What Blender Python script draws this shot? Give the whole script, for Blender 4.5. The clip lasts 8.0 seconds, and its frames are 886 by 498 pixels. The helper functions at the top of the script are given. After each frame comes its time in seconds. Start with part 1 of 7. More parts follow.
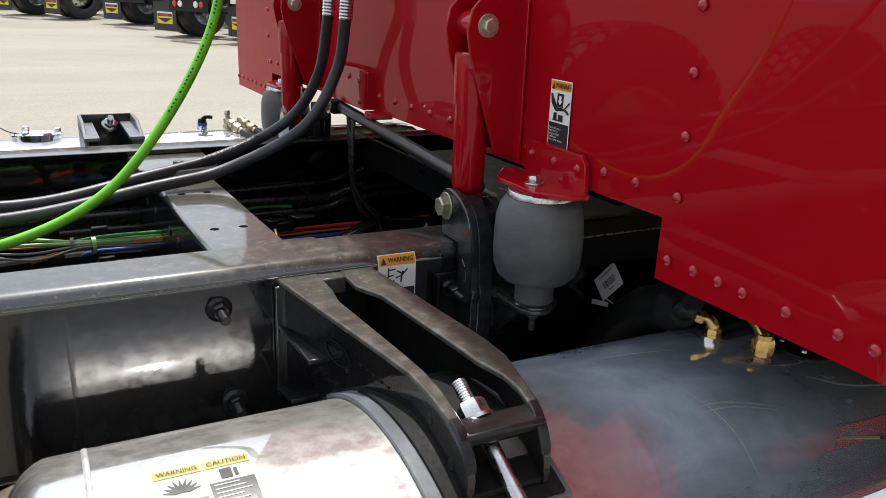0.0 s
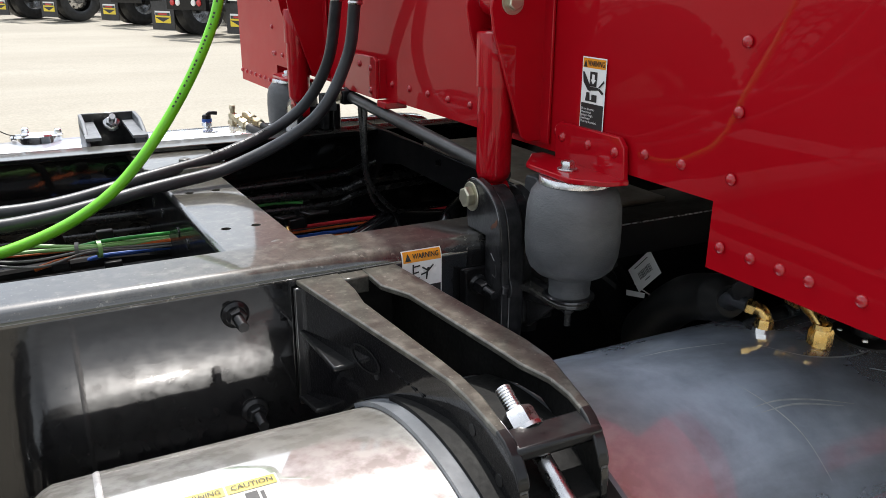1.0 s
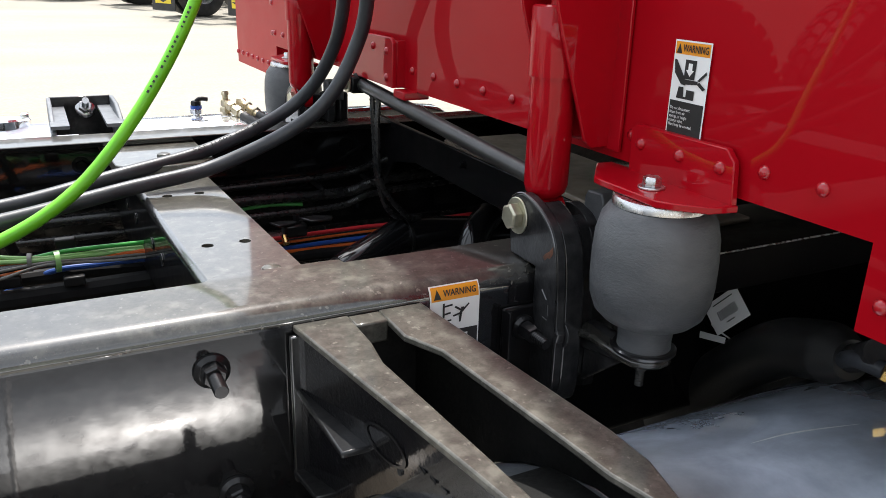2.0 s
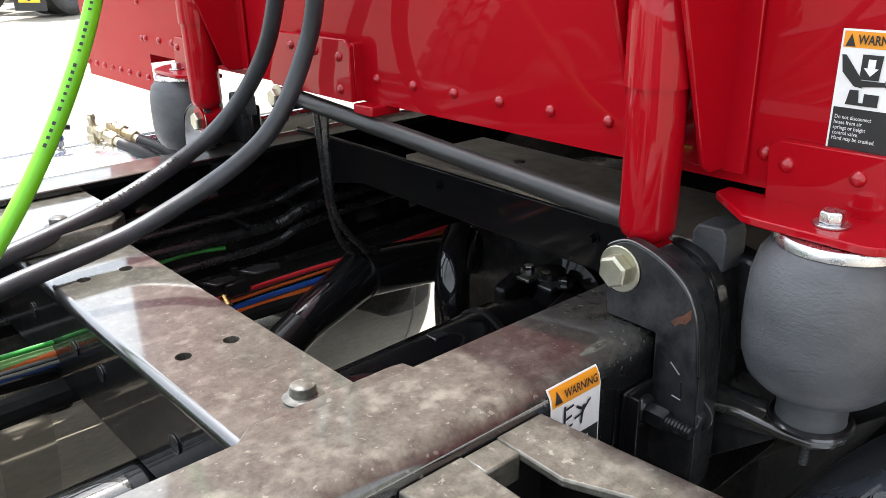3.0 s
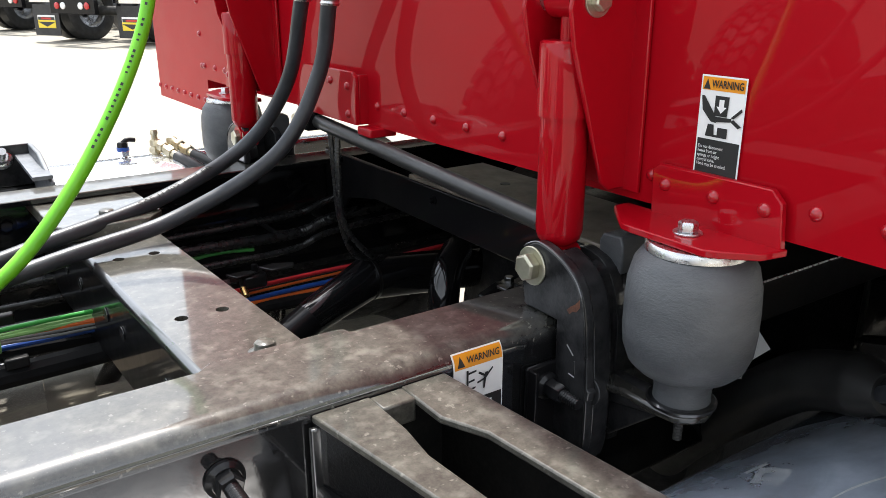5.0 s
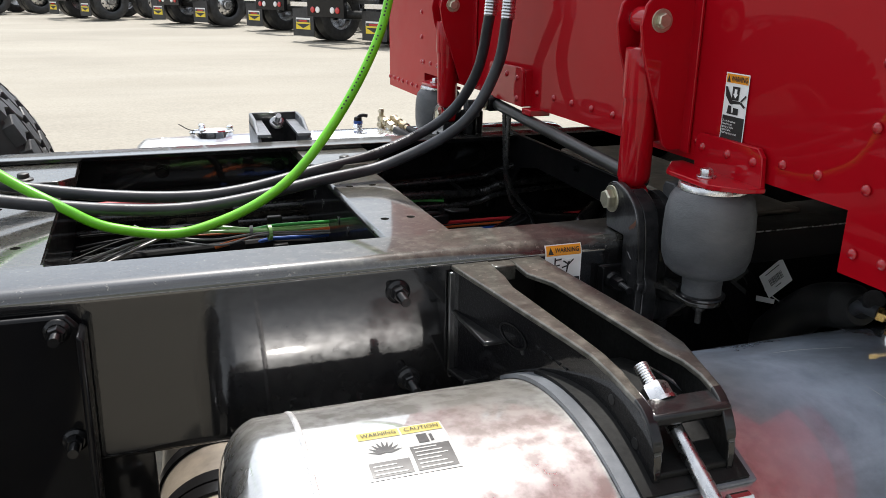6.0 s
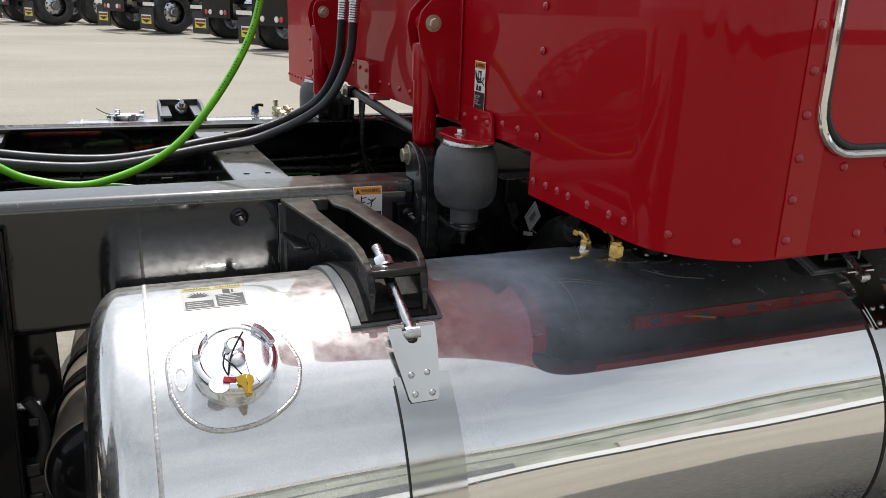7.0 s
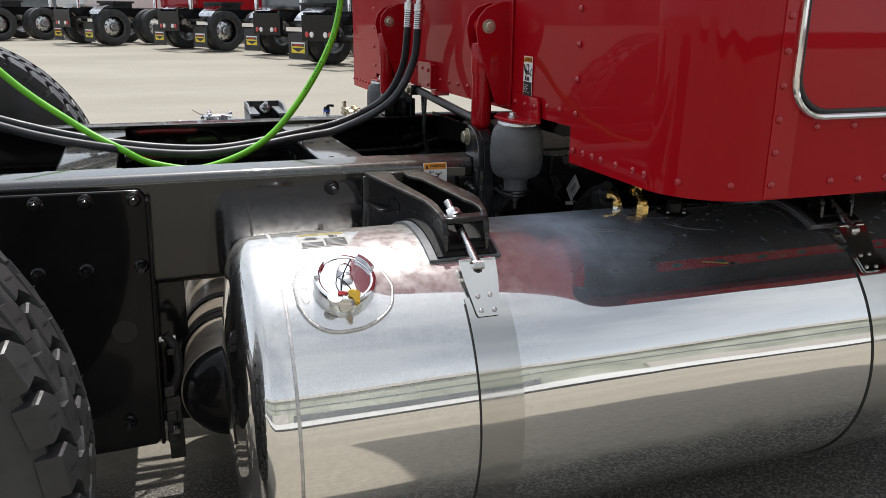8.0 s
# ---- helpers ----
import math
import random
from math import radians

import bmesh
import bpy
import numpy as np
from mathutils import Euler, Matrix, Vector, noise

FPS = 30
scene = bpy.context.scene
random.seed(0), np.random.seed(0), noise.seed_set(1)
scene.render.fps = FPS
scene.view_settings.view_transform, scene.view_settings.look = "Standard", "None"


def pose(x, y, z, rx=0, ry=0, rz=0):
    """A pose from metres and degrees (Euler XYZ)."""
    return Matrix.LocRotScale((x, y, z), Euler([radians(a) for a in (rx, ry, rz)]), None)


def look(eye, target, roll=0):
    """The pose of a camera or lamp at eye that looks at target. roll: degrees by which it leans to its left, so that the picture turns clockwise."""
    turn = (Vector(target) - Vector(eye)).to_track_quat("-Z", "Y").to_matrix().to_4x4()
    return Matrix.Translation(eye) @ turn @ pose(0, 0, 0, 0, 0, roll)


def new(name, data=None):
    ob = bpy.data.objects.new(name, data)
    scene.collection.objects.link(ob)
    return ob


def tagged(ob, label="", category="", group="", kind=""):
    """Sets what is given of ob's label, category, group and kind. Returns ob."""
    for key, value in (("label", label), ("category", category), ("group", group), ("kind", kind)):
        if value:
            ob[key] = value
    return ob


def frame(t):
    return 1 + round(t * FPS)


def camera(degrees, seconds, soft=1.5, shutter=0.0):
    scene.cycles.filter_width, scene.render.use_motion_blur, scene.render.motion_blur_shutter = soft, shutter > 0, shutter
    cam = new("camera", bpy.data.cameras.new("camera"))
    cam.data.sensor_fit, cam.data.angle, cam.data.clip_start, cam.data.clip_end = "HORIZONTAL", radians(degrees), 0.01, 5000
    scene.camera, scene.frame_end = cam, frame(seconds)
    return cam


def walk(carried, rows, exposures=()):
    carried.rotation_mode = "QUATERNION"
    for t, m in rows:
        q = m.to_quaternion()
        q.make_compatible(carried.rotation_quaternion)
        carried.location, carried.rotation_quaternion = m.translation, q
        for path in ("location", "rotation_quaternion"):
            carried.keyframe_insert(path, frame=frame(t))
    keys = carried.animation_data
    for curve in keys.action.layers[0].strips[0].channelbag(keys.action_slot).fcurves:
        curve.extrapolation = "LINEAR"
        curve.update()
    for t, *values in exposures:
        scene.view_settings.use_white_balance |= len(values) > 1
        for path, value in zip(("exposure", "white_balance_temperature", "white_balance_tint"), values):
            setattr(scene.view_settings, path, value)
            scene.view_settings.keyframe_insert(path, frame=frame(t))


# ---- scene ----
cam = camera(58.4, 8.0, soft=0.85)
PATH = [
    (0, (-0.173, -0.932, 1.372), (0.704, 0.752, 0.743), 2.2),
    (0.5, (-0.176, -0.897, 1.378), (0.694, 0.786, 0.737), 0.9),
    (1, (-0.169, -0.862, 1.353), (0.694, 0.822, 0.704), 0.3),
    (1.5, (-0.117, -0.772, 1.337), (0.748, 0.907, 0.677), 2.3),
    (2, (-0.103, -0.641, 1.323), (0.76, 1.032, 0.647), 1.6),
    (2.2, (-0.125, -0.541, 1.329), (0.765, 1.109, 0.633), -0.2),
    (3.3, (-0.158, -0.314, 1.333), (1.082, 1.068, 0.589), -1.4),
    (3.5, (-0.16, -0.312, 1.335), (1.082, 1.066, 0.586), -1.6),
    (4, (-0.17, -0.314, 1.338), (1.061, 1.057, 0.56), -0.7),
    (4.2, (-0.18, -0.32, 1.34), (1.055, 1.044, 0.557), -0.4),
    (5.3, (-0.141, -0.642, 1.348), (0.657, 1.09, 0.741), 0.4),
    (5.5, (-0.156, -0.727, 1.358), (0.43, 1.082, 0.738), -0.2),
    (6, (-0.249, -0.946, 1.367), (0.348, 0.855, 0.735), 0.6),
    (6.5, (-0.254, -1.16, 1.382), (0.448, 0.602, 0.749), 1.6),
    (7, (-0.168, -1.417, 1.368), (0.542, 0.354, 0.767), 1.9),
    (7.5, (-0.21, -1.579, 1.363), (0.401, 0.231, 0.772), 1.2),
    (8, (-0.309, -1.707, 1.355), (0.3, 0.11, 0.782), 0.5),
]
EXPOSURES = [(0.0, -0.02), (0.5, 0.15), (1.0, 0.27), (2.0, 0.54), (2.4, 0.80), (3.3, 1.25), (4.2, 1.22), (5.3, 0.57), (6.0, 0.15), (6.5, -0.06), (7.2, -0.34), (8.0, -0.28)]
walk(cam, [(t, look(eye, target, roll)) for t, eye, target, roll in PATH], EXPOSURES)

# ---- light ----
SUN_DIR = Vector((0.10, 0.50, 1.0)).normalized()      # towards the sun
world = bpy.data.worlds.new("world")
scene.world = world
world.use_nodes = True
wn, wl = world.node_tree.nodes, world.node_tree.links
sky = wn.new("ShaderNodeTexSky")
sky.sky_type, sky.sun_disc = "NISHITA", False
sky.sun_elevation = math.asin(SUN_DIR.z)
sky.sun_rotation = math.atan2(SUN_DIR.x, SUN_DIR.y)
sky.dust_density, sky.air_density = 2.0, 1.0
# thin broken cloud over the whole dome
sky_co = wn.new("ShaderNodeTexCoord")
sky_noise = wn.new("ShaderNodeTexNoise")
sky_noise.inputs["Scale"].default_value, sky_noise.inputs["Detail"].default_value, sky_noise.inputs["Roughness"].default_value = 2.6, 7.0, 0.58
wl.new(sky_co.outputs["Generated"], sky_noise.inputs["Vector"])
cloud = wn.new("ShaderNodeValToRGB")
cloud.color_ramp.elements[0].position, cloud.color_ramp.elements[1].position = 0.40, 0.66
cloud.color_ramp.elements[0].color, cloud.color_ramp.elements[1].color = (0.50, 0.50, 0.50, 1), (0.94, 0.94, 0.94, 1)
wl.new(sky_noise.outputs[0], cloud.inputs[0])
sky_mix = wn.new("ShaderNodeMix")
sky_mix.data_type = "RGBA"
wl.new(cloud.outputs[0], sky_mix.inputs[0])
wl.new(sky.outputs[0], sky_mix.inputs[6])
sky_mix.inputs[7].default_value = (9.1, 9.6, 10.2, 1)
# pale haze towards the horizon
sky_sep = wn.new("ShaderNodeSeparateXYZ")
wl.new(sky_co.outputs["Generated"], sky_sep.inputs[0])
haze_range = wn.new("ShaderNodeMapRange")
haze_range.interpolation_type = "SMOOTHSTEP"
haze_range.inputs[1].default_value, haze_range.inputs[2].default_value, haze_range.inputs[3].default_value, haze_range.inputs[4].default_value = 0.02, 0.62, 0.85, 0.0
wl.new(sky_sep.outputs["Z"], haze_range.inputs[0])
haze_mix = wn.new("ShaderNodeMix")
haze_mix.data_type = "RGBA"
wl.new(haze_range.outputs[0], haze_mix.inputs[0])
wl.new(sky_mix.outputs[2], haze_mix.inputs[6])
haze_mix.inputs[7].default_value = (11.4, 12.5, 13.9, 1)
# the brighter sky round the sun
sky_dot = wn.new("ShaderNodeVectorMath")
sky_dot.operation = "DOT_PRODUCT"
wl.new(sky_co.outputs["Generated"], sky_dot.inputs[0])
sky_dot.inputs[1].default_value = SUN_DIR
sky_clip = wn.new("ShaderNodeMath")
sky_clip.operation = "MAXIMUM"
wl.new(sky_dot.outputs["Value"], sky_clip.inputs[0])
sky_clip.inputs[1].default_value = 0.0
sky_pow = wn.new("ShaderNodeMath")
sky_pow.operation = "POWER"
wl.new(sky_clip.outputs[0], sky_pow.inputs[0])
sky_pow.inputs[1].default_value = 5.0
sky_gain = wn.new("ShaderNodeMath")
sky_gain.operation = "MULTIPLY_ADD"
wl.new(sky_pow.outputs[0], sky_gain.inputs[0])
sky_gain.inputs[1].default_value, sky_gain.inputs[2].default_value = 2.4, 1.0
sky_out = wn.new("ShaderNodeVectorMath")
sky_out.operation = "SCALE"
wl.new(haze_mix.outputs[2], sky_out.inputs[0])
wl.new(sky_gain.outputs[0], sky_out.inputs["Scale"])
wl.new(sky_out.outputs[0], wn["Background"].inputs[0])
wn["Background"].inputs[1].default_value = 0.098
sun = new("sun", bpy.data.lights.new("sun", "SUN"))
sun.data.energy, sun.data.angle, sun.data.color = 4.8, radians(0.55), (1.0, 0.965, 0.92)
sun.matrix_world = look(SUN_DIR * 30, (0, 0, 0))


# ---- materials ----
def shader(name):
    m = bpy.data.materials.new(name)
    m.use_nodes = True
    n, l = m.node_tree.nodes, m.node_tree.links
    return m, n, l, n["Principled BSDF"]


def noise_tex(n, l, scale, detail=4.0, rough=0.55, stretch=None):
    co = n.new("ShaderNodeTexCoord")
    tex = n.new("ShaderNodeTexNoise")
    tex.inputs["Scale"].default_value, tex.inputs["Detail"].default_value, tex.inputs["Roughness"].default_value = scale, detail, rough
    if stretch:
        mp = n.new("ShaderNodeMapping")
        mp.inputs["Scale"].default_value = stretch
        l.new(co.outputs["Object"], mp.inputs[0])
        l.new(mp.outputs[0], tex.inputs["Vector"])
    else:
        l.new(co.outputs["Object"], tex.inputs["Vector"])
    return tex


def ramp(n, l, src, lo, hi, c0=(0, 0, 0, 1), c1=(1, 1, 1, 1)):
    r = n.new("ShaderNodeValToRGB")
    r.color_ramp.elements[0].position, r.color_ramp.elements[1].position = lo, hi
    r.color_ramp.elements[0].color, r.color_ramp.elements[1].color = c0, c1
    l.new(src, r.inputs[0])
    return r


def mix_rgb(n, l, fac, a, b):
    x = n.new("ShaderNodeMix")
    x.data_type = "RGBA"
    for sock, v in ((x.inputs[0], fac), (x.inputs[6], a), (x.inputs[7], b)):
        if hasattr(v, "is_linked"):
            l.new(v, sock)
        else:
            sock.default_value = v
    return x.outputs[2]


def pbr(name, c1, c2=None, scale=6.0, rough=(0.4, 0.5), metal=0.0, coat=0.0, coat_rough=0.03, bump=0.0, bump_scale=200.0,
        stretch=None, lo=0.35, hi=0.65, spec=0.5):
    """Two tones by a broad noise, roughness by a second one, relief by a fine one."""
    m, n, l, p = shader(name)
    c1 = (*c1, 1)
    c2 = (*(c2 or c1[:3]), 1)
    big = noise_tex(n, l, scale, 5.0, 0.6, stretch)
    r = ramp(n, l, big.outputs[0], lo, hi, c1, c2)
    l.new(r.outputs[0], p.inputs["Base Color"])
    fine = noise_tex(n, l, scale * 4.3, 6.0, 0.65, stretch)
    rr = n.new("ShaderNodeMapRange")
    rr.inputs[1].default_value, rr.inputs[2].default_value = 0.3, 0.7
    rr.inputs[3].default_value, rr.inputs[4].default_value = rough
    l.new(fine.outputs[0], rr.inputs[0])
    l.new(rr.outputs[0], p.inputs["Roughness"])
    p.inputs["Metallic"].default_value = metal
    p.inputs["Coat Weight"].default_value, p.inputs["Coat Roughness"].default_value = coat, coat_rough
    p.inputs["Specular IOR Level"].default_value = spec
    if bump:
        g = noise_tex(n, l, bump_scale, 3.0, 0.6, stretch)
        b = n.new("ShaderNodeBump")
        b.inputs["Strength"].default_value, b.inputs["Distance"].default_value = bump, 0.002
        l.new(g.outputs[0], b.inputs["Height"])
        l.new(b.outputs[0], p.inputs["Normal"])
    return m


def dusty(name, amount, span=None, ior=1.75, dulled=0.30):
    """Black gloss paint under a film of dried road dust with pale water spots."""
    m, n, l, p = shader(name)
    cloud = noise_tex(n, l, 9.0, 6.0, 0.62)
    mask = ramp(n, l, cloud.outputs[0], 0.28, 0.72, (amount * 0.76,) * 3 + (1,), (amount,) * 3 + (1,))
    film = mask.outputs[0]
    if span:                                              # the film is thick on one stretch and thinned either side
        co = n.new("ShaderNodeTexCoord")
        sep = n.new("ShaderNodeSeparateXYZ")
        l.new(co.outputs["Object"], sep.inputs[0])
        wob = n.new("ShaderNodeMath")
        wob.operation = "MULTIPLY_ADD"
        wob.inputs[1].default_value = 0.22
        l.new(cloud.outputs[0], wob.inputs[0])
        l.new(sep.outputs["X"], wob.inputs[2])
        for a, b in (span[:2], span[2:]):
            g = n.new("ShaderNodeMapRange")
            g.interpolation_type = "SMOOTHSTEP"
            g.inputs[1].default_value, g.inputs[2].default_value = (min(a, b) + 0.11, max(a, b) + 0.11)
            g.inputs[3].default_value, g.inputs[4].default_value = (0.16, 1.0) if (a, b) == span[:2] else (1.0, 0.30)
            l.new(wob.outputs[0], g.inputs[0])
            k = n.new("ShaderNodeMath")
            k.operation = "MULTIPLY"
            l.new(film, k.inputs[0])
            l.new(g.outputs[0], k.inputs[1])
            film = k.outputs[0]
        geo = n.new("ShaderNodeNewGeometry")
        nz = n.new("ShaderNodeSeparateXYZ")
        l.new(geo.outputs["Normal"], nz.inputs[0])
        lie = n.new("ShaderNodeMapRange")
        lie.interpolation_type = "SMOOTHSTEP"
        lie.inputs[1].default_value, lie.inputs[2].default_value = 0.15, 0.85
        l.new(nz.outputs["Z"], lie.inputs[0])
        k = n.new("ShaderNodeMath")
        k.operation = "MULTIPLY"
        l.new(film, k.inputs[0])
        l.new(lie.outputs[0], k.inputs[1])
        film = k.outputs[0]
    tint = noise_tex(n, l, 55.0, 10.0, 0.80)
    dust = ramp(n, l, tint.outputs[0], 0.32, 0.72, (0.044, 0.042, 0.035, 1), (0.168, 0.160, 0.132, 1))
    spots = noise_tex(n, l, 150.0, 3.0, 0.6)
    dots = ramp(n, l, spots.outputs[0], 0.63, 0.69)
    col = mix_rgb(n, l, film, (0.008, 0.008, 0.009, 1), dust.outputs[0])
    fac = n.new("ShaderNodeMath")
    fac.operation = "MULTIPLY"
    fac.inputs[1].default_value = 0.30 * amount
    l.new(dots.outputs[0], fac.inputs[0])
    col = mix_rgb(n, l, fac.outputs[0], col, (0.40, 0.385, 0.33, 1))
    # dried puddles the size of a fingertip
    puddle = noise_tex(n, l, 60.0, 3.0, 0.5)
    pale = ramp(n, l, puddle.outputs[0], 0.52, 0.72, (0, 0, 0, 1), (0.55 * amount,) * 3 + (1,))
    pk = n.new("ShaderNodeMath")
    pk.operation = "MULTIPLY"
    l.new(pale.outputs[0], pk.inputs[0])
    l.new(film, pk.inputs[1])
    col = mix_rgb(n, l, pk.outputs[0], col, (0.29, 0.28, 0.235, 1))
    l.new(col, p.inputs["Base Color"])
    rr = n.new("ShaderNodeMapRange")
    rr.inputs[3].default_value, rr.inputs[4].default_value = 0.22, 0.22 + 0.3 * amount
    l.new(tint.outputs[0], rr.inputs[0])
    l.new(rr.outputs[0], p.inputs["Roughness"])
    # the dust dulls the clear coat where it lies
    shine = n.new("ShaderNodeMapRange")
    shine.inputs[1].default_value, shine.inputs[2].default_value, shine.inputs[3].default_value, shine.inputs[4].default_value = 0.0, 0.80, 0.95, dulled
    l.new(film, shine.inputs[0])
    l.new(shine.outputs[0], p.inputs["Coat Weight"])
    p.inputs["Coat Roughness"].default_value = 0.07
    p.inputs["Coat IOR"].default_value = ior
    p.inputs["Specular IOR Level"].default_value = 0.1
    b = n.new("ShaderNodeBump")
    b.inputs["Strength"].default_value, b.inputs["Distance"].default_value = 0.12 * amount, 0.001
    l.new(tint.outputs[0], b.inputs["Height"])
    l.new(b.outputs[0], p.inputs["Normal"])
    return m


RED = pbr("red_paint", (0.33, 0.0015, 0.007), (0.36, 0.002, 0.009), 3.0, (0.4, 0.5), coat=0.55, coat_rough=0.02, bump=0.010, bump_scale=320.0, spec=0.05)
RIVET_RED = pbr("red_painted_rivet", (0.31, 0.0015, 0.007), (0.36, 0.002, 0.009), 30.0, (0.3, 0.4), coat=1.0, coat_rough=0.10, spec=0.2)
# the cab's panels are a little wavy
PANEL = pbr("red_panel_paint", (0.315, 0.0012, 0.006), (0.35, 0.0018, 0.008), 2.2, (0.4, 0.5), coat=0.28, coat_rough=0.02, bump=0.010, bump_scale=320.0, spec=0.05)
rn, rl = PANEL.node_tree.nodes, PANEL.node_tree.links
wave_tex = noise_tex(rn, rl, 5.0, 0.5, 0.4, (1.8, 1.8, 0.35))
wave = rn.new("ShaderNodeBump")
wave.inputs["Strength"].default_value, wave.inputs["Distance"].default_value = 0.07, 0.008
rl.new(wave_tex.outputs[0], wave.inputs["Height"])
rl.new(wave.outputs[0], rn["Principled BSDF"].inputs["Coat Normal"])
BLACK = pbr("black_gloss_paint", (0.005, 0.005, 0.006), (0.009, 0.0085, 0.0085), 8.0, (0.3, 0.5), coat=0.55, coat_rough=0.06, bump=0.02, bump_scale=260.0, spec=0.05)
WEB = pbr("black_rail_paint", (0.004, 0.004, 0.005), (0.007, 0.007, 0.007), 7.0, (0.3, 0.4), coat=0.95, coat_rough=0.06, bump=0.30, bump_scale=240.0, spec=0.05)
# orange peel in the rail's clear coat
peel_tex = noise_tex(WEB.node_tree.nodes, WEB.node_tree.links, 170.0, 2.0, 0.5)
peel = WEB.node_tree.nodes.new("ShaderNodeBump")
peel.inputs["Strength"].default_value, peel.inputs["Distance"].default_value = 0.10, 0.0005
WEB.node_tree.links.new(peel_tex.outputs[0], peel.inputs["Height"])
WEB.node_tree.links.new(peel.outputs[0], WEB.node_tree.nodes["Principled BSDF"].inputs["Coat Normal"])
SIDE_GLOSS = pbr("black_side_gloss", (0.005, 0.005, 0.006), (0.008, 0.008, 0.008), 8.0, (0.3, 0.4), coat=0.5, coat_rough=0.04, spec=0.05)
DUSTY = dusty("dusty_black_paint", 0.72)
DECK = dusty("dusty_deck_paint", 0.72, None, 2.0, 0.72)
FILM = dusty("lightly_dusted_black_paint", 0.28)
RAILTOP = dusty("dusty_rail_flange", 0.72, (0.12, 0.40, 0.62, 0.72), 2.1, 0.40)
DECK2 = dusty("cleaner_deck_paint", 0.36, None, 1.95)
CASTBLACK = pbr("black_painted_casting", (0.005, 0.005, 0.006), (0.013, 0.013, 0.013), 26.0, (0.3, 0.5), coat=0.6, coat_rough=0.1, bump=0.2, bump_scale=140.0, spec=0.1)
DULL = pbr("dull_black_steel", (0.010, 0.010, 0.010), (0.030, 0.029, 0.027), 14.0, (0.35, 0.55), bump=0.15, bump_scale=150.0)
CAST = pbr("black_cast_iron", (0.008, 0.008, 0.009), (0.031, 0.031, 0.032), 48.0, (0.3, 0.5), coat=0.75, coat_rough=0.12, bump=0.30, bump_scale=160.0, spec=0.1)
# darker matte copy of the casting paint, the slot's shade in its colour
PIT = pbr("casting_with_painted_shade", (0.004, 0.004, 0.004), (0.010, 0.010, 0.009), 40.0, (0.5, 0.7), bump=0.2, bump_scale=140.0, spec=0.2)
RUST = pbr("orange_rust", (0.045, 0.018, 0.010), (0.12, 0.042, 0.02), 120.0, (0.7, 0.9), bump=0.2, bump_scale=300.0)
SATIN = pbr("satin_black_tube", (0.018, 0.018, 0.018), (0.035, 0.035, 0.034), 14.0, (0.3, 0.42), bump=0.05, bump_scale=240.0)
RUBBER = pbr("black_rubber", (0.014, 0.014, 0.015), (0.03, 0.029, 0.028), 12.0, (0.45, 0.65), bump=0.15, bump_scale=260.0)
TYRE = pbr("tyre_rubber", (0.016, 0.0165, 0.017), (0.040, 0.041, 0.043), 9.0, (0.38, 0.6), bump=0.25, bump_scale=180.0)
BAG = pbr("grey_air_spring_rubber", (0.046, 0.049, 0.053), (0.110, 0.114, 0.120), 7.0, (0.42, 0.6), bump=0.35, bump_scale=240.0, stretch=(1, 1, 2.2))
HOSE = pbr("black_air_hose_rubber", (0.022, 0.024, 0.028), (0.044, 0.048, 0.056), 16.0, (0.34, 0.5), bump=0.12, bump_scale=300.0)
GREEN = pbr("green_electric_cable", (0.12, 0.50, 0.012), (0.17, 0.58, 0.02), 9.0, (0.3, 0.42), bump=0.05, bump_scale=220.0)
ZINC = pbr("yellow_zinc_plate", (0.42, 0.40, 0.30), (0.58, 0.56, 0.46), 40.0, (0.28, 0.45), metal=0.9, bump=0.08, bump_scale=320.0)
STEEL = pbr("bright_zinc_steel", (0.55, 0.55, 0.56), (0.72, 0.72, 0.72), 30.0, (0.2, 0.38), metal=1.0, bump=0.06, bump_scale=300.0)
STRAP = pbr("polished_stainless", (0.60, 0.59, 0.56), (0.70, 0.69, 0.66), 5.0, (0.06, 0.13), metal=1.0)
WELD = pbr("aluminium_weld", (0.50, 0.49, 0.48), (0.72, 0.71, 0.70), 60.0, (0.42, 0.6), metal=1.0, bump=0.6, bump_scale=260.0)
CHROME = pbr("chrome", (0.80, 0.80, 0.82), (0.86, 0.86, 0.87), 10.0, (0.05, 0.09), metal=1.0)
BRASS = pbr("brass", (0.66, 0.42, 0.13), (0.80, 0.57, 0.24), 40.0, (0.2, 0.35), metal=1.0, bump=0.05, bump_scale=300.0)
BRASS_PALE = pbr("pale_brass", (0.50, 0.42, 0.27), (0.66, 0.60, 0.46), 40.0, (0.25, 0.45), metal=0.8, bump=0.05, bump_scale=300.0)
GOLD = pbr("yellow_cap_tag", (0.50, 0.32, 0.03), (0.62, 0.42, 0.06), 30.0, (0.3, 0.45), metal=0.4)
PLASTIC = pbr("black_plastic", (0.006, 0.006, 0.0065), (0.013, 0.013, 0.013), 18.0, (0.34, 0.5), bump=0.05, bump_scale=300.0, spec=0.25)
LOOM = pbr("corrugated_loom_plastic", (0.005, 0.005, 0.0055), (0.012, 0.012, 0.012), 20.0, (0.5, 0.7), spec=0.15)
CONDUIT = pbr("glossy_corrugated_conduit", (0.008, 0.008, 0.009), (0.018, 0.018, 0.018), 20.0, (0.22, 0.34), spec=0.6)
TUBE_RED = pbr("red_nylon_tube", (0.40, 0.018, 0.022), (0.46, 0.022, 0.030), 12.0, (0.3, 0.42))
TUBE_ORANGE = pbr("orange_nylon_tube", (0.55, 0.10, 0.015), (0.6, 0.13, 0.02), 12.0, (0.3, 0.42))
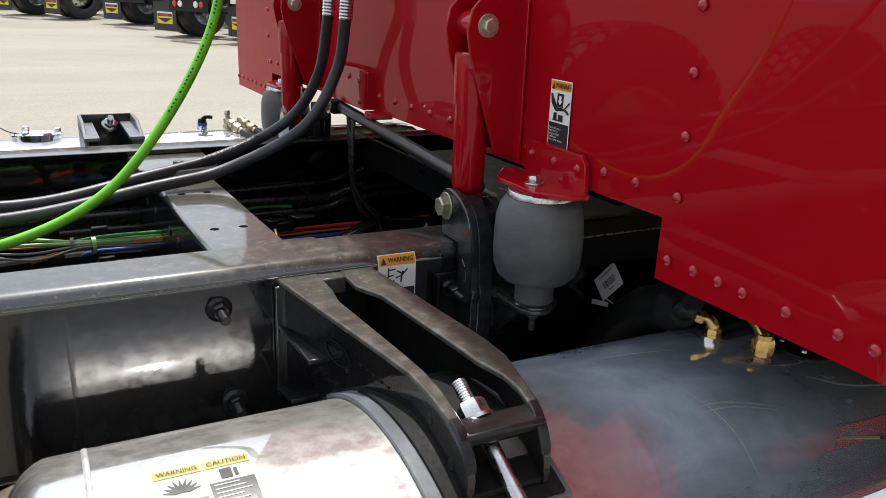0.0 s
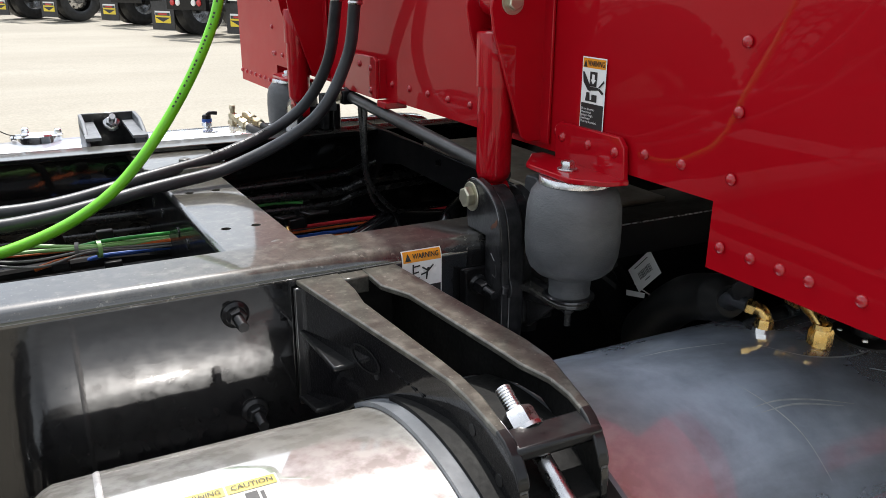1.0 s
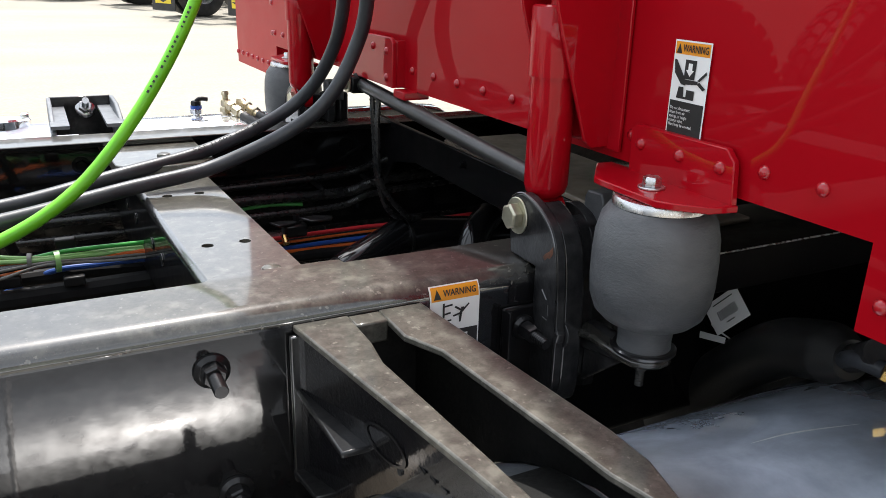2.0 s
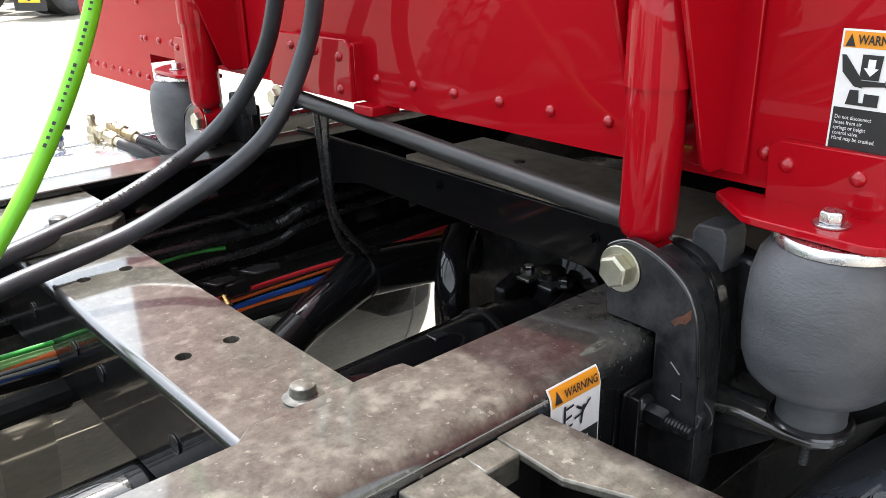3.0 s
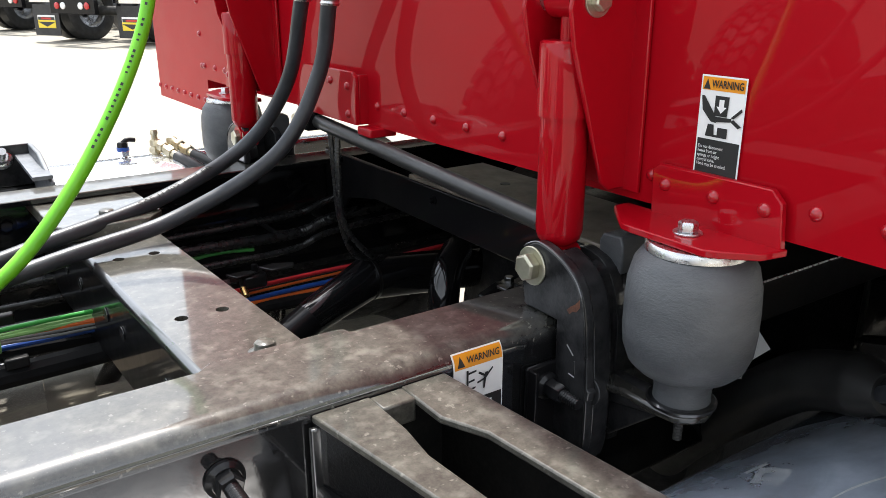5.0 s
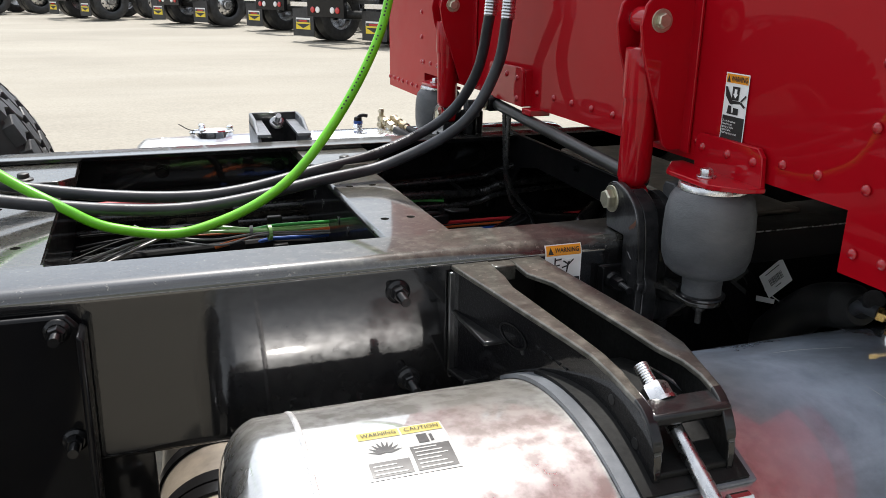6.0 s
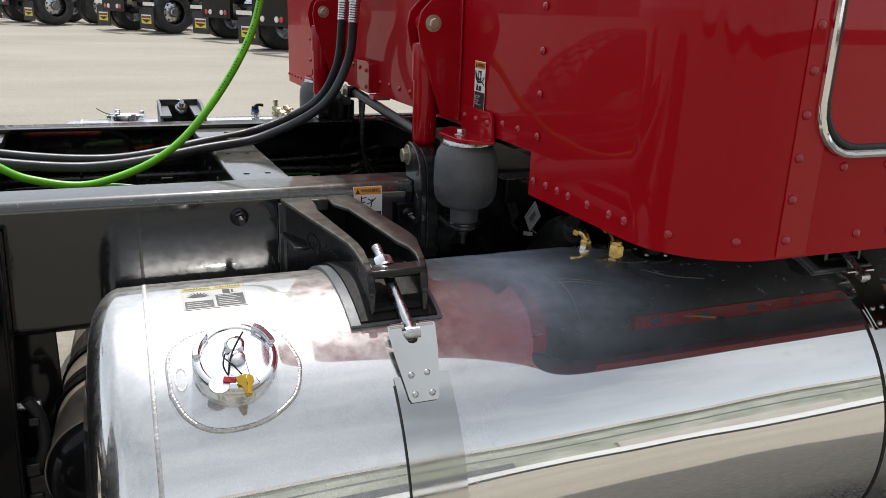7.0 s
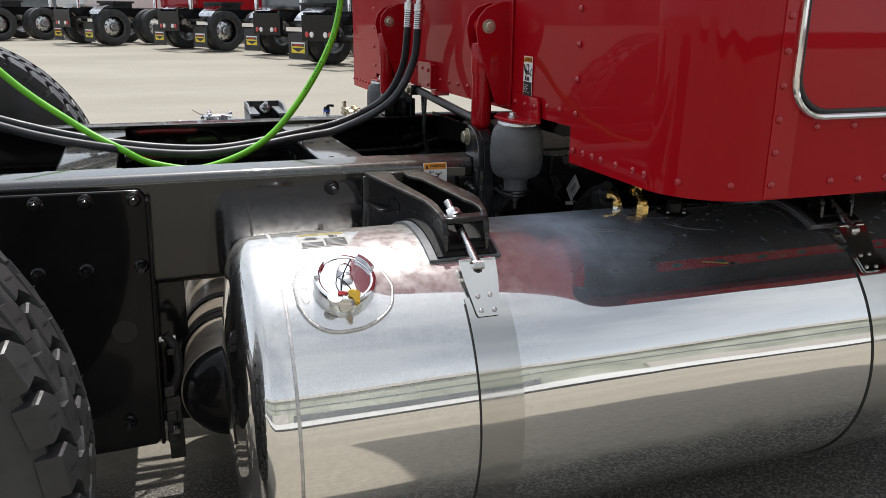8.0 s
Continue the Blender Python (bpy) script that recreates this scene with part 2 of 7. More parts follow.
TUBE_BLUE = pbr("blue_nylon_tube", (0.010, 0.055, 0.26), (0.014, 0.075, 0.33), 12.0, (0.3, 0.42))
TUBE_GREEN = pbr("green_nylon_tube", (0.03, 0.28, 0.04), (0.05, 0.35, 0.06), 12.0, (0.3, 0.42))
PALE_GREEN = pbr("pale_green_wire_sheath", (0.16, 0.36, 0.10), (0.26, 0.46, 0.16), 12.0, (0.3, 0.42))
TUBE_GREY = pbr("grey_wire_sheath", (0.09, 0.09, 0.085), (0.16, 0.16, 0.15), 12.0, (0.4, 0.5))
WHITE = pbr("white_label_film", (0.78, 0.78, 0.77), (0.82, 0.82, 0.81), 12.0, (0.3, 0.4))
ORANGE = pbr("orange_label_film", (0.75, 0.28, 0.012), (0.8, 0.31, 0.015), 12.0, (0.3, 0.4))
YELLOW = pbr("yellow_label_film", (0.78, 0.58, 0.02), (0.8, 0.62, 0.03), 12.0, (0.3, 0.4))
INK = pbr("black_label_ink", (0.012, 0.012, 0.012), (0.018, 0.018, 0.018), 12.0, (0.35, 0.45))
AIRTANK = pbr("dusty_reservoir_paint", (0.12, 0.10, 0.08), (0.28, 0.235, 0.18), 10.0, (0.3, 0.5), coat=0.4, coat_rough=0.1, bump=0.05, bump_scale=200.0)
LENS_RED = pbr("red_lamp_lens", (0.45, 0.01, 0.012), (0.5, 0.015, 0.015), 20.0, (0.1, 0.2), coat=0.5)
CAB_WHITE = pbr("white_cab_paint", (0.72, 0.73, 0.74), (0.78, 0.78, 0.78), 3.0, (0.25, 0.35), coat=0.8)
CAB_GREEN = pbr("dark_green_cab_paint", (0.02, 0.035, 0.03), (0.03, 0.045, 0.04), 3.0, (0.25, 0.35), coat=0.8)
CAB_GREY = pbr("grey_cab_paint", (0.10, 0.11, 0.12), (0.14, 0.15, 0.16), 3.0, (0.25, 0.35), coat=0.8)
GLASS_DARK = pbr("dark_tinted_window", (0.012, 0.014, 0.016), (0.016, 0.018, 0.02), 5.0, (0.03, 0.06), spec=0.8)
LEAF = pbr("foliage", (0.035, 0.07, 0.02), (0.07, 0.12, 0.035), 1.2, (0.5, 0.7), bump=0.3, bump_scale=8.0)
OLIVE = pbr("olive_grey_panels", (0.24, 0.26, 0.215), (0.42, 0.44, 0.38), 0.35, (0.5, 0.7), bump=0.1, bump_scale=20.0)
FACADE = pbr("pale_facade", (0.42, 0.40, 0.37), (0.5, 0.48, 0.45), 0.6, (0.6, 0.8), bump=0.1, bump_scale=30.0)


def concrete():
    m, n, l, p = shader("yard_concrete")
    big = noise_tex(n, l, 0.22, 6.0, 0.6, (1.0, 2.2, 1.0))
    mid = noise_tex(n, l, 1.6, 6.0, 0.65, (0.6, 2.5, 1.0))
    fine = noise_tex(n, l, 38.0, 5.0, 0.7)
    base = ramp(n, l, big.outputs[0], 0.3, 0.7, (0.245, 0.222, 0.178, 1), (0.325, 0.298, 0.243, 1))
    stain = ramp(n, l, mid.outputs[0], 0.50, 0.80)
    k = n.new("ShaderNodeMath")
    k.operation = "MULTIPLY"
    k.inputs[1].default_value = 0.35
    l.new(stain.outputs[0], k.inputs[0])
    col = mix_rgb(n, l, k.outputs[0], base.outputs[0], (0.21, 0.193, 0.167, 1))
    grit = ramp(n, l, fine.outputs[0], 0.35, 0.7, (0.80, 0.80, 0.80, 1), (1.08, 1.08, 1.08, 1))
    mul = n.new("ShaderNodeMix")
    mul.data_type, mul.blend_type = "RGBA", "MULTIPLY"
    mul.inputs[0].default_value = 1.0
    l.new(col, mul.inputs[6])
    l.new(grit.outputs[0], mul.inputs[7])
    l.new(mul.outputs[2], p.inputs["Base Color"])
    # dark speckled strip along the truck: deep shade under it put into the colour
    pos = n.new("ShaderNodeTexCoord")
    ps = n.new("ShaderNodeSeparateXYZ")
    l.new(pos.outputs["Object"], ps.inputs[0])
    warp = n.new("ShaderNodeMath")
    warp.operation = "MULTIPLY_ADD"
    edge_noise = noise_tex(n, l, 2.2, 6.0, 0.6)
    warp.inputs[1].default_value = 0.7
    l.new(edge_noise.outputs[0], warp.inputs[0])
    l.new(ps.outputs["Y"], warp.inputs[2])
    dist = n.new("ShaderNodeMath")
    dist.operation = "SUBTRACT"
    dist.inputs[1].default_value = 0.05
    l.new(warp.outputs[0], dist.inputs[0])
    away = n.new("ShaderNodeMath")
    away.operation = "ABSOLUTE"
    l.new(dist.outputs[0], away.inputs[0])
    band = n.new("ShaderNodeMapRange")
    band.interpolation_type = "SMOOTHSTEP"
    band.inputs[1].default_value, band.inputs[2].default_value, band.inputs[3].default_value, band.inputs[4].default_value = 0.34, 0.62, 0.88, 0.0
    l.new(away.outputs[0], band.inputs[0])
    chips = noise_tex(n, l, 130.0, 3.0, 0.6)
    strip_tone = ramp(n, l, chips.outputs[0], 0.45, 0.72, (0.040, 0.038, 0.035, 1), (0.30, 0.28, 0.25, 1))
    l.new(mix_rgb(n, l, band.outputs[0], mul.outputs[2], strip_tone.outputs[0]), p.inputs["Base Color"])
    p.inputs["Roughness"].default_value = 0.85
    b = n.new("ShaderNodeBump")
    b.inputs["Strength"].default_value, b.inputs["Distance"].default_value = 0.4, 0.004
    l.new(fine.outputs[0], b.inputs["Height"])
    l.new(b.outputs[0], p.inputs["Normal"])
    return m


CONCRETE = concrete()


HAZE_SPAN = (-0.55, -0.35)


def polished():
    """Polished aluminium with swirls, and dust with painted skylight haze where it faces up."""
    m, n, l, p = shader("polished_aluminium")
    p.inputs["Metallic"].default_value = 1.0
    p.inputs["Base Color"].default_value = (0.86, 0.85, 0.83, 1)
    haze = noise_tex(n, l, 5.0, 5.0, 0.5, (1.0, 1.6, 1.6))
    rr = n.new("ShaderNodeMapRange")
    rr.inputs[1].default_value, rr.inputs[2].default_value = 0.3, 0.75
    rr.inputs[3].default_value, rr.inputs[4].default_value = 0.006, 0.040
    l.new(haze.outputs[0], rr.inputs[0])
    l.new(rr.outputs[0], p.inputs["Roughness"])
    dent = noise_tex(n, l, 2.4, 1.0, 0.4, (1.0, 4.0, 4.0))
    b = n.new("ShaderNodeBump")
    b.inputs["Strength"].default_value, b.inputs["Distance"].default_value = 0.42, 0.004
    l.new(dent.outputs[0], b.inputs["Height"])
    l.new(b.outputs[0], p.inputs["Normal"])
    # film colour is bluish because skylight is mixed into it
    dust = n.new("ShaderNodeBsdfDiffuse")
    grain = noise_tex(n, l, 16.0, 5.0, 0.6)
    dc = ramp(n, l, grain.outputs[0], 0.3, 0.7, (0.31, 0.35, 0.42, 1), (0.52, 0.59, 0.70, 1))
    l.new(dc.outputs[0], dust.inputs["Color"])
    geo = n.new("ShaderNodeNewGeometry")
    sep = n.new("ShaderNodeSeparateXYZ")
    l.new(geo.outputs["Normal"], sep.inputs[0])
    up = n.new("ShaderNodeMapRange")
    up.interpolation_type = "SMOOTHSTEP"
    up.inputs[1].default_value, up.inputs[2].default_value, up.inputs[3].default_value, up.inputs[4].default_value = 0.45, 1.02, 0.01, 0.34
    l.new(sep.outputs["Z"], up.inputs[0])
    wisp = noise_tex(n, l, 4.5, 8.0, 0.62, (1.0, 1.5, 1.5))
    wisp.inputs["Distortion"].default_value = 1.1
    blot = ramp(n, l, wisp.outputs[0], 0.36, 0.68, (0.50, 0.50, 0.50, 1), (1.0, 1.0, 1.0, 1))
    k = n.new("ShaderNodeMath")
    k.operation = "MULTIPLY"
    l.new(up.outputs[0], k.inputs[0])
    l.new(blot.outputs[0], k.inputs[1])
    # fine scratches scatter a part of the shine
    scuff = n.new("ShaderNodeBsdfAnisotropic")
    scuff.inputs["Color"].default_value = (0.84, 0.84, 0.84, 1)
    scuff.inputs["Roughness"].default_value = 0.34
    lines = noise_tex(n, l, 5.0, 4.0, 0.55, (0.6, 1.5, 1.5))
    sc = n.new("ShaderNodeMapRange")
    sc.inputs[1].default_value, sc.inputs[2].default_value, sc.inputs[3].default_value, sc.inputs[4].default_value = 0.35, 0.72, 0.07, 0.12
    l.new(lines.outputs[0], sc.inputs[0])
    worn = n.new("ShaderNodeMapRange")
    worn.inputs[1].default_value, worn.inputs[2].default_value, worn.inputs[3].default_value, worn.inputs[4].default_value = 0.1, 0.9, 0.25, 1.1
    l.new(sep.outputs["Z"], worn.inputs[0])
    sk = n.new("ShaderNodeMath")
    sk.operation = "MULTIPLY"
    l.new(sc.outputs[0], sk.inputs[0])
    l.new(worn.outputs[0], sk.inputs[1])
    # more scatter on the open end, standing in for its sunlit haze
    pz = n.new("ShaderNodeTexCoord")
    px = n.new("ShaderNodeSeparateXYZ")
    l.new(pz.outputs["Object"], px.inputs[0])
    end_scatter = n.new("ShaderNodeMapRange")
    end_scatter.interpolation_type = "SMOOTHSTEP"
    end_scatter.inputs[1].default_value, end_scatter.inputs[2].default_value, end_scatter.inputs[3].default_value, end_scatter.inputs[4].default_value = HAZE_SPAN[0] + 0.02, HAZE_SPAN[1] - 0.02, 5.0, 1.0
    l.new(px.outputs["X"], end_scatter.inputs[0])
    rk = n.new("ShaderNodeMath")
    rk.operation, rk.use_clamp = "MULTIPLY", True
    l.new(sk.outputs[0], rk.inputs[0])
    l.new(end_scatter.outputs[0], rk.inputs[1])
    # dried water spots break up the haze
    speck = noise_tex(n, l, 44.0, 4.0, 0.55)
    spot = ramp(n, l, speck.outputs[0], 0.38, 0.62, (0.45, 0.45, 0.45, 1), (1.2, 1.2, 1.2, 1))
    near = n.new("ShaderNodeMapRange")
    near.interpolation_type = "SMOOTHSTEP"
    near.inputs[1].default_value, near.inputs[2].default_value, near.inputs[3].default_value, near.inputs[4].default_value = HAZE_SPAN[0] + 0.02, HAZE_SPAN[1] - 0.02, 1.0, 0.0
    l.new(px.outputs["X"], near.inputs[0])
    even = n.new("ShaderNodeMix")
    l.new(near.outputs[0], even.inputs[0])
    even.inputs[2].default_value = 1.0
    l.new(spot.outputs[0], even.inputs[3])
    rs = n.new("ShaderNodeMath")
    rs.operation, rs.use_clamp = "MULTIPLY", True
    l.new(rk.outputs[0], rs.inputs[0])
    l.new(even.outputs[0], rs.inputs[1])
    m0 = n.new("ShaderNodeMixShader")
    l.new(rs.outputs[0], m0.inputs[0])
    l.new(p.outputs[0], m0.inputs[1])
    l.new(scuff.outputs[0], m0.inputs[2])
    # a pale skylight haze is painted thicker beneath the cab's edge
    co = n.new("ShaderNodeTexCoord")
    sx = n.new("ShaderNodeSeparateXYZ")
    l.new(co.outputs["Object"], sx.inputs[0])
    haze_gain = n.new("ShaderNodeMapRange")
    haze_gain.interpolation_type = "SMOOTHSTEP"
    haze_gain.inputs[1].default_value, haze_gain.inputs[2].default_value, haze_gain.inputs[3].default_value, haze_gain.inputs[4].default_value = HAZE_SPAN[0], HAZE_SPAN[1], 1.35, 1.75
    l.new(sx.outputs["X"], haze_gain.inputs[0])
    clean = n.new("ShaderNodeMapRange")
    clean.interpolation_type = "SMOOTHSTEP"
    clean.inputs[1].default_value, clean.inputs[2].default_value, clean.inputs[3].default_value, clean.inputs[4].default_value = HAZE_SPAN[1] + 0.10, HAZE_SPAN[1] + 0.32, 1.0, 0.22
    l.new(sx.outputs["X"], clean.inputs[0])
    gx = n.new("ShaderNodeMath")
    gx.operation = "MULTIPLY"
    l.new(haze_gain.outputs[0], gx.inputs[0])
    l.new(clean.outputs[0], gx.inputs[1])
    scar = noise_tex(n, l, 75.0, 3.0, 0.5, (0.7, 1.0, 1.0))
    scars = ramp(n, l, scar.outputs[0], 0.55, 0.70, (0, 0, 0, 1), (1.1, 1.1, 1.1, 1))
    gk = n.new("ShaderNodeMath")
    gk.operation, gk.use_clamp = "MULTIPLY", True
    l.new(k.outputs[0], gk.inputs[0])
    l.new(gx.outputs[0], gk.inputs[1])
    ga = n.new("ShaderNodeMath")
    ga.operation, ga.use_clamp = "MAXIMUM", True
    l.new(gk.outputs[0], ga.inputs[0])
    up2 = n.new("ShaderNodeMath")
    up2.operation = "MULTIPLY"
    # dried splashes round the fittings only
    trod = n.new("ShaderNodeMapRange")
    trod.interpolation_type = "SMOOTHSTEP"
    trod.inputs[1].default_value, trod.inputs[2].default_value = HAZE_SPAN[1] + 0.12, HAZE_SPAN[1] + 0.22
    l.new(sx.outputs["X"], trod.inputs[0])
    crown = n.new("ShaderNodeMath")
    crown.operation = "MULTIPLY"
    l.new(scars.outputs[0], crown.inputs[0])
    l.new(up.outputs[0], crown.inputs[1])
    l.new(crown.outputs[0], up2.inputs[0])
    l.new(trod.outputs[0], up2.inputs[1])
    l.new(up2.outputs[0], ga.inputs[1])
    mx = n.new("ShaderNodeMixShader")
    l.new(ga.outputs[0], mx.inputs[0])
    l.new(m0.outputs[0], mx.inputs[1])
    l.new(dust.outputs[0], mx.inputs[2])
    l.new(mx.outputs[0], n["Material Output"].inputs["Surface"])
    # brown road dust on the open end, painted bluish haze on the other
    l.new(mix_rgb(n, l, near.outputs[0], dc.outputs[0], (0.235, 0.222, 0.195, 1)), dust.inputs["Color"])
    return m


ALU = polished()
SCRATCH = pbr("rubbed_aluminium", (0.24, 0.25, 0.25), (0.36, 0.37, 0.36), 90.0, (0.4, 0.6))
MUTED_WHITE = pbr("muted_label_film", (0.42, 0.42, 0.40), (0.50, 0.50, 0.47), 30.0, (0.25, 0.4))
MUTED_YELLOW = pbr("muted_yellow_film", (0.46, 0.38, 0.09), (0.50, 0.43, 0.15), 30.0, (0.25, 0.4))
MUTED_INK = pbr("muted_label_ink", (0.026, 0.026, 0.026), (0.05, 0.05, 0.049), 60.0, (0.3, 0.45))
PAD = pbr("grey_rubber_pad", (0.085, 0.093, 0.103), (0.165, 0.175, 0.190), 18.0, (0.35, 0.5), bump=0.1, bump_scale=200.0)
EDGE = pbr("clean_black_bend", (0.006, 0.006, 0.007), (0.012, 0.012, 0.012), 12.0, (0.25, 0.4), coat=0.9, coat_rough=0.12, spec=0.4)
EDGE.node_tree.nodes["Principled BSDF"].inputs["Coat IOR"].default_value = 2.0
for m_, ior_ in ((WEB, 1.62), (BLACK, 1.38), (CAST, 1.5)):
    m_.node_tree.nodes["Principled BSDF"].inputs["Coat IOR"].default_value = ior_


# ---- mesh tools ----
ORIGIN = {}


def thing(name, label, category, at=(0, 0, 0), group="", kind=""):
    ob = new(name)
    ob.location = at
    ob.empty_display_size = 0.1
    ORIGIN[ob.name] = Vector(at)
    return tagged(ob, label, category, group, kind)


def finish(me, smooth=35):
    me.shade_smooth()
    me.set_sharp_from_angle(angle=radians(smooth))


def part(name, bm, material, parent, label="", bevel=0.0, smooth=35):
    o = ORIGIN[parent.name]
    bmesh.ops.translate(bm, verts=bm.verts, vec=-o)
    bmesh.ops.recalc_face_normals(bm, faces=bm.faces)
    me = bpy.data.meshes.new(name)
    bm.to_mesh(me)
    bm.free()
    me.materials.append(material)
    finish(me, smooth)
    ob = new(name, me)
    ob.parent = parent
    ORIGIN[ob.name] = o
    if bevel:
        rounded(ob, bevel)
    return tagged(ob, label)


def piece(name, me, parent, at, turn=None):
    """A small part that shares its mesh with others."""
    ob = new(name, me)
    ob.parent = parent
    m = Matrix.Translation(Vector(at) - ORIGIN[parent.name])
    ob.matrix_basis = m @ turn if turn else m
    return ob


def rounded(ob, w, seg=2):
    b = ob.modifiers.new("bevel", "BEVEL")
    b.width, b.segments, b.limit_method, b.angle_limit = w, seg, "ANGLE", radians(40)
    b.harden_normals = False


def solo(name, bm, material, label, category, kind="", group="", bevel=0.0, at=(0, 0, 0), smooth=35):
    bmesh.ops.translate(bm, verts=bm.verts, vec=-Vector(at))
    bmesh.ops.recalc_face_normals(bm, faces=bm.faces)
    me = bpy.data.meshes.new(name)
    bm.to_mesh(me)
    bm.free()
    me.materials.append(material)
    finish(me, smooth)
    ob = new(name, me)
    ob.location = at
    ORIGIN[ob.name] = Vector(at)
    if bevel:
        rounded(ob, bevel)
    return tagged(ob, label, category, group, kind)


def box(bm, x0, x1, y0, y1, z0, z1):
    v = [bm.verts.new(p) for p in ((x0, y0, z0), (x1, y0, z0), (x1, y1, z0), (x0, y1, z0), (x0, y0, z1), (x1, y0, z1), (x1, y1, z1), (x0, y1, z1))]
    for f in ((3, 2, 1, 0), (4, 5, 6, 7), (0, 1, 5, 4), (1, 2, 6, 5), (2, 3, 7, 6), (3, 0, 4, 7)):
        bm.faces.new([v[i] for i in f])
    return bm


def B():
    return bmesh.new()


def prism(bm, pts, axis, a0, a1):
    """Extrudes a 2D outline along an axis: pts are (y, z) for x, (x, z) for y, (x, y) for z."""
    def place(p, a):
        return {"x": (a, p[0], p[1]), "y": (p[0], a, p[1]), "z": (p[0], p[1], a)}[axis]
    low = [bm.verts.new(place(p, a0)) for p in pts]
    top = [bm.verts.new(place(p, a1)) for p in pts]
    bm.faces.new(low[::-1])
    bm.faces.new(top)
    for i in range(len(pts)):
        j = (i + 1) % len(pts)
        bm.faces.new((low[i], low[j], top[j], top[i]))
    return bm


def basis(axis):
    d = Vector(axis).normalized()
    u = d.orthogonal().normalized()
    if abs(d.z) < 0.9:
        u = Vector((0, 0, 1)).cross(d).normalized()
    return d, u, d.cross(u)


def revolve(bm, profile, at, axis, seg=32, spin=0.0):
    """Turns a profile of (radius, height) round an axis; radius 0 closes it."""
    d, u, w = basis(axis)
    at = Vector(at)
    rings = []
    for r, h in profile:
        if r < 1e-6:
            rings.append([bm.verts.new(at + d * h)])
        else:
            rings.append([bm.verts.new(at + d * h + (u * math.cos(2 * math.pi * i / seg + spin) + w * math.sin(2 * math.pi * i / seg + spin)) * r) for i in range(seg)])
    for a, b in zip(rings, rings[1:]):
        for i in range(seg):
            j = (i + 1) % seg
            q = [a[i % len(a)], a[j % len(a)], b[j % len(b)], b[i % len(b)]]
            q = [v for k, v in enumerate(q) if v not in q[:k]]
            if len(q) > 2:
                bm.faces.new(q)
    return bm


def cyl(bm, p0, p1, r0, r1=None, seg=20, spin=0.0):
    p0, p1 = Vector(p0), Vector(p1)
    r1 = r0 if r1 is None else r1
    h = (p1 - p0).length
    return revolve(bm, [(0, 0), (r0, 0), (r1, h), (0, h)], p0, p1 - p0, seg, spin)


def path(ctrl, n=10):
    c = [Vector(p) for p in ctrl]
    c = [c[0] * 2 - c[1]] + c + [c[-1] * 2 - c[-2]]
    out = []
    for i in range(1, len(c) - 2):
        a, b, e, d = c[i - 1:i + 3]
        for k in range(n):
            u = k / n
            out.append(0.5 * (b * 2 + (e - a) * u + (a * 2 - b * 5 + e * 4 - d) * u * u + (b * 3 - a - e * 3 + d) * u ** 3))
    out.append(c[-2])
    return out


def tube(bm, pts, r, seg=12, ribs=None):
    """Sweeps a circle along points; ribs(i) scales the radius at point i."""
    pts = [Vector(p) for p in pts]
    up = None
    rings = []
    for i, p in enumerate(pts):
        d = (pts[min(i + 1, len(pts) - 1)] - pts[max(i - 1, 0)]).normalized()
        if up is None:
            up = d.orthogonal().normalized()
        up = (up - d * up.dot(d)).normalized()
        w = d.cross(up)
        k = r * (ribs(i) if ribs else 1.0)
        rings.append([bm.verts.new(p + (up * math.cos(2 * math.pi * j / seg) + w * math.sin(2 * math.pi * j / seg)) * k) for j in range(seg)])
    for a, b in zip(rings, rings[1:]):
        for j in range(seg):
            bm.faces.new((a[j], a[(j + 1) % seg], b[(j + 1) % seg], b[j]))
    bm.faces.new(rings[0][::-1])
    bm.faces.new(rings[-1])
    return bm


def hexagon(bm, at, axis, r, h, washer=0.0):
    """A hex head with a chamfered face, on a washer."""
    d = Vector(axis).normalized()
    at = Vector(at)
    if washer:
        cyl(bm, at, at + d * 0.0022, washer, seg=24)
        at = at + d * 0.0022
    revolve(bm, [(0, 0), (r, 0), (r, h * 0.8), (r * 0.86, h), (0, h)], at, d, 6, 0.4)
    return bm


def stud(bm, at, axis, r, length, nut_r, nut_h):
    """A flanged nut with its bolt end standing out of it."""
    d = Vector(axis).normalized()
    at = Vector(at)
    revolve(bm, [(0, 0), (nut_r * 1.45, 0), (nut_r * 1.4, 0.003), (nut_r * 1.05, 0.006), (0, 0.006)], at, d, 24)
    revolve(bm, [(0, 0.005), (nut_r, 0.005), (nut_r, nut_h), (nut_r * 0.85, nut_h + 0.002), (0, nut_h + 0.002)], at, d, 6, 0.3)
    prof = [(0, nut_h)]
    k = max(4, int((length - nut_h) / 0.0014))
    for i in range(k):
        prof.append((r * (1.0 if i % 2 else 0.88), nut_h + (length - nut_h) * i / (k - 1)))
    prof.append((0, length))
    revolve(bm, prof, at, d, 14)
    return bm


def mesh_of(name, bm, material, smooth=35):
    bmesh.ops.recalc_face_normals(bm, faces=bm.faces)
    me = bpy.data.meshes.new(name)
    bm.to_mesh(me)
    bm.free()
    me.materials.append(material)
    finish(me, smooth)
    return me


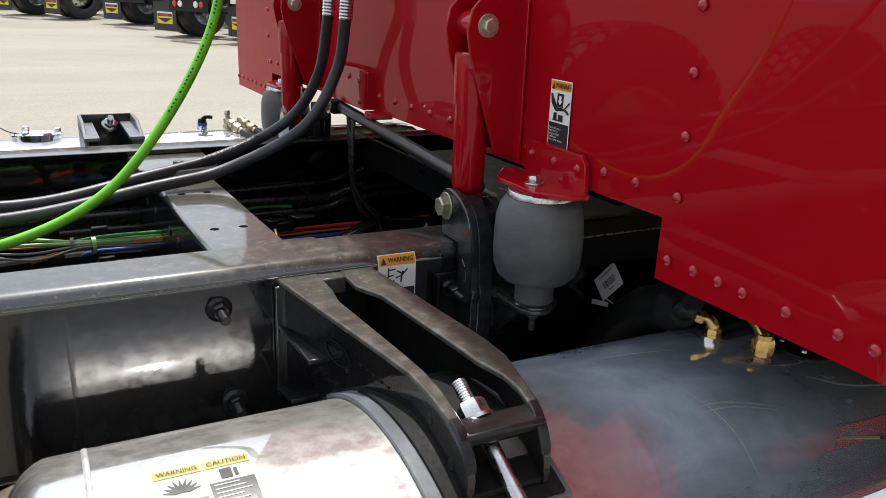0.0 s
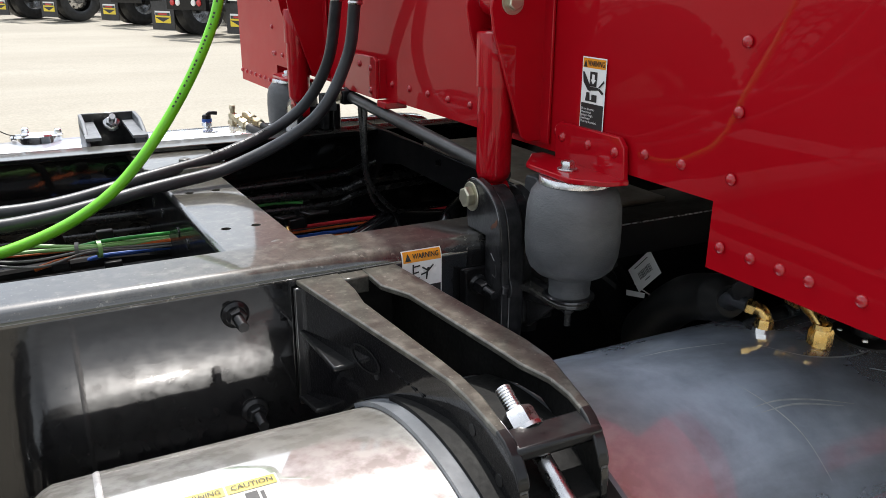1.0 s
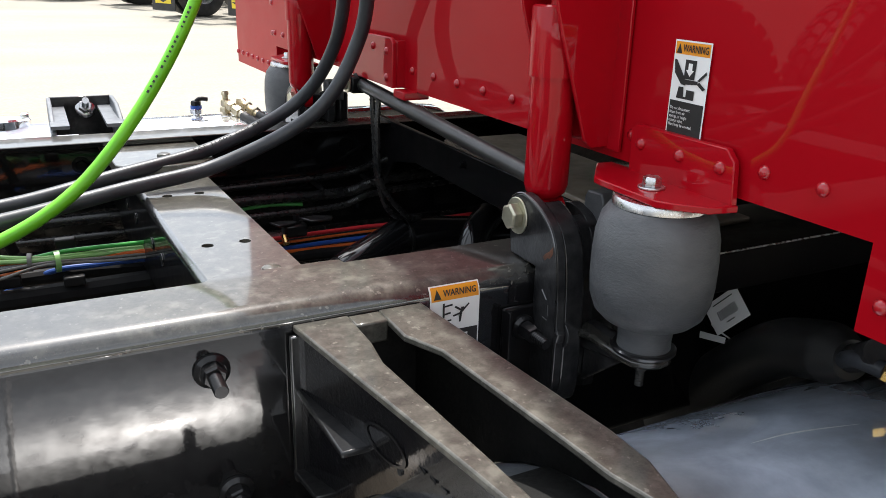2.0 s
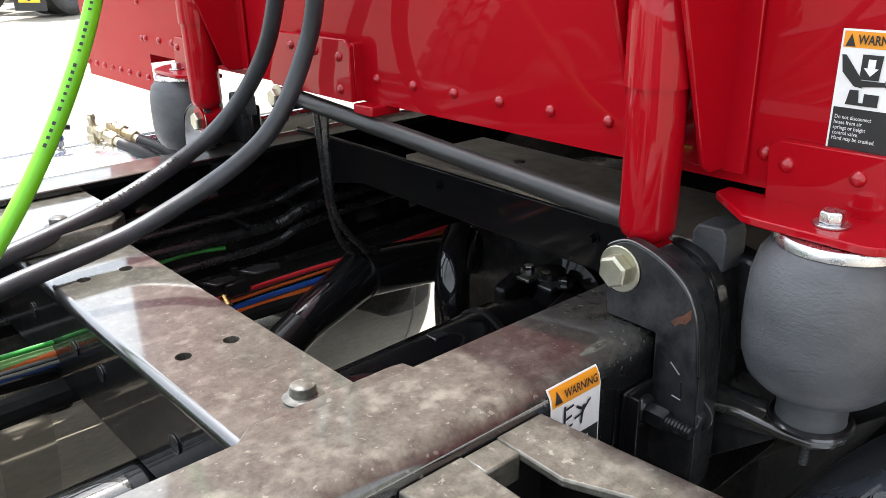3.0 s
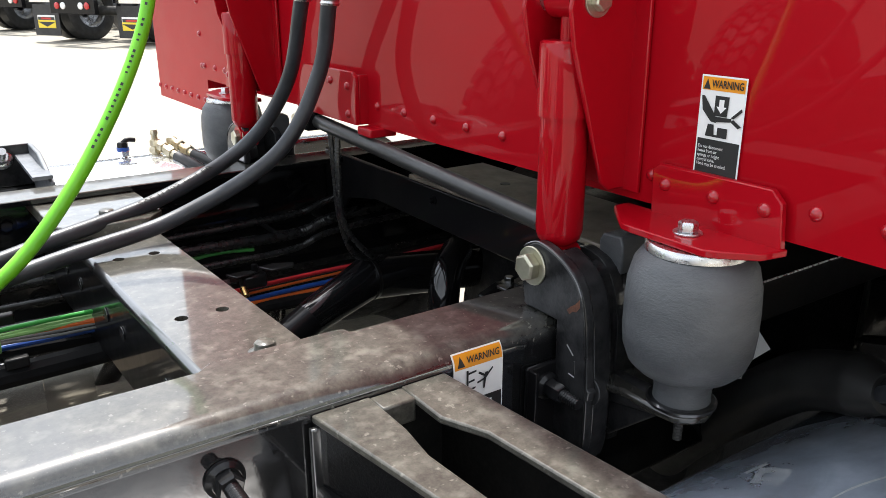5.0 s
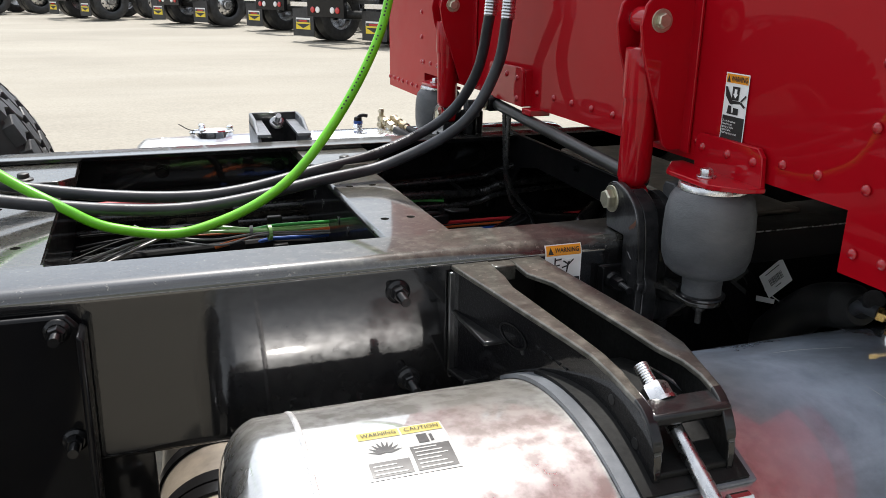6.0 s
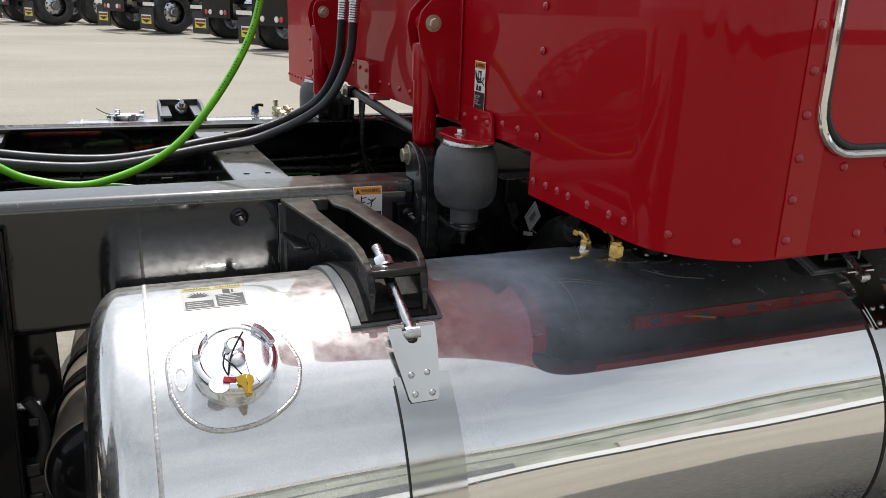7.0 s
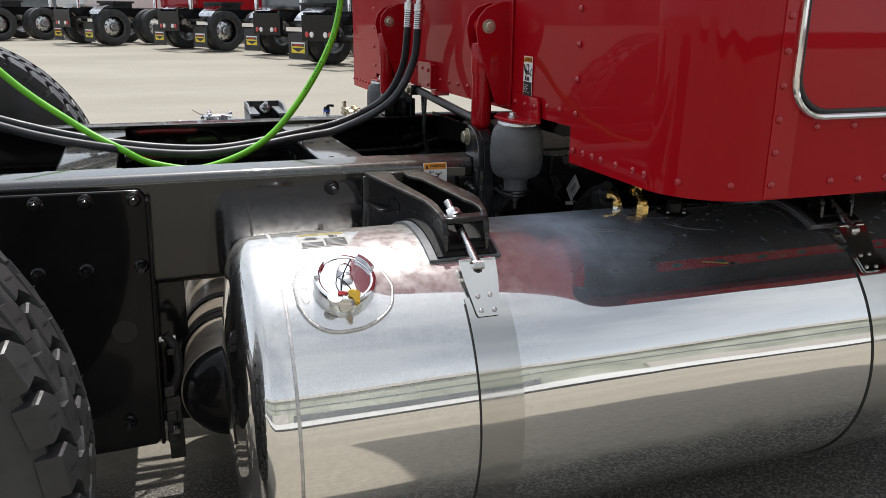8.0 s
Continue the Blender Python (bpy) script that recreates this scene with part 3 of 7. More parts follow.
def lettering(name, text, size, material, parent, at, right, up, label="", width=None, lift=0.0006, align="LEFT", bold=0.0):
    """Printed words in the built-in font as a thin mesh on a surface."""
    cu = bpy.data.curves.new(name, "FONT")
    cu.body, cu.size, cu.align_x, cu.align_y, cu.space_line = text, size, align, "CENTER", 0.95
    cu.resolution_u = 2
    cu.offset = bold
    tmp = bpy.data.objects.new(name, cu)
    scene.collection.objects.link(tmp)
    bpy.context.view_layer.update()
    me = bpy.data.meshes.new_from_object(tmp.evaluated_get(bpy.context.evaluated_depsgraph_get()))
    bpy.data.objects.remove(tmp)
    bpy.data.curves.remove(cu)
    right, up = Vector(right).normalized(), Vector(up).normalized()
    n = right.cross(up)
    xs = [v.co.x for v in me.vertices]
    k = width / (max(xs) - min(xs)) if width else 1.0
    o = ORIGIN[parent.name]
    for v in me.vertices:
        v.co = Vector(at) + right * (v.co.x * k) + up * v.co.y + n * lift - o
    me.materials.clear()
    me.materials.append(material)
    me.name = name
    ob = new(name, me)
    ob.parent = parent
    ORIGIN[ob.name] = o
    return tagged(ob, label)


# ---- the yard ----
def ground_z(y):
    return 0.215 + 0.006 * max(-6.0, min(40.0, y))


bm = B()
xs = [-400, -60, -12, -3, 0, 3, 12, 60, 400]
ys = [-400, -60, -6, -2, 0, 3, 8, 16, 24, 40, 120, 400]
grid = [[bm.verts.new((x, y, ground_z(y))) for x in xs] for y in ys]
for a, b in zip(grid, grid[1:]):
    for i in range(len(xs) - 1):
        bm.faces.new((a[i], a[i + 1], b[i + 1], b[i]))
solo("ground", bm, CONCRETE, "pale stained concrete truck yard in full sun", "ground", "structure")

# ---- frame rails ----
TOP, LOW, WIDE = 1.03, 0.79, 0.864


def rail_outline(side):
    """C section, open towards the middle; side 0 near, 1 far. Outer bends rounded."""
    t, f, r = 0.0095, 0.089, 0.020
    out = [(f, TOP), (r, TOP)]
    for i in range(1, 6):
        a = radians(90 + 15 * i)
        out.append((r + r * math.cos(a), TOP - r + r * math.sin(a)))
    out += [(0, TOP - r), (0, LOW + r)]
    for i in range(1, 6):
        a = radians(180 + 15 * i)
        out.append((r + r * math.cos(a), LOW + r + r * math.sin(a)))
    out += [(r, LOW), (f, LOW), (f, LOW + t), (r, LOW + t), (t, LOW + r), (t, TOP - r), (r, TOP - t), (f, TOP - t)]
    return [(y if side == 0 else WIDE - y, z) for y, z in out]


for side, words in ((0, "long black frame rail, dust on its top flange, glossy web"), (1, "long black frame rail with a dusty top flange, far side")):
    bm = prism(B(), rail_outline(side), "x", -3.4, 2.6)
    rail_root = thing("frame_rail", words, "frame rail", (-0.4, side * WIDE, LOW), "frame rails")
    rail = part("channel", bm, WEB, rail_root, "pressed steel channel")
    if side == 0:
        near_rail = rail_root
    rail.data.materials.append(RAILTOP)
    for p in rail.data.polygons:
        if p.normal.z > 0.1:
            p.material_index = 1
    rounded(rail, 0.0015, 1)
    if side:
        for x in (-0.9, -0.62, -0.30, -0.05, 0.16, 0.44):
            part("rail_bolt", hexagon(B(), (x, WIDE - 0.0095, 0.975), (0, -1, 0), 0.0105, 0.009, 0.0155), BLACK, rail_root, "black bolt head")
            part("rail_bolt", hexagon(B(), (x + 0.03, WIDE - 0.0095, 0.845), (0, -1, 0), 0.0105, 0.009, 0.0155), BLACK, rail_root, "black bolt head")


# ---- crossmembers ----
plain_part = part


def crossmember(x0, x1, words, skew=-0.045, skin=DECK):
    def part(name, bm, material, parent, label="", bevel=0.0, smooth=35):
        for v in bm.verts:
            v.co.x += skew * (v.co.y - 0.30)
        return plain_part(name, bm, material, parent, label, bevel, smooth)
    th = thing("crossmember", words, "crossmember", ((x0 + x1) / 2, WIDE / 2, 0.9), "crossmembers between the rails")
    xm = (x0 + x1) / 2
    z = 1.0
    bm = B()
    hole_y = (0.277, 0.510)
    hx = (x0 + (x1 - x0) * 0.30, x0 + (x1 - x0) * 0.70)
    # deck pieced together round four bolt holes
    ys_ = [0.10, hole_y[0] - 0.009, hole_y[0] + 0.009, hole_y[1] - 0.009, hole_y[1] + 0.009, WIDE - 0.10]
    xs_ = [x0 + 0.0070, hx[0] - 0.009, hx[0] + 0.009, hx[1] - 0.009, hx[1] + 0.009, x1]
    for i in range(5):
        for j in range(5):
            if i in (1, 3) and j in (1, 3):
                cx, cy = (xs_[i] + xs_[i + 1]) / 2, (ys_[j] + ys_[j + 1]) / 2
                sq = [(-0.009, -0.009), (0.009, -0.009), (0.009, 0.009), (-0.009, 0.009)]
                outer, inner = [], []
                for k in range(16):
                    a = 2 * math.pi * k / 16 + math.pi
                    m_ = 0.009 / max(abs(math.cos(a)), abs(math.sin(a)))
                    outer.append((cx + math.cos(a) * m_, cy + math.sin(a) * m_))
                    inner.append((cx + math.cos(a) * 0.0072, cy + math.sin(a) * 0.0072))
                for top in (z, z - 0.008):
                    vo = [bm.verts.new((*p, top)) for p in outer]
                    vi = [bm.verts.new((*p, top)) for p in inner]
                    for k in range(16):
                        bm.faces.new((vo[k], vo[(k + 1) % 16], vi[(k + 1) % 16], vi[k]))
                    if top == z:
                        keep = vi
                    else:
                        for k in range(16):
                            bm.faces.new((keep[k], keep[(k + 1) % 16], vi[(k + 1) % 16], vi[k]))
            else:
                box(bm, xs_[i], xs_[i + 1], ys_[j], ys_[j + 1], z - 0.008, z)
    bmesh.ops.remove_doubles(bm, verts=bm.verts, dist=0.0004)
    part("deck", bm, skin, th, "dusty flat steel deck with four bolt holes", smooth=20)
    for sx, name in ((x0, "side_plate"), (x1 - 0.008, "side_plate")):
        bm = prism(B(), [(0.02, z - 0.0085), (0.02, 0.90), (0.12, 0.875), (WIDE - 0.12, 0.875), (WIDE - 0.02, 0.90), (WIDE - 0.02, z - 0.0085)], "x", sx + (0.001 if sx == x0 else 0.0), sx + 0.008)
        part(name, bm, SIDE_GLOSS, th, "glossy black downturned side", bevel=0.002)
    bend = prism(B(), [(x0 - 0.001, z - 0.0085)] + [(x0 - 0.001 + 0.0085 - 0.0085 * math.cos(radians(a)), z - 0.0085 + 0.0090 * math.sin(radians(a))) for a in range(0, 91, 10)] + [(x0 + 0.0085, z - 0.006)], "y", 0.128, WIDE - 0.128)
    part("bent_edge", bend, EDGE, th, "rounded bright edge of the deck")
    # black discs with glossy rims stand in for the shade inside holes
    for y in (0.17, 0.24, 0.40, 0.47, 0.60, 0.68):
        part("hole_rim", revolve(B(), [(0.0078, -0.0004), (0.0094, -0.0004), (0.0094, 0.0008), (0.0078, 0.0008)], (x0, y, 0.945), (-1, 0, 0), 18), EDGE, th)
        part("bolt_hole", cyl(B(), (x0 - 0.0006, y, 0.945), (x0 + 0.001, y, 0.945), 0.0075, seg=16), INK, th)
    # end tabs that meet the flanges, and a bolt beside each
    for y0, y1, bx, by, bz, dz in ((0.070, 0.1015, xm + 0.015, 0.150, z, 0.0285), (WIDE - 0.250, WIDE - 0.012, xm + 0.002, WIDE - 0.218, z + 0.0197, 0.0185)):
        bm = prism(B(), [(x0 - 0.015, y0), (x1 + 0.022, y0), (x1 + 0.016, y1 - 0.002), (x1 + 0.006, y1), (x0, y1), (x0 - 0.015, y1 - 0.012)] if y0 < 0.1 else [(x0 - 0.015, y1), (x1 + 0.022, y1), (x1 + 0.022, y0 + 0.03), (x1 - 0.005, y0), (x0 + 0.005, y0), (x0 - 0.015, y0 + 0.03)], "z", z + 0.0005, z + 0.001 + dz)
        part("end_tab", bm, skin, th, bevel=0.0015)
        # flanged bolt with a low rounded head
        bm = revolve(B(), [(0, 0), (0.0165, 0), (0.0165, 0.0016), (0.0125, 0.0036), (0.0105, 0.0042)], (bx, by, bz), (0, 0, 1), 28)
        revolve(bm, [(0.0106, 0.0038), (0.0106, 0.0095), (0.0096, 0.0115), (0.0068, 0.0128), (0, 0.0132)], (bx, by, bz), (0, 0, 1), 12, 0.3)
        part("bolt", bm, DUSTY if skin is DECK else DULL, th, "flanged bolt with a dusty rounded head")
    return th


crossmember(0.020, 0.132, "black steel crossmember with a dusty deck between the frame rails")
crossmember(-0.588, -0.455, "black steel crossmember with a dull deck behind the first one", skin=DECK2)
th = thing("crossmember", "tall black crossmember under the rear edge of the cab", "crossmember", (0.5, WIDE / 2, 0.9), "crossmembers between the rails")
part("web", prism(B(), [(0.012, 1.035), (0.012, 0.86), (0.10, 0.955), (0.2, 0.972), (0.66, 0.975), (0.76, 0.955), (0.85, 0.86), (0.85, 1.035)], "x", 0.505, 0.513), BLACK, th, bevel=0.002)
part("flange", box(B(), 0.505, 0.655, 0.012, 0.545, 1.0355, 1.043), AIRTANK, th, "tan top flange", bevel=0.002)
# black disc drawn as the shade in a bolt hole
part("bolt_hole", cyl(B(), (0.593, 0.405, 1.0425), (0.593, 0.405, 1.0436), 0.008, seg=16), INK, th)
for y, z in ((0.20, 1.012), (0.47, 1.016), (0.12, 0.995)):
    part("bolt", hexagon(B(), (0.505, y, z), (-1, 0, 0), 0.0052, 0.007, 0.0075), BLACK, th)

# ---- suspension hanger plate beside the near rail ----
th = thing("suspension_bracket", "big flat black suspension bracket bolted to the frame rail", "bracket", (-0.52, -0.015, 0.42))
part("plate", prism(B(), [(-1.0, 0.40), (-0.41, 0.424), (-0.398, 0.44), (-0.382, 0.985), (-0.396, 1.003), (-1.0, 1.010)], "y", -0.016, -0.006), BLACK, th, bevel=0.004)
part("edge_flange", prism(B(), [(-0.400, 0.44), (-0.392, 0.44), (-0.376, 0.985), (-0.384, 0.99)], "y", -0.050, -0.006), BLACK, th, bevel=0.003)
# black disc in place of a hole, its shade as colour
bm = B()
cyl(bm, (-0.452, -0.0172, 0.700), (-0.452, -0.006, 0.700), 0.0255, seg=32)
part("round_hole", bm, INK, th)
for x, z in ((-0.407, 0.985), (-0.497, 0.986), (-0.588, 0.986), (-0.405, 0.842), (-0.510, 0.842), (-0.60, 0.842), (-0.462, 0.489)):
    part("stud_nut", stud(B(), (x, -0.016, z), (0, -1, 0), 0.006, 0.034, 0.0105, 0.014), CASTBLACK, th, "black flanged nut with a bolt end")
for z in (0.56, 0.50, 0.45):
    part("side_lug", box(B(), -0.386, -0.362, -0.045, -0.015, z - 0.012, z + 0.012), CAST, th, bevel=0.003)
bm = box(B(), -0.384, -0.352, -0.040, 0.00, 0.395, 0.545)
part("hinge_plate", bm, CAST, th, bevel=0.002)
part("bolt", hexagon(B(), (-0.372, -0.05, 0.47), (1, 0, 0), 0.011, 0.012, 0.016), FILM, th)

# studs through the near rail web
STUDS = near_rail
for x, z in ((0.002, 0.982), (0.016, 0.852), (0.098, 0.972), (0.098, 0.90)):
    part("stud_nut", stud(B(), (x, -0.0005, z), (0, -1, 0), 0.0065, 0.042, 0.0115, 0.015), CASTBLACK, STUDS, "black flanged nut with a bolt end")

# ---- transverse air reservoir under the rails, and an added drum ----
def reservoir(words, at, axis, r, length, bands, shell_mat):
    th = thing("air_reservoir", words, "air tank", at, "air reservoirs")
    part("shell", revolve(B(), [(r, 0.0), (r, length), (0, length)], at, axis, 48), shell_mat, th, "dusty brown shell")
    dome = [(0, -r * 0.62)] + [(r * math.sin(radians(a)), -r * 0.62 * math.cos(radians(a))) for a in range(12, 91, 13)]
    part("dome", revolve(B(), dome, at, axis, 48), BLACK, th, "glossy black domed end")
    for h in bands:
        part("clamp_band", revolve(B(), [(r + 0.0005, h), (r + 0.005, h + 0.001), (r + 0.005, h + 0.005), (r + 0.005, h + 0.026), (r + 0.0005, h + 0.027)], at, axis, 48), BLACK, th, "black clamp band")
    part("rim_seam", revolve(B(), [(r + 0.0003, -0.002), (r + 0.003, 0.0), (r + 0.003, 0.006), (r + 0.0003, 0.008)], at, axis, 48), shell_mat, th)
    return th


th = reservoir("dusty brown cylindrical air reservoir with clamp bands under the rails", (-0.243, -0.115, 0.583), (0.03, 1, 0.0), 0.103, 0.62, (0.165, 0.195, 0.30), AIRTANK)
part("drain_hose", tube(B(), path([(-0.372, -0.03, 0.69), (-0.355, -0.03, 0.655), (-0.352, -0.035, 0.60), (-0.376, -0.03, 0.545)], 8), 0.010), RUBBER, th)
bm = cyl(B(), (-0.385, -0.02, 0.675), (-0.352, -0.02, 0.675), 0.008)
hexagon(bm, (-0.372, -0.02, 0.675), (1, 0, 0), 0.012, 0.012)
part("fitting", bm, STEEL, th)
part("hose_clip", box(B(), -0.372, -0.354, -0.045, -0.012, 0.645, 0.66), CASTBLACK, th, bevel=0.002)
# second drum is added, out of sight, to stop sun streaks on the ground
th = reservoir("unseen black drum added across the frame to block sun", (-0.56, 0.06, 0.60), (0, 1, 0), 0.115, 0.70, (0.1, 0.5), DULL)
# dark plate added to hide lit ground in the gap
part("gap_screen", prism(B(), [(-0.42, 0.43), (-0.325, 0.43), (-0.325, 0.78), (-0.42, 0.78)], "y", 0.075, 0.083), CASTBLACK, th, bevel=0.002)


# ---- polished fuel tanks ----
TY, TZ, TR = -0.3116, 0.6647, 0.2959


def on_tank(x, deg, lift=0.0, yc=TY, sgn=-1):
    a = radians(deg)
    return Vector((x, yc + sgn * (TR + lift) * math.sin(a), TZ + (TR + lift) * math.cos(a)))


def fuel_tank(x0, x1, yc, words, TZ=TZ, TR=TR):
    th = thing("fuel_tank", words, "fuel tank", ((x0 + x1) / 2, yc, TZ - TR), "fuel tanks")
    bm = revolve(B(), [(TR, 0), (TR, x1 - x0)], (x0, yc, TZ), (1, 0, 0), 160)
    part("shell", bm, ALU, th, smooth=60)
    for at, d in ((x0, -1), (x1, 1)):
        prof = [(TR - 0.0006, 0)]
        for i in range(1, 10):
            a = radians(i * 10)
            prof.append((TR - 0.075 + 0.075 * math.cos(a), 0.028 + 0.052 * math.sin(a)))
        prof += [(TR * 0.55, 0.090), (TR * 0.25, 0.097), (0, 0.098)]
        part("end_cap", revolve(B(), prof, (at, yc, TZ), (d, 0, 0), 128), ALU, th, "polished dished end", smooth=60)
        bead = []
        for i in range(9):
            a = math.pi * i / 8
            bead.append((TR - 0.0006 + 0.0013 * math.sin(a), -0.0035 + 0.007 * (i / 8)))
        part("weld_seam", revolve(B(), bead, (at, yc, TZ), (d, 0, 0), 160), WELD, th)
    return th


tank = fuel_tank(-0.168, 1.62, TY, "polished aluminium fuel tank slung beside the frame rail")
FAR_Y, FAR_Z, FAR_R = 1.160, 0.681, 0.310
far_tank = fuel_tank(-0.30, 0.745, FAR_Y, "polished aluminium fuel tank beyond the far rail", FAR_Z, FAR_R)
part("strap", revolve(B(), [(FAR_R + 0.0004, 0), (FAR_R + 0.0035, 0.0004), (FAR_R + 0.0035, 0.0796), (FAR_R + 0.0004, 0.080)], (-0.040, FAR_Y, FAR_Z), (1, 0, 0), 96), STRAP, far_tank, "polished strap round the tank", smooth=60)


def arc_band(bm, x0, x1, a0, a1, lift, thick, yc=TY, n=48, sgn=-1):
    rows = []
    for i in range(n + 1):
        a = a0 + (a1 - a0) * i / n
        rows.append([bm.verts.new(on_tank(x, a, h, yc, sgn)) for x, h in ((x0, lift), (x1, lift), (x1, lift + thick), (x0, lift + thick))])
    for p, q in zip(rows, rows[1:]):
        for k in range(4):
            bm.faces.new((p[k], p[(k + 1) % 4], q[(k + 1) % 4], q[k]))
    bm.faces.new(rows[0][::-1])
    bm.faces.new(rows[-1])
    return bm


def tank_strap(x0, x1, rod_top):
    th = thing("tank_strap", "satin stainless strap with a riveted buckle round the fuel tank", "tank strap", (x0, TY, TZ - TR), "tank straps")
    part("band", arc_band(B(), x0, x1, 42, 300, 0.0012, 0.0022, n=110), STRAP, th, "satin stainless band", smooth=50)
    part("liner", arc_band(B(), x0 - 0.0025, x1 + 0.0005, 44, 300, 0.0002, 0.0014, n=110), RUBBER, th, "black rubber edge", smooth=50)
    xm = (x0 + x1) / 2
    # buckle plate: narrow at the lower end, folded round a pin at the top, with a notch for the rod
    bm = B()
    lean = lambda a: 0.0012 - 0.0057 * (a - 28.8) / 20.4
    outline = [(0.034, 28.8), (0.034, 30.5), (0.031, 36.5), (0.021, 48.2), (0.018, 49.3)]
    left = [(xm - w + lean(a), a) for w, a in outline]
    right = [(xm + w + lean(a), a) for w, a in outline]
    notch_l = [(xm - 0.014, 28.8), (xm - 0.014, 32.0), (xm - 0.009, 33.8), (xm - 0.003, 34.2)]
    notch_r = [(xm + 0.008, 28.8), (xm + 0.008, 32.0), (xm + 0.003, 33.8), (xm - 0.003, 34.2)]
    loop = left + right[::-1] + notch_r + notch_l[::-1][1:]
    lift = lambda a: 0.0055 + max(0.0, (40 - a)) * 0.0009
    for h in (0.0, 0.0024):
        bm.faces.new([bm.verts.new(on_tank(x, a, lift(a) + h)) for x, a in loop])
    v = list(bm.verts)
    k = len(loop)
    for i in range(k):
        bm.faces.new((v[i], v[(i + 1) % k], v[k + (i + 1) % k], v[k + i]))
    part("buckle", bm, STRAP, th, "riveted stainless buckle plate")
    for x, a in ((xm - 0.0155, 42.3), (xm + 0.007, 42.1), (xm - 0.016, 47.4), (xm + 0.008, 47.5)):
        p = on_tank(x, a, 0.0078)
        d = p - Vector((x, TY, TZ))
        part("rivet", revolve(B(), [(0.0042, 0), (0.0042, 0.001), (0.0026, 0.0028), (0, 0.0032)], p, d, 16), STEEL, th)
    for x in (xm - 0.020, xm + 0.022):
        part("hinge_roll", cyl(B(), on_tank(x - 0.010, 28.8, 0.0135), on_tank(x + 0.010, 28.8, 0.0135), 0.0062, seg=20), STRAP, th)
    # threaded draw rod
    a, b = Vector(rod_top), on_tank(xm, 31.0, 0.012)
    d = (b - a).normalized()
    bm = cyl(B(), a + d * 0.055, b, 0.0078)
    part("draw_rod", bm, STEEL, th, "bright threaded rod")
    prof = [(0, 0)]
    for i in range(40):
        prof.append((0.0074 * (1.0 if i % 2 else 0.93), 0.0005 + i * 0.0014))
    prof.append((0, 0.057))
    part("thread", revolve(B(), prof, a, d, 16), STEEL, th)
    bm = hexagon(B(), a + d * 0.042, -d, 0.0150, 0.018)
    cyl(bm, a + d * 0.041, a + d * 0.045, 0.017)
    part("nut", bm, STEEL, th)
    part("rod_end", cyl(B(), b + Vector((-0.010, 0, 0)), b + Vector((0.010, 0, 0)), 0.010), STEEL, th)
    return th


tank_strap(0.131, 0.208, (0.156, -0.341, 1.016))
tank_strap(0.962, 1.039, (1.00, -0.341, 1.016))


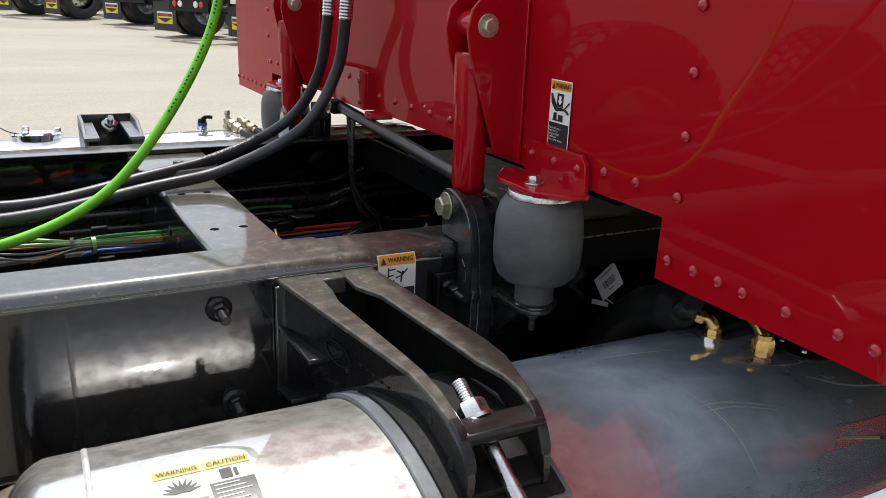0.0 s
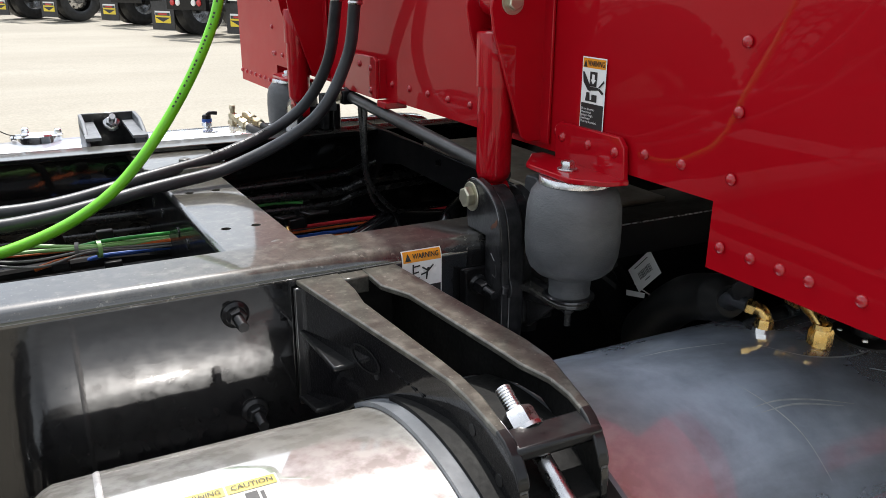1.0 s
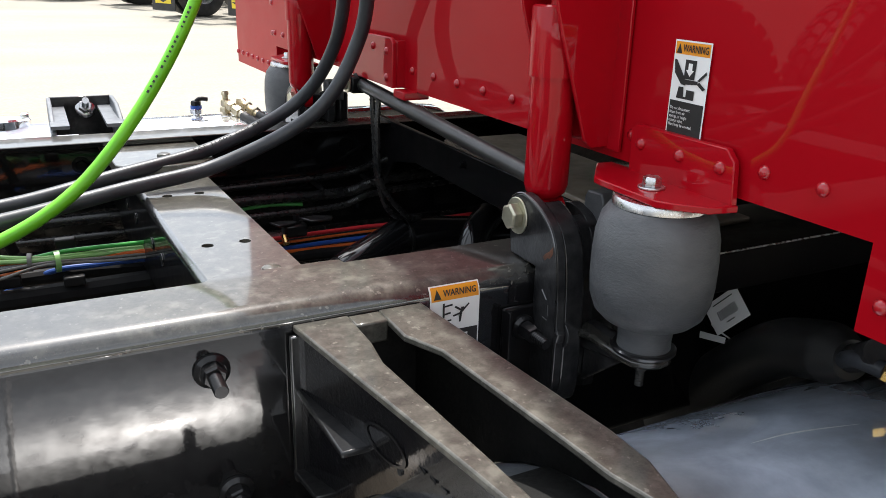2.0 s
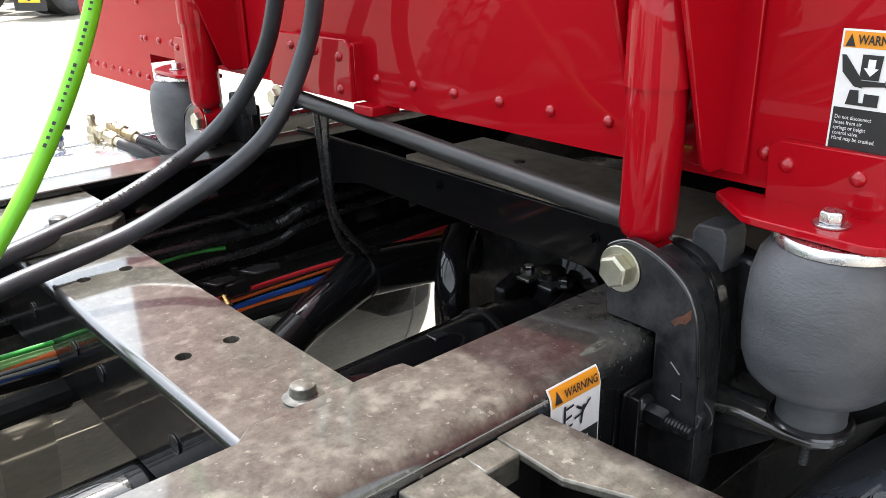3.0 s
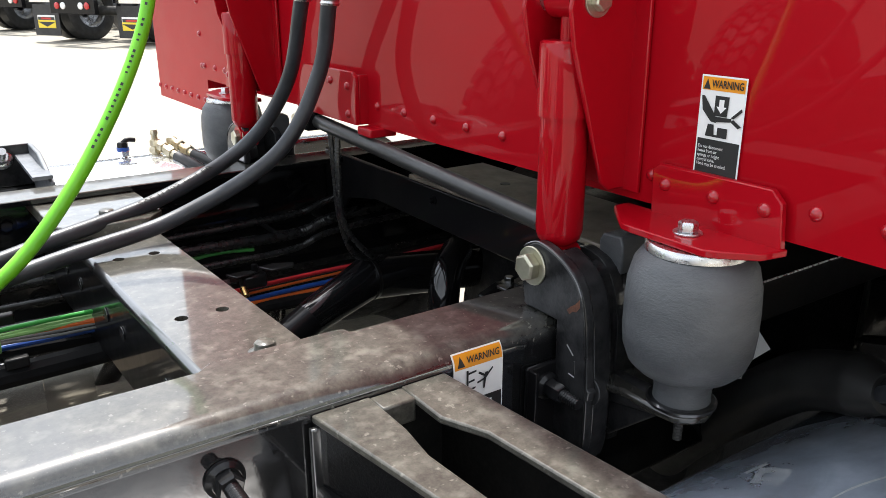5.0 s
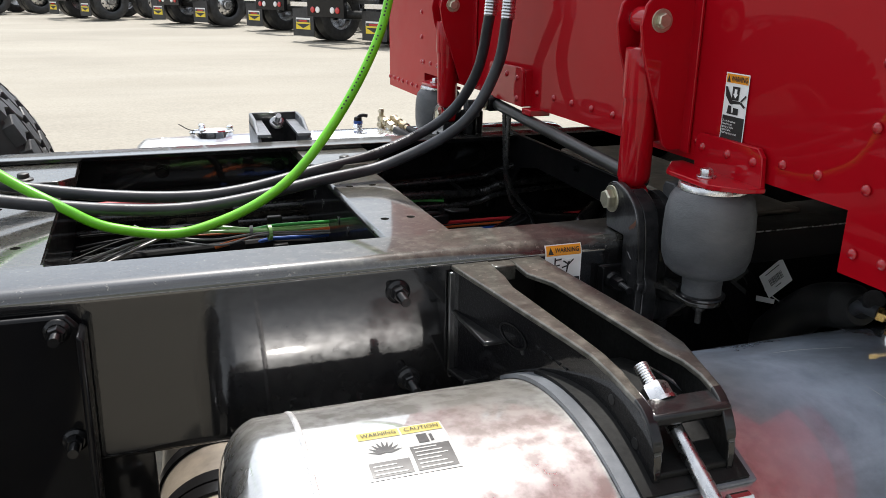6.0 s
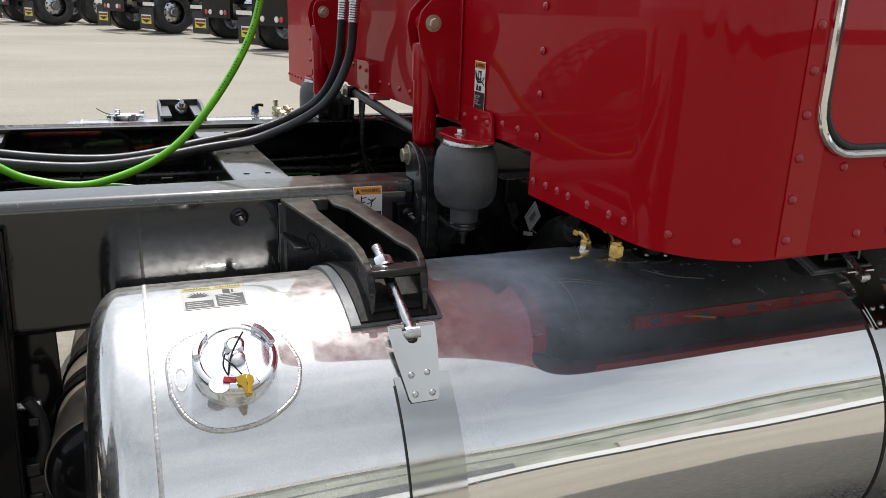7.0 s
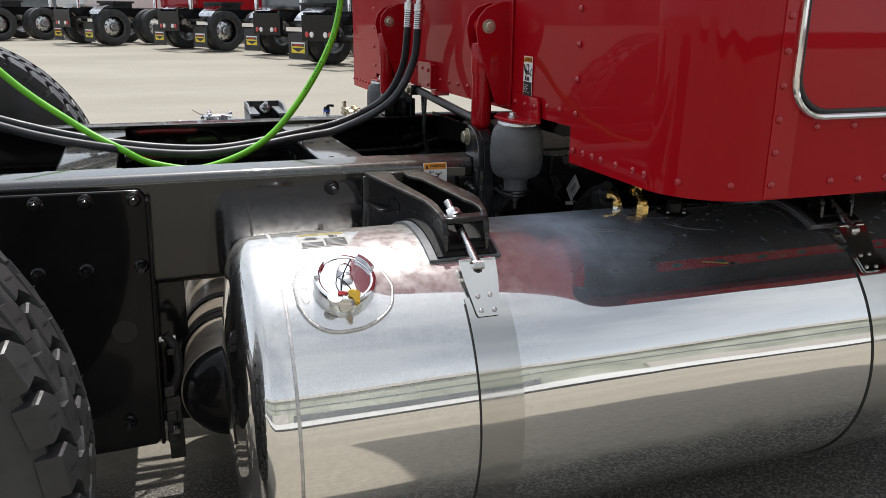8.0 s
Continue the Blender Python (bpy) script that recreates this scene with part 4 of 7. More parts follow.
# ---- tank hangers ----
def tank_hanger(dx, words):
    """Box-shaped casting from the rail to the tank's crown, open at the top and the end."""
    th = thing("tank_hanger", words, "tank bracket", (0.14 + dx, -0.2, 0.95), "tank hangers")
    def bent(y, knee, a, b, c):
        return dx + (a + (b - a) * (-y / knee) if -y < knee else b + (c - b) * ((-y - knee) / (0.432 - knee)))
    def xl(y):
        return bent(y, 0.31, 0.077, 0.128, 0.121)
    def xr(y):
        return bent(y, 0.29, 0.204, 0.236, 0.206)
    def saddle(y):
        return TZ + math.sqrt(max(0.0, (TR + 0.0075) ** 2 - (y - TY) ** 2))
    ys_ = [0.0, -0.03, -0.06, -0.10, -0.14, -0.18, -0.22, -0.26, -0.30, -0.335, -0.365, -0.388, -0.400, -0.410, -0.418, -0.424, -0.428, -0.431]
    def top(y):
        f = min(1.0, max(0.0, -0.386 - y) / 0.0460)
        return 1.008 - max(0.0, -0.27 - y) * 0.03 - 0.046 * (1.0 - math.sqrt(1.0 - f * f))
    for fx, w, name in ((xl, 0.008, "side_plate"), (xr, -0.008, "side_plate")):
        bm = B()
        low = lambda y: max(0.845 if y > -0.06 else 0.0, saddle(y)) if y < -0.03 else 0.84
        rows = []
        for y in ys_:
            x = fx(y)
            zl = min(low(y), top(y) - 0.012)
            rows.append([bm.verts.new(p) for p in ((x, y, zl), (x + w, y, zl), (x + w, y, top(y)), (x, y, top(y)))])
        for p, q in zip(rows, rows[1:]):
            for k in range(4):
                bm.faces.new((p[k], p[(k + 1) % 4], q[(k + 1) % 4], q[k]))
        bm.faces.new(rows[0][::-1])
        bm.faces.new(rows[-1])
        flank = part(name, bm, WEB, th, "glossy black flank", bevel=0.0015)
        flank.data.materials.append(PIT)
        # inner faces take the darkened copy, so their shade is painted
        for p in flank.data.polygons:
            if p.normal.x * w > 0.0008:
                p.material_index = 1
    # top flanges round the slot
    def strip(inner, outer, label=""):
        bm = B()
        rows = []
        for y in ys_[:17]:
            rows.append([bm.verts.new(p) for p in ((outer(y), y, top(y) - 0.003), (inner(y), y, top(y) - 0.003), (inner(y), y, top(y) + 0.004), (outer(y), y, top(y) + 0.004))])
        for p, q in zip(rows, rows[1:]):
            for k in range(4):
                bm.faces.new((p[k], p[(k + 1) % 4], q[(k + 1) % 4], q[k]))
        bm.faces.new(rows[0][::-1])
        bm.faces.new(rows[-1])
        rim = part("top_flange", bm, DUSTY, th, "dusty worn top edge", bevel=0.002)
        rim.data.materials.append(CASTBLACK)
        for p in rim.data.polygons:                       # the rounded end carries no dust
            if p.center.y + ORIGIN[th.name].y < -0.389:
                p.material_index = 1
    wide = lambda y: 0.0 if y > -0.062 else (1.0 if y < -0.10 else (-0.062 - y) / 0.038)
    # the rims narrow to the plate's own thickness at the rounded end
    slim = lambda y: min(1.0, max(0.0, (-y - 0.30) / 0.075))
    strip(lambda y: (dx + 0.129 - 0.005 * wide(y) + max(0.0, -y - 0.10) * 0.082) * (1 - slim(y)) + (xl(y) + 0.010) * slim(y), lambda y: xl(y) - 0.001)
    strip(lambda y: (dx + 0.160 + 0.018 * wide(y) + max(0.0, -y - 0.10) * 0.110) * (1 - slim(y)) + (xr(y) - 0.010) * slim(y), lambda y: xr(y) + 0.001)
    part("back_bridge", box(B(), dx + 0.1285, dx + 0.1605, -0.024, -0.001, 0.99, 1.0115), DUSTY, th, bevel=0.002)
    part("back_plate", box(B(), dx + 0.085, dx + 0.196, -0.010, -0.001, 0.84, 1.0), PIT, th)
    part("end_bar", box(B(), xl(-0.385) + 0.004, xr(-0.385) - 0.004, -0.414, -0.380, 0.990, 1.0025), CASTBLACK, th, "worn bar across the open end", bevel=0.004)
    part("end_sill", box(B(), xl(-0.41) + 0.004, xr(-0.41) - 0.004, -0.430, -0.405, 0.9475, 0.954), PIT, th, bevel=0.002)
    bm = B()
    for a0, a1 in ((-20, 25.0),):
        arc_band(bm, dx + 0.106, dx + 0.218, a0, a1, 0.006, 0.004)
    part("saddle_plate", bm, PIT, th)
    part("saddle_pad", arc_band(B(), dx + 0.092, dx + 0.226, -34, 25.5, 0.0008, 0.005), PAD, th, "grey rubber saddle pad")
    # web ribs, casting boss, and black discs for shaded holes on the flank
    for y, z in ((-0.175, 0.960), (-0.344, 0.984), (-0.395, 0.966)):
        bm = cyl(B(), (xl(y) - 0.0008, y, z), (xl(y) + 0.004, y, z), 0.0055 if y < -0.2 else 0.004, seg=20)
        part("hole", bm, INK, th)
    bm = B()
    prism(bm, [(-0.005, 0.950), (-0.005, 0.944), (-0.130, 0.950), (-0.130, 0.956)], "x", dx + 0.075, dx + 0.104)
    part("shelf_rib", bm, CASTBLACK, th, "cast shelf rib", bevel=0.002)
    part("upright_flange", prism(B(), [(-0.004, 0.850), (-0.010, 0.850), (-0.010, 1.004), (-0.004, 1.004)], "x", dx + 0.071, dx + 0.084), EDGE, th, bevel=0.0015)
    part("foot_rib", prism(B(), [(-0.004, 0.862), (-0.004, 0.856), (-0.075, 0.872), (-0.075, 0.878)], "x", dx + 0.070, dx + 0.090), CASTBLACK, th, bevel=0.0015)
    bm = B()
    for i in range(24):                                   # raised oval foundry mark
        a0, a1 = 2 * math.pi * i / 24, 2 * math.pi * (i + 1) / 24
        q = []
        for a, k in ((a0, 1.0), (a1, 1.0), (a1, 0.86), (a0, 0.86)):
            y = -0.155 + 0.030 * math.cos(a) * k
            z = 0.972 + 0.014 * math.sin(a) * k
            q.append(bm.verts.new((xl(y) - 0.0012, y, z)))
        bm.faces.new(q)
    for i in range(5):
        y = -0.205 - i * 0.013
        box(bm, xl(y) - 0.0008, xl(y), y - 0.0045, y + 0.0045, 0.9775 - i * 0.0005, 0.9797 - i * 0.0005)
    part("foundry_mark", bm, CASTBLACK, th)
    return th


hanger = tank_hanger(0.0, "black cast tank hanger with a dusty top and open slot")
tank_hanger(0.83, "black cast tank hanger in the shade of the cab")

# ---- filler neck and cap ----
CAPX, CAPA = -0.067, 32.3
capn = (on_tank(CAPX, CAPA) - Vector((CAPX, TY, TZ))).normalized()
capu = Vector((1, 0, 0))
capv = capn.cross(capu)
cap_at = on_tank(CAPX - 0.002, CAPA + 0.8)
bm = B()
ring = []
pad = [(-0.080, -0.030), (-0.080, 0.020), (-0.062, 0.045), (-0.02, 0.062), (0.03, 0.060), (0.058, 0.042), (0.076, 0.0), (0.076, -0.025),
       (0.064, -0.054), (0.03, -0.077), (-0.010, -0.084), (-0.042, -0.079), (-0.066, -0.060)]


def drape(u, v, lift):
    x = CAPX + u
    a = CAPA - math.degrees(v / TR)
    return on_tank(x, a, lift)


pad_pts = path([(*p, 0) for p in pad + pad[:1]], 5)[:-1]
lo = [bm.verts.new(drape(p.x, p.y, 0.0)) for p in pad_pts]
hi = [bm.verts.new(drape(p.x * 0.98, p.y * 0.98, 0.004)) for p in pad_pts]
inn = [bm.verts.new(drape(p.x * 0.55, p.y * 0.55, 0.0055)) for p in pad_pts]
mid = bm.verts.new(drape(0, 0, 0.006))
k = len(pad_pts)
for i in range(k):
    j = (i + 1) % k
    bm.faces.new((lo[i], lo[j], hi[j], hi[i]))
    bm.faces.new((hi[i], hi[j], inn[j], inn[i]))
    bm.faces.new((inn[i], inn[j], mid))
th = part("filler_neck", bm, ALU, tank, "welded filler neck with a chrome cap", smooth=50)
random.seed(5)
wob = [random.uniform(0.8, 1.25) for _ in range(500)]
bm = tube(B(), [drape(p.x * 1.01, p.y * 1.01, 0.0015) for p in path([(*p, 0) for p in pad + pad[:1]], 36)], 0.0030, 8, lambda i: (0.9 + 0.1 * wob[i % 500]) * (1.0 + 0.07 * math.sin(i * 1.25)))
part("weld_bead", bm, WELD, th, "rippled weld bead")
part("neck", revolve(B(), [(0.051, 0.0), (0.051, 0.016), (0.047, 0.018), (0, 0.018)], cap_at, capn, 48), ALU, th)
prof = [(0, 0.016), (0.0505, 0.014), (0.052, 0.016), (0.052, 0.023), (0.050, 0.027), (0.046, 0.0285), (0.043, 0.028), (0.0415, 0.0265), (0.012, 0.0285), (0, 0.0285)]
part("cap", revolve(B(), prof, cap_at, capn, 64), CHROME, th, "chrome cap with turned rim")
for a in (35, 155, 275):
    bm = B()
    rows = []
    for i in range(9):
        t_ = radians(a - 22 + 44 * i / 8)
        d = capu * math.cos(t_) + capv * math.sin(t_)
        rows.append([bm.verts.new(cap_at + d * r + capn * h) for r, h in ((0.0525, 0.028), (0.043, 0.0285), (0.0435, 0.0365), (0.052, 0.0355))])
    for p, q in zip(rows, rows[1:]):
        for kk in range(4):
            bm.faces.new((p[kk], p[(kk + 1) % 4], q[(kk + 1) % 4], q[kk]))
    bm.faces.new(rows[0][::-1])
    bm.faces.new(rows[-1])
    part("grip_lug", bm, CHROME, th, bevel=0.0015)
o_ = cap_at + capn * 0.0285 + capv * 0.014
part("lock_barrel", revolve(B(), [(0.0125, 0), (0.0125, 0.006), (0.0095, 0.0075), (0.0085, 0.006), (0, 0.006)], o_, capn, 32), CHROME, th)
o_ = cap_at + capn * 0.0285 + capv * (-0.008)
bm = revolve(B(), [(0.0105, 0), (0.0105, 0.008), (0.007, 0.010), (0, 0.010)], o_, capn, 28)
part("lock_flap", bm, STEEL, th)
pq = []
for u, v in ((-0.010, -0.002), (0.010, -0.002), (0.013, -0.034), (-0.013, -0.034)):
    pq.append((u, v))
bm = B()
for h in (0.0285, 0.0335):
    bm.faces.new([bm.verts.new(cap_at + capu * u + capv * v + capn * h) for u, v in pq])
v = list(bm.verts)
for i in range(4):
    bm.faces.new((v[i], v[(i + 1) % 4], v[4 + (i + 1) % 4], v[4 + i]))
part("hasp", bm, STEEL, th, bevel=0.001)
bm = tube(B(), path([cap_at + capn * 0.034 + capu * -0.013 + capv * -0.030, cap_at + capn * 0.040 + capu * -0.006 + capv * -0.005, cap_at + capn * 0.047 + capu * 0.006 + capv * 0.014, cap_at + capn * 0.050 + capu * 0.011 + capv * 0.020], 6), 0.0011, 6)
part("cable_tie", bm, PLASTIC, th, "black cable tie")
turn = Matrix((capu, capv, capn)).transposed().to_4x4()
for du, dv, dh, rx_, ry_, rz_ in ((0.006, -0.047, 0.036, 12, 18, 6), (0.010, -0.048, 0.039, -8, 24, -10), (0.003, -0.050, 0.041, 10, -20, 16)):
    bm = prism(B(), [(-0.0028, -0.016), (0.0028, -0.016), (0.0032, 0.000), (0.0058, 0.004), (0.0048, 0.011), (0.002, 0.013), (-0.002, 0.013), (-0.0048, 0.011), (-0.0058, 0.004), (-0.0032, 0.000)], "z", -0.0010, 0.0010)
    bm.transform(Matrix.Translation(cap_at + capu * du + capv * dv + capn * dh) @ turn @ pose(0, 0, 0, rx_, ry_, rz_))
    part("tag", bm, GOLD, th, "small yellow key tag", bevel=0.0006)
bm = tube(B(), path([cap_at + capn * 0.038 + capu * 0.003 + capv * -0.034, cap_at + capn * 0.046 + capu * -0.008 + capv * -0.022, cap_at + capn * 0.040 + capu * -0.016 + capv * -0.006, cap_at + capn * 0.036 + capu * -0.012 + capv * 0.010], 6), 0.0010, 6)
part("tag_wire", bm, PLASTIC, th)
bm = box(B(), -0.0075, 0.0075, -0.0036, 0.0036, -0.0010, 0.0010)
bm.transform(Matrix.Translation(cap_at + capu * -0.012 + capv * -0.037 + capn * 0.035) @ turn @ pose(0, 0, 0, 10, 0, -14))
part("seal_tab", bm, TUBE_RED, th, "small red seal tab", bevel=0.0006)
bm = revolve(B(), [(0, 0), (0.0125, 0), (0.0132, 0.001), (0.0125, 0.002), (0, 0.002)], cap_at + capu * -0.024 + capv * -0.040 + capn * 0.031, capn, 24)
part("seal_disc", bm, STEEL, th)
bm = B()
for i in range(28):
    a0, a1 = 2 * math.pi * i / 28, 2 * math.pi * (i + 1) / 28
    q = []
    for a, kk in ((a0, 1.0), (a1, 1.0), (a1, 0.84), (a0, 0.84)):
        q.append(bm.verts.new(drape(-0.068 + 0.0075 * math.cos(a) * kk, -0.012 + 0.017 * math.sin(a) * kk, 0.0062)))
    bm.faces.new(q)
part("oval_mark", bm, WELD, th)


# long pale scratches rubbed into the tank's film
for marks in (((0.42, 14.6), (0.455, 14.8), (0.494, 17.1), (0.534, 20.7)), ((0.424, 16.2), (0.47, 16.8), (0.52, 20.4)), ((0.388, -10.8), (0.433, -9.9), (0.494, -6.6)), ((0.432, 7.4), (0.445, 21.1), (0.437, 32.5)),
              ((0.52, -2.0), (0.55, 6.0), (0.60, 9.5), (0.66, 9.0)), ((0.60, 14.0), (0.64, 19.0), (0.70, 22.0))):
    run = path([Vector((x, a, 0)) for x, a in marks], 10)
    bm = B()
    rows = []
    for i, p in enumerate(run):
        w_ = 0.0013 * math.sin(math.pi * (i + 0.3) / len(run)) + 0.0002
        rows.append([bm.verts.new(on_tank(p.x + dx_, p.y + da_, 0.0003)) for dx_, da_ in ((-w_ * 0.5, w_ * 150), (w_ * 0.5, -w_ * 150))])
    for p, q in zip(rows, rows[1:]):
        bm.faces.new((p[0], p[1], q[1], q[0]))
    part("scratch", bm, SCRATCH, tank, "pale scratch in the dusty film")

# ---- warning decal on the tank ----
def sheet(bm, f, u0, u1, v0, v1, lift, n=6):
    """A thin patch laid on a surface by f(u, v, lift)."""
    g = [[bm.verts.new(f(u0 + (u1 - u0) * i / n, v0 + (v1 - v0) * j / n, lift)) for i in range(n + 1)] for j in range(n + 1)]
    for a, b in zip(g, g[1:]):
        for i in range(n):
            bm.faces.new((a[i], a[i + 1], b[i + 1], b[i]))
    return bm


def tank_uv(u, v, lift):
    return on_tank(u, 10.8 - math.degrees(v / TR), lift)


decal = thing("warning_decal", "pair of yellow and white warning labels on the tank", "label", on_tank(-0.078, 7.0))
part("backing", sheet(B(), tank_uv, -0.121, -0.035, 0.0, 0.073, 0.0006), MUTED_WHITE, decal)
for u0 in (-0.119, -0.077):
    part("header", sheet(B(), tank_uv, u0, u0 + 0.040, 0.058, 0.071, 0.001), MUTED_YELLOW, decal, "yellow header strip")
    bm = B()
    if u0 < -0.1:
        for i in range(9):                                   # burst picture
            a = radians(10 + i * 20)
            c = Vector((u0 + 0.02, 0.034))
            tip = c + Vector((math.cos(a) * 0.017, math.sin(a) * 0.019))
            l_ = c + Vector((math.cos(a + 0.35), math.sin(a + 0.35))) * 0.006
            r_ = c + Vector((math.cos(a - 0.35), math.sin(a - 0.35))) * 0.006
            bm.faces.new([bm.verts.new(tank_uv(p.x, p.y, 0.0011)) for p in (c, r_, tip, l_)])
    else:
        sheet(bm, tank_uv, u0 + 0.012, u0 + 0.022, 0.040, 0.054, 0.0011, 2)
        sheet(bm, tank_uv, u0 + 0.024, u0 + 0.027, 0.041, 0.052, 0.0011, 2)
    part("picture", bm, MUTED_INK, decal)
    part("text_block", sheet(B(), tank_uv, u0 + 0.001, u0 + 0.039, 0.003, 0.022 if u0 < -0.1 else 0.036, 0.001), MUTED_INK, decal, "dark block of small print")
    bm = B()
    for i in range(3 if u0 < -0.1 else 6):
        sheet(bm, tank_uv, u0 + 0.004, u0 + 0.034 - 0.004 * (i % 3), 0.0055 + i * 0.0052, 0.0070 + i * 0.0052, 0.0013, 3)
    part("print_line", bm, MUTED_WHITE, decal)
for i, (word, u0) in enumerate((("WARNING", -0.117), ("CAUTION", -0.075))):
    mid_p = tank_uv(u0 + 0.018, 0.0645, 0.0012)
    t_up = (tank_uv(u0, 0.07, 0.0012) - tank_uv(u0, 0.06, 0.0012))
    lettering("heading", word, 0.009, MUTED_INK, decal, tank_uv(u0 + 0.001, 0.0642, 0.0014), (1, 0, 0), t_up, width=0.034, lift=0.0004)

# ---- fittings on the tank crown ----
th = thing("fuel_fitting", "brass elbow fitting screwed into the tank crown", "pipe fitting", (0.560, -0.272, 0.957), "brass fittings")
b0 = Vector((0.560, -0.272, 0.957))
part("boss", cyl(B(), b0, b0 + Vector((0, 0, 0.008)), 0.0135), ALU, th)
bm = hexagon(B(), b0 + Vector((0, 0, 0.008)), (0, 0, 1), 0.0105, 0.010)
tube(bm, path([b0 + Vector((0, 0, 0.014)), b0 + Vector((0, 0, 0.020)), b0 + Vector((-0.003, 0.005, 0.027)), b0 + Vector((-0.011, 0.013, 0.031))], 6), 0.0075)
hexagon(bm, b0 + Vector((-0.008, 0.010, 0.029)), (-0.66, 0.72, 0.2), 0.0100, 0.010)
part("elbow", bm, BRASS, th, "brass elbow")
bm = tube(B(), path([b0 + Vector((-0.012, 0.014, 0.031)), b0 + Vector((-0.010, 0.045, 0.028)), b0 + Vector((0.012, 0.075, 0.008))], 8), 0.0085)
part("fuel_hose", bm, HOSE, th, "black hose leading under the cab")
th = thing("fuel_fitting", "brass valve with a knob on the tank crown", "pipe fitting", (0.584, -0.330, 0.957), "brass fittings")
b0 = Vector((0.584, -0.330, 0.957))
bm = hexagon(B(), b0 + Vector((0, 0, 0.004)), (0, 0, 1), 0.0135, 0.020)
cyl(bm, b0, b0 + Vector((0, 0, 0.03)), 0.0105)
part("valve_body", bm, BRASS, th)
bm = tube(B(), [b0 + Vector((0, 0, 0.026)), b0 + Vector((0.004, 0.016, 0.036)), b0 + Vector((0.01, 0.045, 0.042))], 0.008)
hexagon(bm, b0 + Vector((0.01, 0.04, 0.041)), (0.1, 0.98, 0.1), 0.0125, 0.016)
part("branch", bm, BRASS, th)
th = thing("level_sender", "round black fuel level sender bolted to the tank crown", "sender", (0.655, -0.33, 0.957))
b0 = Vector((0.655, -0.335, 0.957))
part("flange", revolve(B(), [(0, 0), (0.036, 0), (0.036, 0.004), (0.033, 0.006), (0, 0.006)], b0, (0, -0.1, 1), 40), PLASTIC, th)
part("housing", revolve(B(), [(0, 0.005), (0.016, 0.005), (0.014, 0.024), (0.010, 0.027), (0, 0.027)], b0, (0, -0.1, 1), 24), PLASTIC, th)
for i in range(5):
    a = 2 * math.pi * i / 5
    part("screw", revolve(B(), [(0, 0), (0.0038, 0), (0.003, 0.0025), (0, 0.003)], b0 + Vector((0.028 * math.cos(a), 0.028 * math.sin(a), 0.006)), (0, 0, 1), 12), STEEL, th)
th = thing("wire_tail", "yellow wire tail with a black plug under the cab", "wire", (0.80, -0.52, 1.04))
for k in (0, 1):
    bm = tube(B(), path([(0.79 + 0.006 * k, -0.505, 1.150), (0.80 + 0.008 * k, -0.52, 1.070), (0.797 + 0.004 * k, -0.52, 1.045)], 6), 0.0022, 8)
    part("wire", bm, YELLOW, th)
part("plug", cyl(B(), (0.799, -0.52, 1.046), (0.800, -0.52, 1.028), 0.0045), PLASTIC, th)


# ---- the cab ----
def wall_x(y):
    """The cab's back wall, skewed a little to line up in the camera's view."""
    return 0.42 - 0.025 * y


SIDE, MIRROR = -0.690, WIDE
CAB_LOW, CAB_MID, CAB_TOP = 1.069, 1.140, 2.98
cab = thing("truck_cab", "glossy red riveted truck cab standing over the frame rails", "truck cab", (1.3, WIDE / 2, 1.07))
half = [(wall_x(0.432), 0.432, CAB_MID), (wall_x(-0.297), -0.297, CAB_MID), (wall_x(-0.297), -0.297, CAB_LOW), (wall_x(-0.556), -0.556, CAB_LOW), (wall_x(-0.56), -0.56, CAB_LOW)]
for i in range(1, 46):
    a = radians(2 * i)
    half.append((wall_x(-0.56) + 0.13 - 0.13 * math.cos(a), -0.56 - 0.13 * math.sin(a), CAB_LOW))
half += [(0.572, SIDE, CAB_LOW), (2.5, SIDE, CAB_LOW)]
far_half = []
for x, y, z in half[1:4] + [(wall_x(-0.64), -0.640, CAB_LOW), (wall_x(-0.66) + 0.02, -0.672, CAB_LOW), (0.50, SIDE, CAB_LOW), half[-1]]:
    y2 = WIDE - y
    far_half.append((x - (0.025 * (y2 - y)) if x < 2 else x, y2, z))
outline = far_half[::-1] + half


def ripple(x, y, z):
    """Shallow upright creases where the sheet was rolled round the near corner; they die out towards the hem."""
    ax, ay = x - wall_x(-0.56) - 0.13, y + 0.56
    if ay > -1e-4 or ax > 1e-4:
        return x, y
    a = math.degrees(math.atan2(-ay, -ax))
    rise = min(1.0, max(0.0, (z - 1.11 - 0.05 * math.sin(a * 0.21)) / 0.16))
    d = 0.0012 * rise * math.sin(math.pi * min(1.0, max(0.0, (a - 24) / 66.0))) * math.sin(a * 0.42 + 0.7 * math.sin(a * 0.11) + 1.6 * (z - 1.2))
    k = 1.0 + d / 0.13
    return x - ax + ax * k, y - ay + ay * k


bm = B()
levels = [i / 26 for i in range(14)] + [0.62, 0.76, 0.9, 1.0]
shell = []
for k in levels:
    row = []
    for x, y, z in outline:
        zz = z + (CAB_TOP - z) * k
        row.append(bm.verts.new((*ripple(x, y, zz), zz)))
    shell.append(row)
for lo_, hi_ in zip(shell, shell[1:]):
    for i in range(len(outline)):
        j = (i + 1) % len(outline)
        if (Vector(outline[i][:2]) - Vector(outline[j][:2])).length > 1e-5:
            bm.faces.new((lo_[i], lo_[j], hi_[j], hi_[i]))
bmesh.ops.remove_doubles(bm, verts=bm.verts, dist=1e-6)
body = part("body", bm, PANEL, cab, "glossy red sheet-metal body", smooth=30)
bm = B()
bm.faces.new([bm.verts.new((p[0], p[1], CAB_TOP)) for p in outline if p[2] == CAB_LOW])
